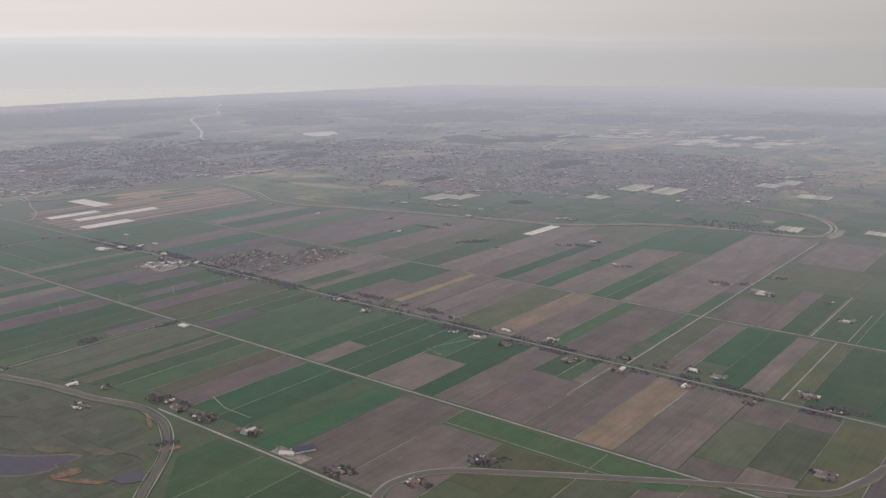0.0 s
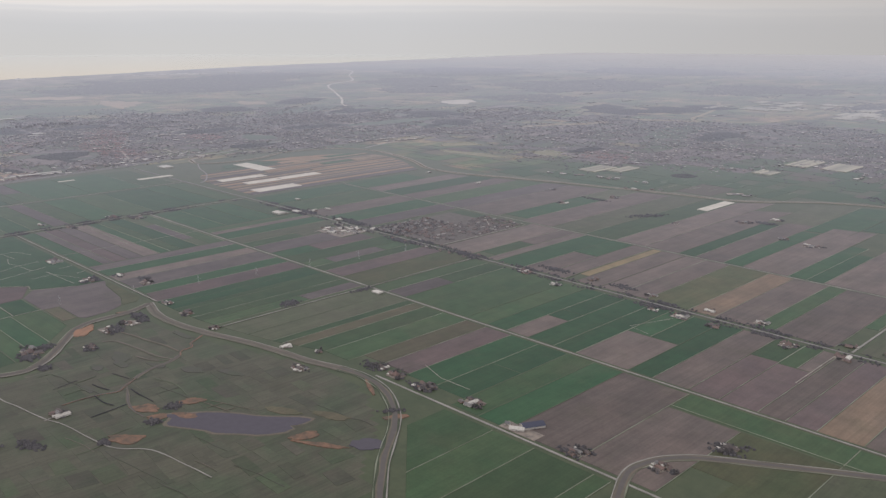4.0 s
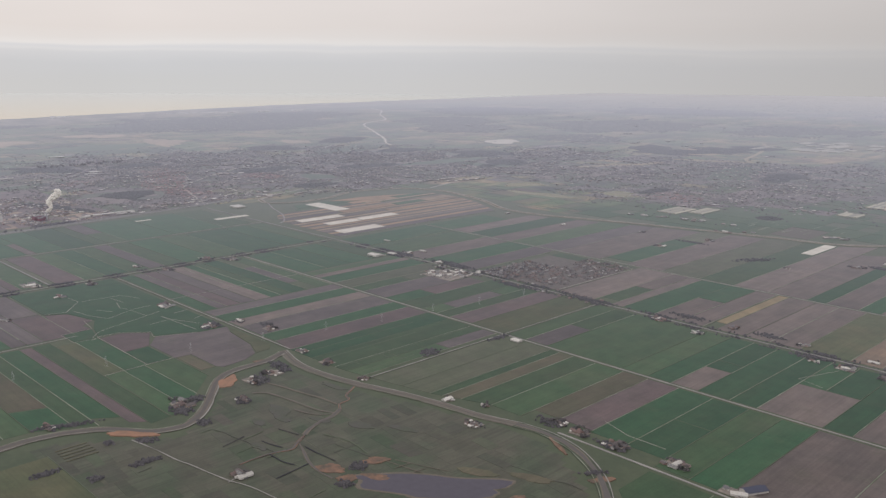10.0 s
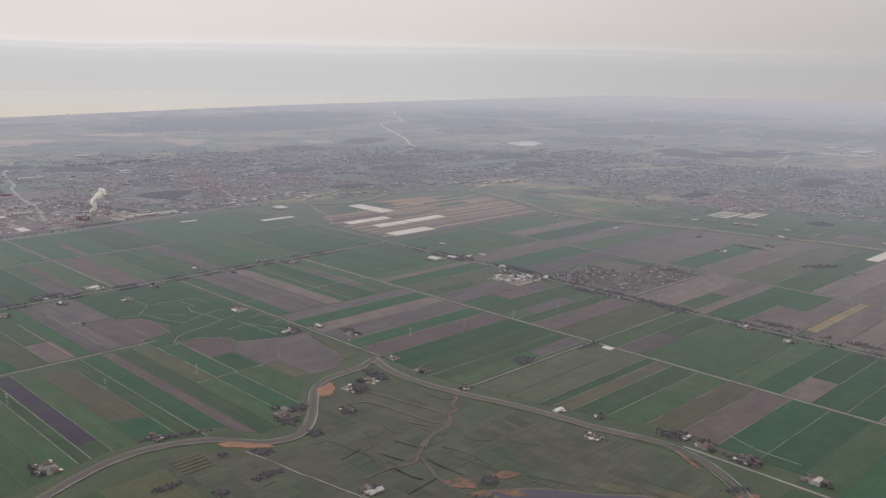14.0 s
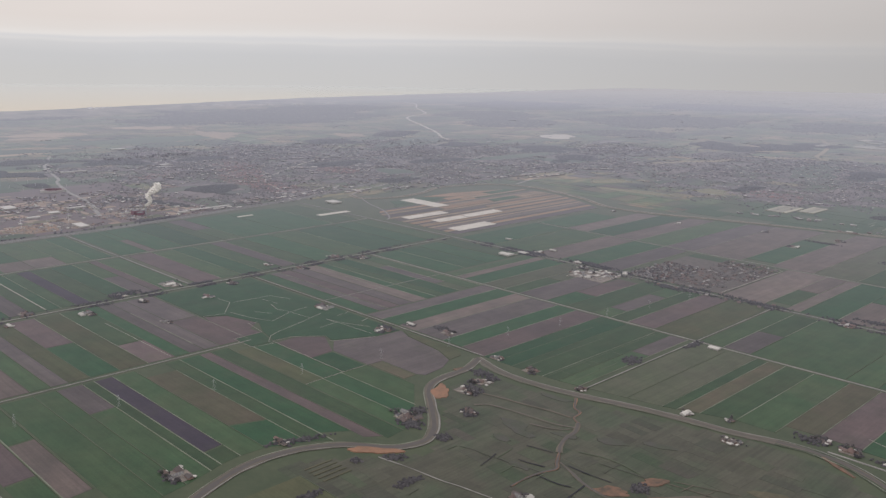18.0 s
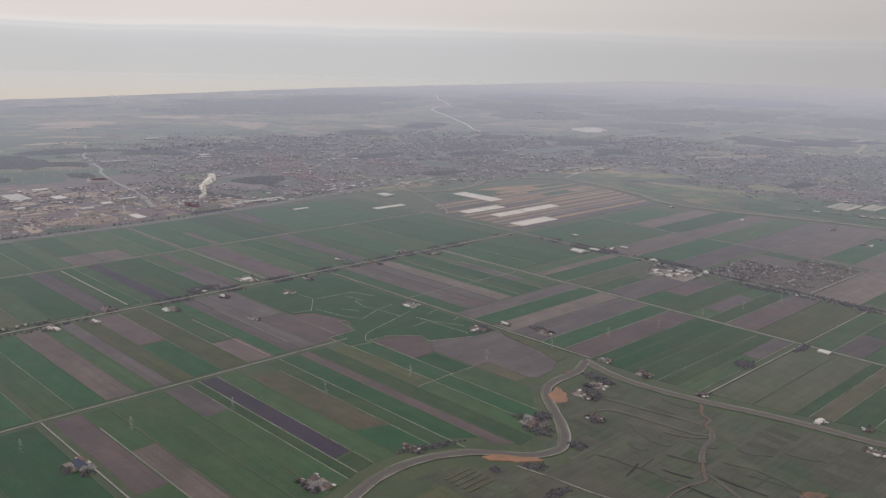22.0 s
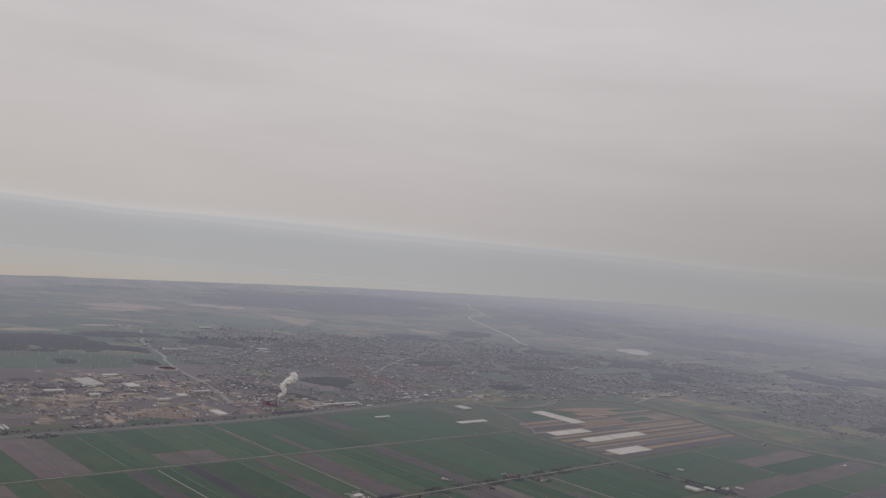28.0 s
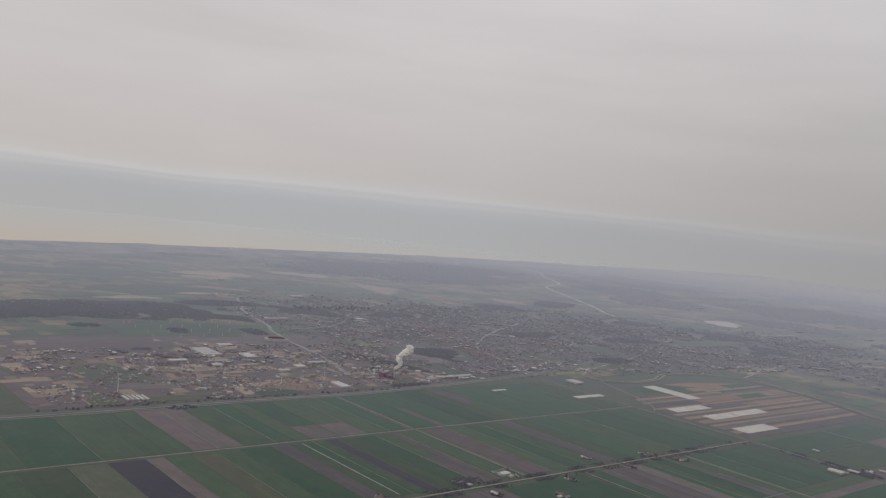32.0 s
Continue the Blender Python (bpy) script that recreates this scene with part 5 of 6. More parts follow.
# roadside scrub and the windbreaks of the long village road
for u in range(-770, -90, 2):
    dense = max(0.0, noise.noise((u * 0.045, 2.0, 0)) + 0.0)
    for side_of in (-1, 1):
        for _ in range(int(32 * max(0.0, dense + 0.25 * noise.noise((u * 0.1, 5.0 * side_of, 3))) + rnd.random() * 1.15)):
            woods.mound(u + rnd.uniform(-2, 2), 431 + side_of * (2.4 + 4.6 * rnd.random() ** 1.5), 0.1, rnd.uniform(0.5, 1.15), rnd.uniform(0.4, 1.3), rnd)
for v in range(-200, 425, 2):
    dense = max(0.0, noise.noise((v * 0.05, 7.0, 0)) - 0.02)
    for side_of in (-1, 1):
        for _ in range(int(18 * max(0.0, dense + 0.25 * noise.noise((v * 0.1, 5.0 * side_of, 8))) + rnd.random() * 1.1)):
            woods.mound(-795 + side_of * (2.2 + 4.5 * rnd.random() ** 1.3), v + rnd.uniform(-2, 2), 0.1, rnd.uniform(0.5, 1.1), rnd.uniform(0.4, 1.2), rnd)
LAKE_SCRUB = [(-404, 140, 3.5, 4, 0, 60), (-396, 126, 3.5, 3, 30, 44), (-392, 102, 3, 2.5, 0, 26), (-425, 66, 8, 4, 20, 56), (-411, 79, 7, 3.5, 20, 50), (-532, 67, 2.2, 15, -20, 60), (-512, 115, 7, 5, 0, 60), (-491, 87, 5, 2.6, 45, 50),
              (-491, 116, 4, 3, 0, 34), (-502, 144, 4.5, 3, 0, 44), (-471, 77, 2.8, 7.5, 0, 50)]
CANAL_SCRUB = [(-489, 41, 2.5, 6, 0, 44), (-500, 73, 2.5, 2, 0, 22), (-521, 168, 6, 4, 0, 50), (-534, 187, 7, 4, 0, 50), (-525, 186, 5, 3, 0, 30), (-520, 128, 5, 4, 0, 40), (-490, 266, 5, 8, 0, 80), (-480, 317, 3, 9, 0, 40),
               (-808, 116, 6, 11, 0, 90), (-629, 201, 4, 6, 60, 40)]
ROAD_SCRUB = [(-230, 645, 10, 5, 0, 60), (-100, 660, 14, 6, 0, 60), (-90, 440, 9, 4, 0, 50), (-470, 650, 20, 6, 60, 90), (-380, 700, 10, 5, 0, 60), (-604, 226, 5, 4, 0, 30), (-420, 448, 14, 4, 0, 60), (-362, 447, 10, 4, 0, 40),
              (-330, 425, 9, 4, 0, 40), (-495, 432, 22, 5, 0, 110)]
FARM_SCRUB = [(-560, 424, 16, 5, 0, 80), (-640, 440, 25, 6, 0, 120), (-700, 434, 20, 6, 0, 90), (-340, 236, 10, 3, 0, 40), (-205, 287, 9, 3, 20, 34), (-247, 240, 6, 3, 0, 30), (-376, 237, 9, 4, 0, 40), (-330, 208, 6, 2, 50, 26),
              (-471, 54, 3, 3, 0, 26)]
for args in LAKE_SCRUB + CANAL_SCRUB + ROAD_SCRUB + FARM_SCRUB:
    thicket(*args)

# ---- the villages on the long road ----
homes = 0
village_walls, village_roofs = Soup(), Soup()


def home(u, v, turn):
    global homes
    if homes < 90:
        homes += 1
        place(rnd.choice(("house", "grey", "grey", "grey")), u, v, turn, rnd.uniform(0.72, 1.0))
    else:
        a, b = rnd.uniform(0.8, 1.3), rnd.uniform(0.6, 0.9)
        village_walls.block(u, v, a, b, 0.62, radians(turn), 0.1)
        village_roofs.gable(u, v, a + 0.1, b + 0.1, 0.62, 1.35, radians(turn), 0.1)


bm = bmesh.new()
slab(bm, -606, -525, 438, 530, 0, 0.20)
tagged(part("village_ground", bm, M_VILLAGE), "built-up ground of gardens and streets under the village", "ground", kind="structure")
for u in (-566, -552, -538):  # streets of the new quarter
    bm = bmesh.new()
    slab(bm, u - 0.4, u + 0.4, 442, 540, 0.15, 0.225)
    tagged(part("street", bm, M_ASPHALT), "straight grey paved village street", "street", kind="structure")
for row in range(13):
    u = -572 + row * 3.5
    v = 444 + rnd.uniform(0, 4)
    while v < 541:
        n = rnd.uniform(0.8, 2.3)
        x, turn = u + rnd.uniform(-0.7, 0.7), 1.571 + rnd.choice((0, 0, 0, 1.571)) + rnd.uniform(-0.2, 0.2)
        if rnd.random() < 0.62 + 0.9 * noise.noise((u * 0.05, v * 0.05, 2)):
            village_walls.block(x, v + n, n, 0.7, 0.6, turn, 0.1)
            village_roofs.gable(x, v + n, n + 0.1, 0.82, 0.6, 1.2, turn, 0.1)
        for _ in range(1):
            woods.mound(x + rnd.uniform(-2.2, 2.2), v + rnd.uniform(0, 2 * n + 1), 0.1, rnd.uniform(0.2, 0.55), rnd.uniform(0.2, 0.8), rnd)
        v += 2 * n + rnd.uniform(0.5, 2.8)
for line in (((-527, 440), (-525, 540), (-533, 544)), ((-527, 500), (-570, 538))):
    bm = bmesh.new()
    ribbon(bm, [Vector(p) for p in line], 0.4, -0.4, 0.26, 0.31)
    tagged(part("lane", bm, M_PALE), "pale lane round the edge of the village", "lane", kind="structure")
for _ in range(150):  # the older street village among trees
    u, v = rnd.uniform(-606, -574), 436 + 62 * rnd.random() ** 1.6
    home(u, v, rnd.choice((0, 90)) + rnd.uniform(-12, 12))
    for _ in range(9):
        woods.mound(u + rnd.gauss(0, 2.6), v + rnd.gauss(0, 2.6), 0.1, rnd.uniform(0.25, 0.55), rnd.uniform(0.3, 1.1), rnd)
field([(-606, 505), (-574, 505), (-574, 545), (-606, 545)], "g")
field([(-590, 484), (-575, 484), (-575, 503), (-590, 503)], "D")
for v in range(-75, 12, 4):
    for s in (-1, 1):
        if rnd.random() < 0.8:
            home(-795 + s * rnd.uniform(4.5, 7), v + rnd.uniform(-1, 1), rnd.uniform(-8, 8))
        woods.mound(-795 + s * rnd.uniform(3, 9), v + 2, 0.1, 0.7, rnd.uniform(0.8, 1.5), rnd)
for u in range(-600, -480, 5):
    home(u, 431 + rnd.choice((-6, 6)), rnd.uniform(-8, 8))

# ---- white crop covers on the bulb fields, sheds and greenhouses ----


def cover(u0, u1, v0, v1):
    bm = bmesh.new()
    slab(bm, u0, u1, v0, v1, 0, 0.34)
    tagged(part("crop_cover", bm, M_COVER), "white plastic sheet laid over a strip of bulb field", "crop cover")


for q in ((-982, -921, 532, 553), (-901, -887, 460, 518), (-869, -855, 473, 516), (-870, -856, 518, 572), (-828, -811, 456, 511), (-968, -960, 400, 440), (-453, -442, 710, 766)):
    cover(*q)
glass = Soup()


def greenhouse(u, v, a, b, n):
    w = 2 * a / n
    for i in range(n):
        glass.block(u - a + w * (i + 0.5), v, w * 0.46, b, 0.8)
        glass.gable(u - a + w * (i + 0.5), v, b, w * 0.46, 0.8, 1.2, radians(90))


for u, v, a, b, n in ((-655, 836, 13, 24, 5), (-630, 856, 9, 22, 4), (-495, 1062, 14, 30, 6), (-450, 1062, 16, 30, 6), (-360, 1195, 14, 20, 5), (-345, 1240, 12, 24, 4), (-285, 1130, 20, 16, 6), (-500, 960, 12, 14, 4), (-250, 900, 12, 14, 4), (-170, 930, 14, 10, 4), (-120, 1000, 16, 14, 5)):
    greenhouse(u, v, a, b, n)
for i in range(46):
    greenhouse(-900 + rnd.uniform(-60, 420), 1760 + rnd.uniform(-110, 160), rnd.uniform(8, 22), rnd.uniform(10, 34), 4)
glass.done("greenhouses", M_GLASS, None, "rows of pale glasshouses with low pitched roofs", "greenhouses")

# ---- the town, its harbour trade estate and the power plant ----
town_walls, town_roofs, old_roofs, hall_roofs, hall_walls, town_trees = Soup(), Soup(), Soup(), Soup(), Soup(), Soup()
WOODS_WEST = [(-1512, 205, 78, 92, 15), (-1512, 95, 80, 95, 0), (-1500, -20, 72, 90, 0), (-1445, 268, 42, 30, 55), (-1358, 161, 18, 13, 0), (-1394, 72, 18, 22, 0), (-1590, 320, 40, 60, 0),
              (-1195, 405, 52, 46, 20), (-1510, 425, 62, 46, 25), (-1172, 297, 78, 11, 20), (-1300, 690, 26, 60, 10), (-1480, 560, 24, 60, 0), (-1110, 640, 20, 40, 0), (-1235, 840, 20, 70, -15)]
WOODS_EAST = [(-1345, 250, 22, 16, 0), (-985, 1540, 62, 190, -18), (-1090, 1480, 40, 90, 30), (-1250, 1130, 60, 70, 10), (-1400, 1060, 50, 60, 0), (-1120, 1050, 40, 70, 15), (-1580, 900, 50, 60, 10),
              (-760, 960, 14, 34, 0), (-700, 1230, 30, 60, 10), (-1640, 1120, 40, 90, 25), (-555, 868, 13, 14, 0)]
COPSES = WOODS_WEST + WOODS_EAST
RED_QUARTERS = [(-1160, 476, 44, 28), (-1215, 478, 44, 28), (-1265, 492, 44, 30), (-1320, 530, 44, 30), (-1385, 553, 38, 26), (-1339, 400, 26, 20), (-715, 930, 42, 34), (-1240, 640, 40, 24)]
TOWN = [(-1370, 500, 270, 190), (-1180, 440, 130, 150), (-1260, 700, 230, 190), (-1330, 920, 230, 200), (-1140, 800, 110, 150), (-1080, 940, 110, 90), (-1150, 1240, 130, 120), (-860, 1130, 150, 150), (-720, 960, 150, 110), (-640, 1120, 160, 170), (-790, 1300, 150, 120), (-440, 1210, 170, 170), (-1010, 1060, 120, 90), (-940, 1010, 90, 90), (-1240, 1100, 150, 110), (-560, 1400, 160, 120), (-950, 1290, 90, 90), (-1500, 640, 150, 170)]


def inside(u, v, cu, cv, a, b, turn=0.0):
    """How far out a place lies in an oval: below 1 inside."""
    c, s = math.cos(radians(turn)), math.sin(radians(turn))
    return math.hypot((c * (u - cu) + s * (v - cv)) / a, (c * (v - cv) - s * (u - cu)) / b)


def copse_at(u, v):
    return any(inside(u, v, *o) < 1.02 for o in COPSES)


def in_town(u, v):
    """How densely built the place is."""
    d = max(1.25 - math.hypot((u - cu) / a, (v - cv) / b) for cu, cv, a, b in TOWN)
    return d + 0.5 * noise.noise((u * 0.012, v * 0.012, 1)) + 0.45 * noise.noise((u * 0.03, v * 0.03, 41)) - 0.12


def ring_front(u):
    """The near edge of the land beyond the ring road and the dyke."""
    return lerp_table([(-1060, 512), (-1030, 520), (-1012, 720), (-984, 745), (-933, 752), (-858, 733), (-800, 706), (-745, 708), (-696, 725), (-597, 755), (-504, 780), (-441, 795), (-375, 850), (-297, 878), (-215, 890), (0, 900)], u)


LAKES = [(-918, 872, 19, 29, -20, 3.3), (-840, 816, 58, 11, 8, 7.1), (-778, 897, 20, 22, 30, 6.1), (-280, 929, 8, 9, 0, 7.7), (-207, 905, 7, 20, 0, 4.4)]


def kept_free(u, v):
    if u > -1054 and v < ring_front(u) + 6 or u > -1000 and v < 900 and u < -880 or copse_at(u, v) or u < -1290 and v < 300 or math.hypot(u + 1286, v - 249) < 20:
        return True
    return any(inside(u, v, *o[:5]) < 1.1 for o in LAKES) or inside(u, v, -1180, 700, 36, 26) < 1 or inside(u, v, -1200, 990, 22, 100) < 1


SPAN = 40.0
for i in range(-46, -7):
    for j in range(5, 38):  # one quarter: short terraces along parallel streets
        cu, cv = (i + 0.5) * SPAN, (j + 0.5) * SPAN
        if in_town(cu, cv) < -0.2:
            continue
        turn = 0.3 * round(rnd.uniform(-2, 2)) + rnd.choice((0, 1.571))
        c, s = math.cos(turn), math.sin(turn)
        pitch = rnd.uniform(3.6, 5.2)
        y = -SPAN / 2
        while y < SPAN / 2:
            x = -SPAN / 2 + rnd.uniform(0, 4)
            while x < SPAN / 2:
                a, b, h = rnd.uniform(0.7, 2.4), rnd.uniform(0.6, 1.0), rnd.uniform(0.35, 0.5)
                u, v = cu + c * x - s * y, cv + s * x + c * y
                x += 2 * a + rnd.uniform(0.6, 3.0)
                d = in_town(u, v)
                if d < 0.04 or rnd.random() > (0.16 + 0.95 * d) * (0.62 if u > -1050 else 0.88) or kept_free(u, v):
                    continue
                red = min(math.hypot((u - p) / e, (v - q) / f) for p, q, e, f in RED_QUARTERS) + 0.4 * noise.noise((u * 0.03, v * 0.03, 4)) < 1.0
                if rnd.random() < 0.93:
                    town_walls.block(u, v, a, b, h, turn)
                    (old_roofs if red and rnd.random() < 0.85 else town_roofs).gable(u, v, a + 0.1, b + 0.1, h, h + 0.34, turn)
                else:
                    h = rnd.uniform(0.9, 1.8)
                    hall_walls.block(u, v, a * 1.3, b * 1.8, h, turn)
                    hall_roofs.block(u, v, a * 1.3 + 0.05, b * 1.8 + 0.05, 0.12, turn, h)
                if rnd.random() < 0.35:
                    town_trees.mound(u + rnd.uniform(-3, 3), v + rnd.uniform(-3, 3), 0, rnd.uniform(0.5, 1.1), rnd.uniform(0.6, 1.3), rnd)
            y += pitch
for _ in range(12000):  # parks, avenues and gardens among the streets
    u, v = rnd.uniform(-1850, -250), rnd.uniform(180, 1560)
    d = in_town(u, v)
    park = noise.noise((u * 0.014, v * 0.014, 12))
    if d < -0.35 or rnd.random() > 0.10 + max(0, park) * 2.6 or kept_free(u, v):
        continue
    town_trees.mound(u, v, 0, rnd.uniform(1.0, 2.4), rnd.uniform(0.9, 1.7), rnd)
for _ in range(30):  # tower flats at the back of the town
    u, v = rnd.uniform(-1560, -1525), rnd.uniform(430, 560)
    hall_walls.block(u, v, rnd.uniform(1.5, 3.0), 1.0, rnd.uniform(2.4, 4.2), rnd.choice((0.4, 1.97)))


def hall_row(u0, v0, u1, v1, n, wide, big=1.0):
    """Far flat-roofed halls along a road."""
    turn = math.atan2(v1 - v0, u1 - u0)
    for _ in range(n):
        t = rnd.random()
        u, v = u0 + (u1 - u0) * t + rnd.uniform(-wide, wide), v0 + (v1 - v0) * t + rnd.uniform(-wide, wide)
        a, b, h = big * rnd.uniform(1.2, 3.8), big * rnd.uniform(1.0, 2.0), rnd.uniform(0.7, 1.4)
        hall_walls.block(u, v, a, b, h, turn)
        hall_roofs.block(u, v, a + 0.05, b + 0.05, 0.1, turn, h)


FRONT_HALLS = [(-1075, 300, -1062, 360, 30, 6), (-1078, 380, -1095, 470, 46, 12), (-1090, 470, -1110, 560, 40, 14), (-1068, 520, -1045, 640, 34, 10), (-1045, 770, -1030, 840, 44, 7),
               (-1040, 935, -990, 985, 34, 8), (-1420, 450, -1405, 475, 10, 4, 1.6), (-1300, 600, -1285, 635, 14, 4, 1.5), (-1400, 640, -1340, 820, 26, 12)]
BACK_HALLS = [(-1130, 1230, -1110, 1340, 46, 14), (-1015, 800, -1000, 870, 20, 5), (-372, 1285, -345, 1312, 18, 8, 1.5), (-560, 930, -470, 1060, 22, 16), (-620, 790, -560, 800, 10, 6),
              (-690, 770, -640, 785, 8, 4), (-470, 800, -440, 815, 10, 6), (-1180, 860, -1060, 900, 24, 14)]
for row in FRONT_HALLS + BACK_HALLS:
    hall_row(*row)
for _ in range(60):
    u, v = rnd.uniform(-1900, -300), rnd.uniform(450, 2300)
    if kept_free(u, v) or u > -1080 and v < 930:
        continue
    hall_row(u, v, u + rnd.uniform(-14, 14), v + rnd.uniform(8, 34), rnd.randrange(2, 8), 7, 1.2)

estate = tagged(new("trade_estate"), "sandy and paved plots of a half-built trade estate", "ground", kind="structure")
part("base_ground", box_bm(-1320, -1042, -76, 338, 0, 0.06), FIELD["m"][0], estate)
for n in range(420):
    p, q = rnd.uniform(2.0, 7.5), rnd.uniform(3.0, 14.0)
    u, v = rnd.uniform(-1300, -1056), rnd.uniform(-66, 328)
    if u < -1225 and v > 195:
        continue
    plot = part("plot", box_bm(-p, p, -q, q, 0, 0.08 + 0.0004 * n), M_ESTATE, estate)
    plot.matrix_world = pose(u, v, 0, 0, 0, rnd.choice((3, 3, 93)) + rnd.uniform(-5, 5))
clutter = Soup()
for _ in range(5200):
    u, v = rnd.uniform(-1260, -1052), rnd.uniform(-60, 330)
    if noise.noise((u * 0.03, v * 0.03, 25)) > 0.05:
        clutter.block(u, v, rnd.uniform(0.3, 1.2), rnd.uniform(0.25, 0.6), rnd.uniform(0.3, 0.8), rnd.choice((0.05, 1.62)), 0.12)
HALLS = []
for name, wall, roof, text in (("factory_hall", M_WHITEWALL, M_WHITEROOF, "white factory hall with a flat bright roof"), ("factory_hall", M_WHITEWALL, M_SLATE, "pale factory hall with a flat grey roof"), ("factory_hall", M_BRICK, M_YARD, "brown factory hall with a flat gravel roof"), ("factory_hall", M_BRICK, M_DARKROOF, "low factory hall with a flat dark roof")):
    base = tagged(new(name), text, "factory hall", "halls of the trade estate")
    part("wall", box_bm(-1, 1, -1, 1, 0, 1), wall, base)
    part("roof", box_bm(-1.02, 1.02, -1.02, 1.02, 1, 1.08), roof, base)
    HALLS.append(base)
for _ in range(540):
    u, v = rnd.uniform(-1265, -1056), rnd.uniform(-50, 335)
    if noise.noise((u * 0.02, v * 0.02, 21)) < -0.16 or math.hypot(u + 1086, v - 263) < 15:
        continue
    a, b = rnd.uniform(0.7, 2.4) * rnd.choice((1, 1, 1, 1.6)), rnd.uniform(0.6, 1.8)
    if u < -1165:
        turn, h = rnd.choice((0.05, 1.62)), rnd.uniform(0.8, 1.6)
        hall_walls.block(u, v, a, b, h, turn, 0.16)
        hall_roofs.block(u, v, a + 0.03, b + 0.03, 0.1, turn, h + 0.16)
        continue
    copy_thing(HALLS[rnd.choice((0, 0, 1, 1, 2, 3))], Matrix.Translation((u, v, 0.16)) @ Matrix.Rotation(rnd.choice((0.05, 1.62)), 4, "Z") @ Matrix.Diagonal((a, b, rnd.uniform(0.8, 1.6), 1)))
for u, v, a, b in ((-1440, 336, 2.2, 18), (-1438, 470, 5, 8), (-1675, 506, 5, 12), (-1228, 136, 19, 9.5), (-1203, 170, 10, 6), (-1262, 173, 4.5, 8), (-1070, 322, 2.6, 12), (-1071, 347, 2.4, 11), (-1019, 462, 8, 6), (-1063, 190, 10, 4.5), (-1066, 300, 2.5, 6), (-1165, 118, 4, 5), (-1190, 90, 3, 9), (-1145, 196, 5, 5), (-1160, 225, 3, 10), (-1130, 170, 3, 6)):
    copy_thing(HALLS[0], Matrix.Translation((u, v, 0.16)) @ Matrix.Diagonal((a, b, 1.4, 1)))
for u, v, a, b in ((-1245, 54, 8, 8), (-1254, 80, 7, 11), (-1214, 91, 6, 9), (-1208, 112, 6, 7), (-1176, 74, 3, 11), (-1229, 167, 7, 8), (-1170, 120, 5, 8)):
    for k in range(4):
        copy_thing(HALLS[3], Matrix.Translation((u + rnd.uniform(-1, 1) * a, v + rnd.uniform(-1, 1) * b, 0.16)) @ Matrix.Diagonal((a * rnd.uniform(0.2, 0.45), b * rnd.uniform(0.3, 0.55), rnd.uniform(0.8, 1.3), 1)))
heaps = Soup()
for _ in range(150):  # tipped sand and earth by the railway
    heaps.mound(rnd.uniform(-1082, -1056), rnd.uniform(132, 190), 0.1, rnd.uniform(0.6, 2.0), rnd.uniform(0.3, 1.1), rnd)
heaps.done("sand_heaps", M_YARD, None, "heaps of tipped sand and earth on the estate", "heaps")
for _ in range(420):  # rows of parked vans
    v = rnd.uniform(62, 118)
    clutter.block(-1122 + 7.0 * rnd.randrange(6) + 0.05 * v, v, 0.5, 0.35, 0.4, 1.57, 0.14)
for u, v, a, b in ((-1009, 339, 2.0, 9),):
    cover_bm = box_bm(u - a, u + a, v - b, v + b, 0, 0.5)
    tagged(part("crop_cover", cover_bm, M_COVER), "white plastic sheet laid over a strip of field", "crop cover")
for cu, cv, a, b, turn, z, key in ((-1275, 72, 42, 40, 10, 0.30, "m"), (-1072, 150, 20, 22, 0, 0.31, "r"), (-1044, 212, 7, 28, 4, 0.29, "o"), (-1098, 60, 16, 46, 0, 0.28, "b"), (-1290, 20, 40, 40, 0, 0.27, "m"), (-1140, 20, 40, 26, 0, 0.26, "k"), (-1052, 120, 9, 24, 0, 0.27, "g"), (-1052, 30, 8, 30, 0, 0.27, "o")):
    blob("bare_plot", cu, cv, a, b, turn, z, FIELD[key][0], "open earth and grass plot on the trade estate", "plot", cu * 0.01, rough=1.2)
for k in range(90):
    copy_at = (-1047.5 + rnd.uniform(-3.0, 3.0), rnd.uniform(50, 88))
    clutter.block(*copy_at, rnd.uniform(0.5, 1.1), rnd.uniform(0.3, 0.5), 0.5, 1.57, 0.2)
for k in range(5):
    copy_thing(HALLS[0], Matrix.Translation((-1061 + 0.4 * k, -6 + 3.6 * k, 0.16)) @ Matrix.Diagonal((7.0, 1.0, 0.8, 1)))
for _ in range(60):
    woods.mound(-1030 - rnd.uniform(7, 12), rnd.uniform(-80, 240), 0, rnd.uniform(0.9, 1.6), rnd.uniform(1.0, 2.2), rnd)
thicket(-1050, 262, 6, 24, 0, 160, 2.0, 1.6)
thicket(-1024, 22, 5, 12, 0, 60, 2.0, 1.2)
for v in range(-40, 24, 4):
    home(-1046 + rnd.uniform(-5, 5), v, 0)

clutter.done("estate_clutter", M_STACK, None, "parked lorries, containers and stacks on the estate", "clutter")

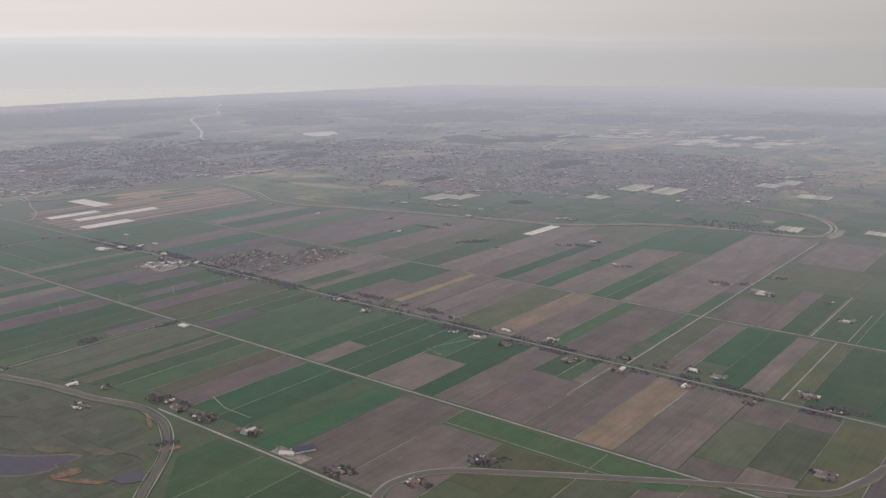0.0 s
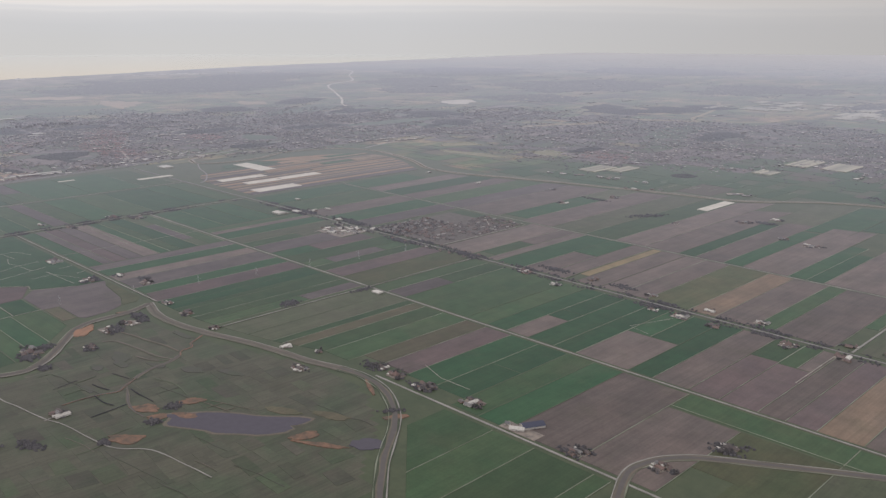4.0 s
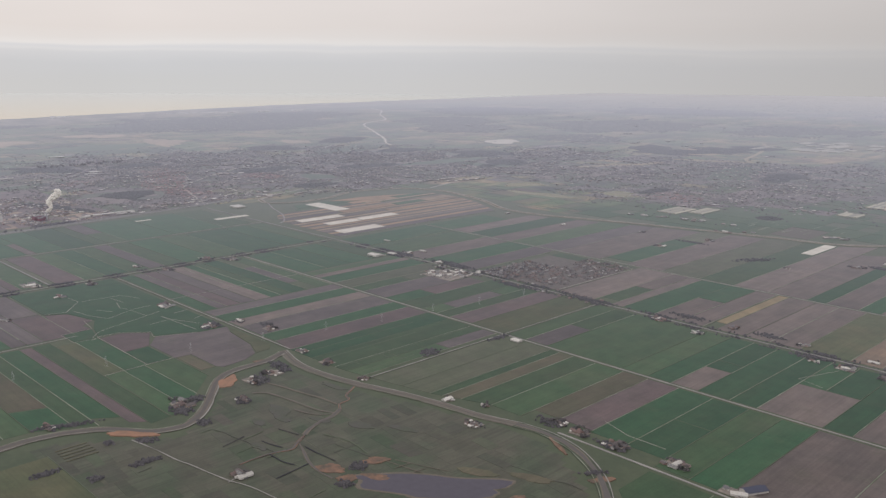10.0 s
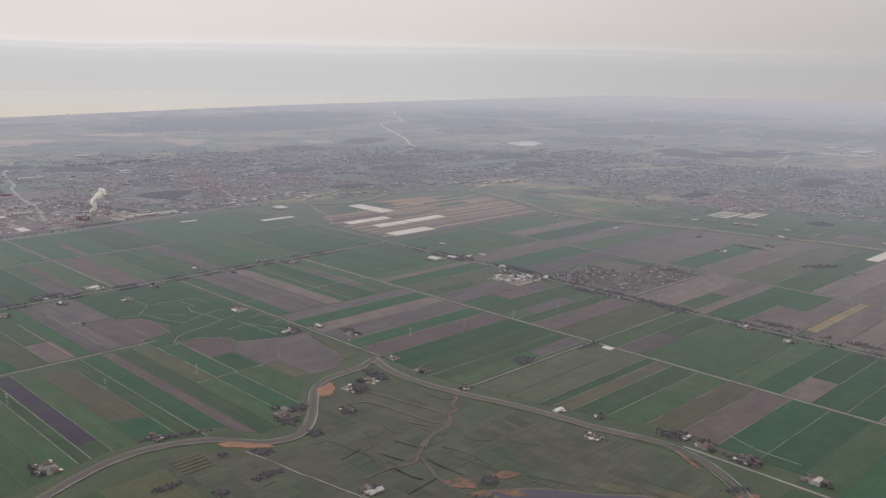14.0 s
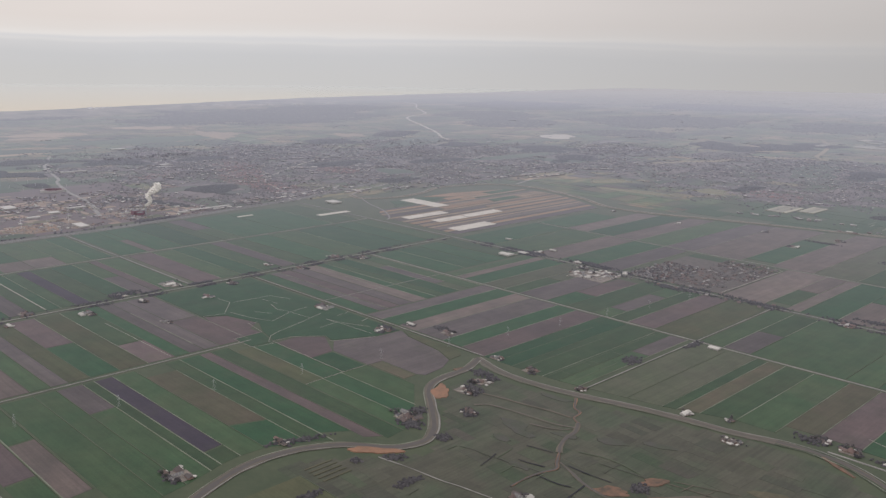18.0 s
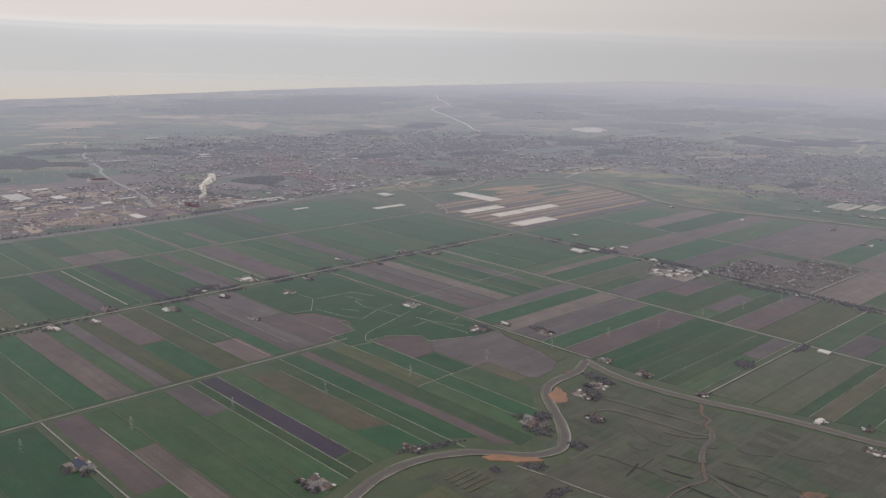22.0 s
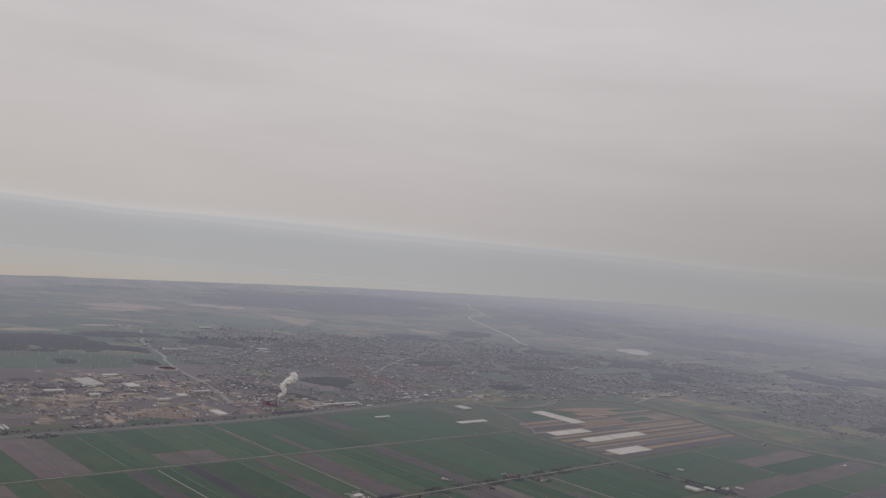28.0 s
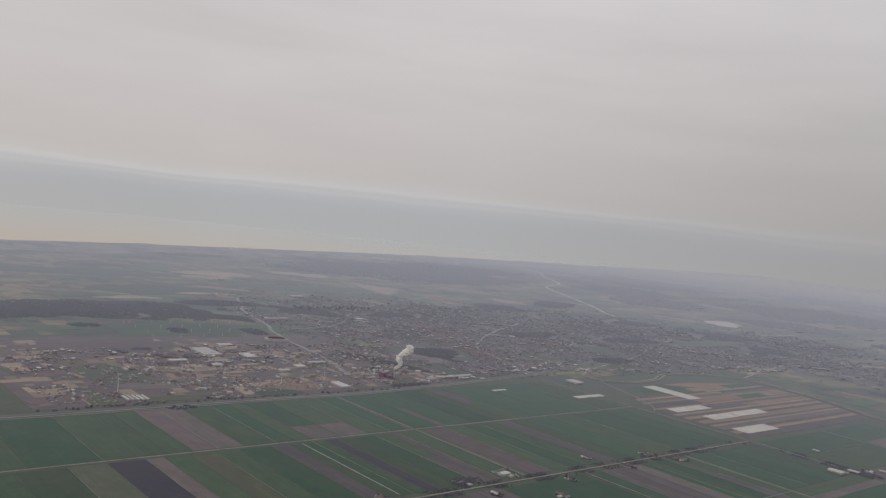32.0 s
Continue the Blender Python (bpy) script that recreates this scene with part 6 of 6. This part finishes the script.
plant = tagged(new("power_plant"), "red-clad waste power plant with a tall grey chimney", "power plant")
for x0, x1, y0, y1, z in ((-7, 0, -6, 1, 4.2), (0, 6, -4, 2, 2.8), (-4, 0, 1, 8, 3.2), (-9, -7, -4, 3, 2)):
    part("wall", box_bm(x0, x1, y0, y1, 0, z), M_RED, plant)
    part("roof", box_bm(x0 - 0.1, x1 + 0.1, y0 - 0.1, y1 + 0.1, z, z + 0.2), M_SLATE, plant)
bm = bmesh.new()
bmesh.ops.create_cone(bm, segments=12, radius1=0.9, radius2=0.6, depth=9, matrix=Matrix.Translation((2, 6, 4.5)))
part("chimney", bm, M_STEEL, plant)
plant.location = (-1085, 260, 0.16)
# steam drawn out by the wind from the chimney's mouth
s = Soup()
for i in range(900):
    t = (i / 900) ** 0.85
    r = 1.3 + 1.9 * t + 0.8 * math.sin(t * 19) * t
    x = -1083 + 5.5 * t + 1.5 * math.sin(t * 9) + r * rnd.uniform(-0.9, 0.9)
    y = 266 + 10.5 * t + 2.2 * math.sin(t * 9) + r * rnd.uniform(-0.9, 0.9)
    z = 8.0 + 22 * t + r * rnd.uniform(-0.7, 0.7)
    s.clump(x, y, z, r * rnd.uniform(0.28, 0.55), r * rnd.uniform(0.5, 0.9), rnd)
steam = s.done("steam_plume", M_SMOKE, None, "white billowing steam plume drifting from the chimney", "steam plume")

stadium = tagged(new("stadium"), "oval football stadium with a pale ring roof", "stadium")
for nm, r0, r1, z0, z1, mat in (("stand", 9.5, 6.0, 3.0, 0.6, M_RED), ("roof", 10.5, 7.5, 2.4, 2.9, M_WHITEROOF), ("facade", 10.4, 10.4, 0.0, 2.3, M_WHITEWALL)):
    bm = bmesh.new()
    A = [bm.verts.new((1.35 * r0 * math.cos(k / 24 * 6.283), r0 * math.sin(k / 24 * 6.283), z0)) for k in range(24)]
    B = [bm.verts.new((1.35 * r1 * math.cos(k / 24 * 6.283), r1 * math.sin(k / 24 * 6.283), z1)) for k in range(24)]
    for k in range(24):
        bm.faces.new((A[k], A[(k + 1) % 24], B[(k + 1) % 24], B[k]))
    part(nm, bm, mat, stadium)
part("pitch", box_bm(-7, 7, -4.5, 4.5, 0, 0.3), FIELD["g"][0], stadium)
stadium.matrix_world = pose(-1286, 249, 0.1, 0, 0, 70)

# ---- wind turbines and pylons ----
turbine = tagged(new("wind_turbine"), "tall white wind turbine with three still blades", "wind turbine", "turbines by the estate")
bm = bmesh.new()
bmesh.ops.create_cone(bm, segments=10, radius1=0.5, radius2=0.28, depth=15, matrix=Matrix.Translation((0, 0, 7.5)))
part("tower", bm, M_TURBINE, turbine)
part("nacelle", box_bm(-0.5, 1.3, -0.4, 0.4, 14.8, 15.6), M_TURBINE, turbine)
hub = part("rotor_hub", box_bm(-0.1, 0.35, -0.35, 0.35, -0.35, 0.35), M_TURBINE, turbine)
hub.location = (-0.6, 0, 15.2)
for k in range(3):
    bm = bmesh.new()
    p = [bm.verts.new(q) for q in ((0.6 - 0.05, -0.3, 0), (0.6 - 0.05, 0.3, 0), (0.6, 0.06, 8), (0.6, -0.06, 8), (0.75, -0.3, 0), (0.75, 0.3, 0))]
    for f in ((0, 1, 2, 3), (4, 5, 2, 3), (0, 1, 5, 4), (1, 2, 5), (0, 3, 4)):
        bm.faces.new([p[i] for i in f])
    blade = part("blade", bm, M_TURBINE, hub)
    blade.matrix_local = Matrix.Translation((-0.6, 0, 0)) @ Matrix.Rotation(radians(120 * k + 20), 4, "X")
turbine.matrix_world = pose(-1081, -5, 0.1, 0, 0, -40) @ Matrix.Scale(0.7, 4)
for u, v in ((-1134, 70), (-1089, 144), (-1087, 188)):
    copy_thing(turbine, pose(u, v, 0.1, 0, 0, -40 + rnd.uniform(-8, 8)) @ Matrix.Scale(0.7, 4))

pylon = tagged(new("pylon"), "grey lattice electricity pylon standing in a field", "pylon", "pylons of the power line")
bm = bmesh.new()


def bar(bm, p, q, r):
    p, q = Vector(p), Vector(q)
    a = (q - p).orthogonal().normalized() * r
    b = (q - p).cross(a).normalized() * r
    A, B = [bm.verts.new(p + s) for s in (a, b, -a, -b)], [bm.verts.new(q + s) for s in (a, b, -a, -b)]
    for k in range(4):
        bm.faces.new((A[k], A[(k + 1) % 4], B[(k + 1) % 4], B[k]))


for x, y in ((-1, -1), (1, -1), (1, 1), (-1, 1)):
    bar(bm, (0.55 * x, 0.55 * y, 0), (0.12 * x, 0.12 * y, 6.2), 0.018)
part("tower", bm, M_STEEL, pylon)
bm = bmesh.new()
for z in range(5):
    w0, w1 = 0.55 - 0.07 * z, 0.55 - 0.07 * (z + 1)
    for x, y, p, q in ((-1, -1, 1, -1), (1, -1, 1, 1), (1, 1, -1, 1), (-1, 1, -1, -1)):
        bar(bm, (w0 * x, w0 * y, 1.2 * z), (w1 * p, w1 * q, 1.2 * z + 1.2), 0.008)
part("bracing", bm, M_STEEL, pylon)
for z, w in ((4.2, 1.5), (5.1, 1.1), (5.9, 0.7)):
    bm = bmesh.new()
    bar(bm, (-w, 0, z), (w, 0, z), 0.02)
    arm = part("crossarm", bm, M_STEEL, pylon)
    for x in (-w, w):
        bm = bmesh.new()
        bar(bm, (x, 0, z), (x, 0, z - 0.35), 0.02)
        part("insulator", bm, M_STEEL, arm)
PYLONS = [(-630, -19), (-620, 25), (-608, 69), (-597, 115), (-587, 162), (-576, 205), (-566, 246), (-556, 285), (-548, 325), (-540, 364), (-532, 404), (-638, -62)]
pylon.matrix_world = pose(*PYLONS[0], 0.2, 0, 0, 14)
for u, v in PYLONS[1:]:
    copy_thing(pylon, pose(u, v, 0.2, 0, 0, 14))
for name in list(PROTO) + HALLS:
    base = PROTO[name] if isinstance(name, str) else name
    for o in [*base.children_recursive, base]:
        bpy.data.objects.remove(o)

# ---- the far land: lakes, woods, fields and the pale winding river ----
far, polder, urban = Soup(), Soup(), Soup()


def built(u, v):
    """Ground that the near polder, the estate, the bulb fields or the sea already cover."""
    if u < coast(v) + 90:
        return True
    if -1322 < u < -1042 and -78 < v < 340 or -1062 < u < -788 and v < 440:
        return True
    return u > -1050 and v < (ring_front(u) if u < -60 else 700)


FORESTS = [(-2260, 1130, 300, 400, -12), (-2520, 640, 150, 150, 0), (-2420, 1560, 170, 240, 0), (-2480, 330, 110, 150, 0), (-1960, 1750, 200, 200, 10), (-1700, 1560, 130, 190, 15), (-1500, 2000, 260, 300, 0), (-2200, 2250, 260, 300, 0), (-1100, 2200, 220, 260, 0), (-650, 1950, 150, 200, 0), (-1350, 1560, 120, 120, 20), (-600, 2600, 300, 300, 0), (-1750, 2800, 300, 300, 0)]


def wooded(u, v):
    """Above 0 where the far woods stand."""
    d = max(1.0 - inside(u, v, *o) for o in FORESTS)
    return d + 0.45 * noise.noise((u * 0.006, v * 0.004, 31)) + 0.3 * noise.noise((u * 0.02, v * 0.012, 33)) - 0.05


u = -2600.0
while u < 320:
    du = rnd.uniform(30, 64)
    v = -900.0
    while v < 4600:
        dv = rnd.uniform(30, 60) * (1.0 if v < 1600 else 1.8)
        m, n = u + du / 2, v + dv / 2
        if not built(m, n):
            d = in_town(m, n)
            lot = urban if d > 0.24 else polder if n < 1050 and m > -720 else far
            cuts = rnd.choice((1, 2, 2, 3)) if lot is not urban else 2
            for k in range(cuts):
                if rnd.random() < 0.5:
                    lot.block(u + du * (k + 0.5) / cuts, n, du / cuts / 2 - 0.4, dv / 2 - 0.4, 0.08 + 0.06 * rnd.random(), 0.02 * rnd.uniform(-1, 1))
                else:
                    lot.block(m, v + dv * (k + 0.5) / cuts, du / 2 - 0.4, dv / cuts / 2 - 0.4, 0.08 + 0.06 * rnd.random(), 0.02 * rnd.uniform(-1, 1))
        v += dv
    u += du
far.done("distant_fields", M_FARLAND, None, "faint patchwork of distant green and brown fields", "fields")
polder.done("polder_fields", M_NEARFAR, None, "green fields beyond the ring dyke", "fields")
urban.done("town_ground", M_URBAN, None, "dark gardens and streets under the far town", "ground")
RIVER = smooth([(-2590, 2000), (-2465, 1940), (-2310, 1800), (-2190, 1710), (-2112, 1653), (-2070, 1600), (-2010, 1490), (-1940, 1425), (-1782, 1322), (-1612, 1210), (-1540, 1150), (-1475, 1108)], 10)


def river_gap(u, v):
    return min(math.hypot(p.x - u, p.y - v) for p in RIVER[::3])


far_woods = Soup()
u = -2600.0
while u < -200:  # dune forest and woods that thin out unevenly
    v = -600.0
    while v < 3200:
        thick = wooded(u, v)
        if thick > 0.06 and river_gap(u, v) > 30 and in_town(u, v) < 0.3 and not built(u, v) and (u < -1420 or v > 900):
            far_woods.mound(u + rnd.uniform(-4, 4), v + rnd.uniform(-4, 4), 0, rnd.uniform(7, 10) if thick > 0.16 else rnd.uniform(3, 6), rnd.uniform(0.5, 1.0), rnd)
        v += 12.0
    u += 11.0
for k, (cu, cv, a, b, turn) in enumerate(COPSES):
    grove = Soup()
    c, d = math.cos(radians(turn)), math.sin(radians(turn))
    for n in range(int(60 + a * b * 0.42)):
        r, t = 1.12 * math.sqrt(rnd.random()), rnd.uniform(0, 6.283)
        x, y = a * r * math.cos(t), b * r * math.sin(t)
        u, v = cu + c * x - d * y, cv + d * x + c * y
        if r + 0.9 * noise.noise((u * 0.02, v * 0.02, k)) < 0.9:
            grove.mound(u, v, 0.2, rnd.uniform(1.8, 3.6), rnd.uniform(0.5, 1.1) * (1.0 if r < 0.8 else 0.5), rnd)
    grove.done("wood", M_COPSE, None, "dark bare winter wood seen from afar", "woodland")
thicket(-300, 885, 60, 20, 0, 160, 2.0, 2.0)
for _ in range(800):
    u, v = rnd.uniform(-2300, 200), rnd.uniform(880, 3600)
    if in_town(u, v) > 0.3 or river_gap(u, v) < 50 or v < ring_front(min(u, 0)) + 30:
        continue
    thicket(u, v, 26, 3, rnd.choice((20, 110)) + rnd.uniform(-15, 15), 9, 1.0, 1.8)
# sports fields and their light masts behind the estate
for u0, u1, v0, v1 in ((-1405, -1366, 90, 170), (-1364, -1322, 90, 165), (-1405, -1356, 172, 235), (-1353, -1312, 168, 222), (-1396, -1350, 238, 290)):
    field([(u0, v0), (u1, v0), (u1, v1), (u0, v1)], "g")
mast = tagged(new("light_mast"), "slender pale floodlight mast by a sports field", "light mast", "masts of the sports fields")
part("pole", box_bm(-0.1, 0.1, -0.1, 0.1, 0, 3.4), M_TURBINE, mast)
part("lamp_head", box_bm(-0.2, 0.2, -0.5, 0.5, 3.4, 3.65), M_TURBINE, mast)
mast.location = (-1398, 114, 0.2)
for i in range(4):
    for j in range(7):
        copy_thing(mast, Matrix.Translation((-1402 + 30 * i + rnd.uniform(-3, 3), 118 + 26 * j + rnd.uniform(-4, 4), 0.2)))
for cu, cv, a, b, turn, s in LAKES:
    blob("reed_bed", cu, cv, a * 1.12, b * 1.12, turn, 0.22, M_BANK, "pale reed fringe round a lake in the suburbs", "reeds", s)
    blob("lake", cu, cv, a, b, turn, 0.26, M_PALEWATER, "pale flat lake among the suburbs", "lake", s)
blob("sand_pit", -1390, 1362, 40, 52, 20, 0.4, M_BRIGHTSAND, "pale sand pit among the far fields", "sand pit", 2.5)
DUNE_FIELDS = [(-2000, 505, 46, 60, 0, 5.0, "y"), (-1930, 460, 30, 40, 0, 5.2, "y"), (-2050, 735, 40, 60, 0, 5.5, "y"), (-1845, 795, 40, 40, -15, 5.7, "y"), (-1820, 775, 90, 22, -10, 1.1, "y"),
               (-1690, 350, 14, 40, 0, 4.0, "y"), (-1632, 208, 14, 36, 0, 4.5, "y"), (-1668, 1006, 40, 26, 0, 6.0, "y"), (-1588, 1290, 22, 52, 0, 6.5, "s")]
INLAND_FIELDS = [(-1455, 1292, 72, 11, 14, 7.0, "y"), (-980, 1150, 12, 56, -19, 7.5, "s"), (-945, 1235, 9, 44, -8, 9.5, "s"), (-892, 1370, 60, 12, 27, 9.0, "s"), (-1010, 832, 7, 40, 10, 3.9, "y"),
                 (-2300, 900, 30, 60, 0, 2.2, "k"), (-1255, 1345, 22, 56, 0, 2.9, "m"), (-940, 1010, 18, 30, 0, 3.4, "k"), (-1640, 540, 20, 70, 0, 3.6, "o")]
for cu, cv, a, b, turn, s, key in DUNE_FIELDS + INLAND_FIELDS:
    blob("dry_field", cu, cv, a, b, turn, 0.24 + 0.004 * s, FIELD[key][0], "dry straw-brown open field far off", "field", s, rough=1.5)
for cu, cv, a, b, turn, s in ((-1720, 300, 60, 120, 0, 1.0), (-1800, 620, 50, 130, 0, 2.0), (-1700, 620, 30, 90, 10, 3.0), (-1950, 250, 60, 150, 0, 4.0), (-1200, 990, 20, 98, -8, 5.0), (-1180, 700, 32, 22, 0, 6.0), (-560, 900, 60, 50, 0, 7.0), (-1480, 1000, 40, 120, 20, 8.0), (-780, 1240, 30, 110, 10, 9.0)):
    blob("grassland", cu, cv, a, b, turn, 0.20, FIELD["g"][0], "mid green grassland on the far plain", "field", s)
for _ in range(34):  # pale parcel edges on the grassland beyond the dyke
    u, v = rnd.uniform(-560, -420), rnd.uniform(775, 860)
    if v > dyke(u) + 34:
        if rnd.random() < 0.7:
            ditch(u, u, v, v + rnd.uniform(8, 26), M_PATH, 0.3)
        else:
            ditch(u, u + rnd.uniform(6, 14), v, v, M_PATH, 0.3)
hills = Soup()
for cu, cv, r, h in ((-2690, 900, 30, 6.5), (-2690, 936, 14, 6.5), (-2690, 1175, 30, 5.5), (-2680, 1225, 16, 5.0), (-2680, 1300, 36, 5.0), (-2660, 1380, 30, 4.5), (-2650, 1440, 30, 4.5), (-2640, 1567, 24, 5.0), (-2640, 1720, 24, 4.5)):
    for _ in range(7):
        hills.mound(cu + rnd.uniform(-12, 12), cv + rnd.uniform(-r, r), 0, rnd.uniform(0.35, 0.6) * r, h * rnd.uniform(0.7, 1.1), rnd)
hills.done("sand_hills", M_BRIGHTSAND, None, "bright bare sand hills on the crest of the dunes", "dunes")
bm = bmesh.new()
ribbon(bm, RIVER, 2.6, -2.6, 0.1, 0.9, 4.0)
tagged(part("river", bm, M_BRIGHTSAND), "pale sandy winding channel through the dark far land", "river", kind="structure")


def town_road(points, wide, material=M_TRACK):
    bm = bmesh.new()
    ribbon(bm, smooth(points, 6), wide, -wide, 0.14, 0.34, 0.5)
    tagged(part("road", bm, material), "pale main road through the town", "road", kind="structure")


town_road([(-1640, 380), (-1612, 366), (-1570, 352), (-1525, 328), (-1437, 306), (-1382, 293), (-1354, 280), (-1274, 262), (-1234, 257), (-1207, 254), (-1150, 240), (-1100, 225)], 2.2)
town_road([(-1056, 440), (-1068, 446), (-1106, 458), (-1159, 477), (-1210, 496), (-1260, 545), (-1330, 640), (-1400, 760)], 1.8, M_PALE)
town_road([(-1022, 506), (-1000, 495), (-980, 486), (-944, 473), (-910, 452), (-900, 440)], 0.9, M_ROAD)
town_road([(-1050, 512), (-1075, 560), (-1100, 640), (-1130, 720), (-1180, 820), (-1240, 960)], 1.6)
town_road([(-990, 1786), (-940, 1690), (-909, 1601), (-880, 1500), (-866, 1447), (-830, 1395)], 4.0, FIELD["s"][0])
town_road([(-1253, 1399), (-1256, 1340), (-1259, 1288), (-1230, 1230)], 3.0, M_PALE)
town_road([(-984, 745), (-1000, 800), (-1025, 900), (-1040, 1000), (-1000, 1100), (-950, 1200)], 1.8)
town_road([(-1357, 296), (-1390, 400), (-1500, 500), (-1600, 620), (-1700, 800)], 1.4)

for u, v, size in TREE_SPOTS[300:]:
    for _ in range(4):
        woods.mound(u + rnd.uniform(-0.8, 0.8), v + rnd.uniform(-0.8, 0.8), 0.1, size * rnd.uniform(0.5, 0.9), size * rnd.uniform(0.9, 2.0), rnd)
far_woods.done("distant_woods", M_FARWOOD, None, "dark distant dune forest and woods", "woodland")
town_trees.done("town_trees", M_GARDEN, None, "dark bare trees in the gardens and parks of the town", "trees")
woods.done("woodland", M_WOOD, None, "dark bare winter scrub and woodland", "woodland")
village_walls.done("village_walls", M_TOWNWALL, None, "brick house walls of the long villages", "houses")
village_roofs.done("village_roofs", M_VILLAGEROOF, None, "grey and brown tiled village roofs", "roofs")
town_walls.done("town_walls", M_TOWNWALL, None, "close-set brick house walls of the far town", "houses")
town_roofs.done("town_roofs", M_TOWN, None, "grey and brown pitched roofs of the far town", "roofs")
old_roofs.done("old_town_roofs", M_REDTOWN, None, "red tiled pitched roofs of the old town", "roofs")
hall_walls.done("hall_walls", M_TOWNWALL, None, "pale walls of far halls and flats", "halls")
hall_roofs.done("hall_roofs", M_HALL, None, "flat white and grey roofs of far halls", "roofs")
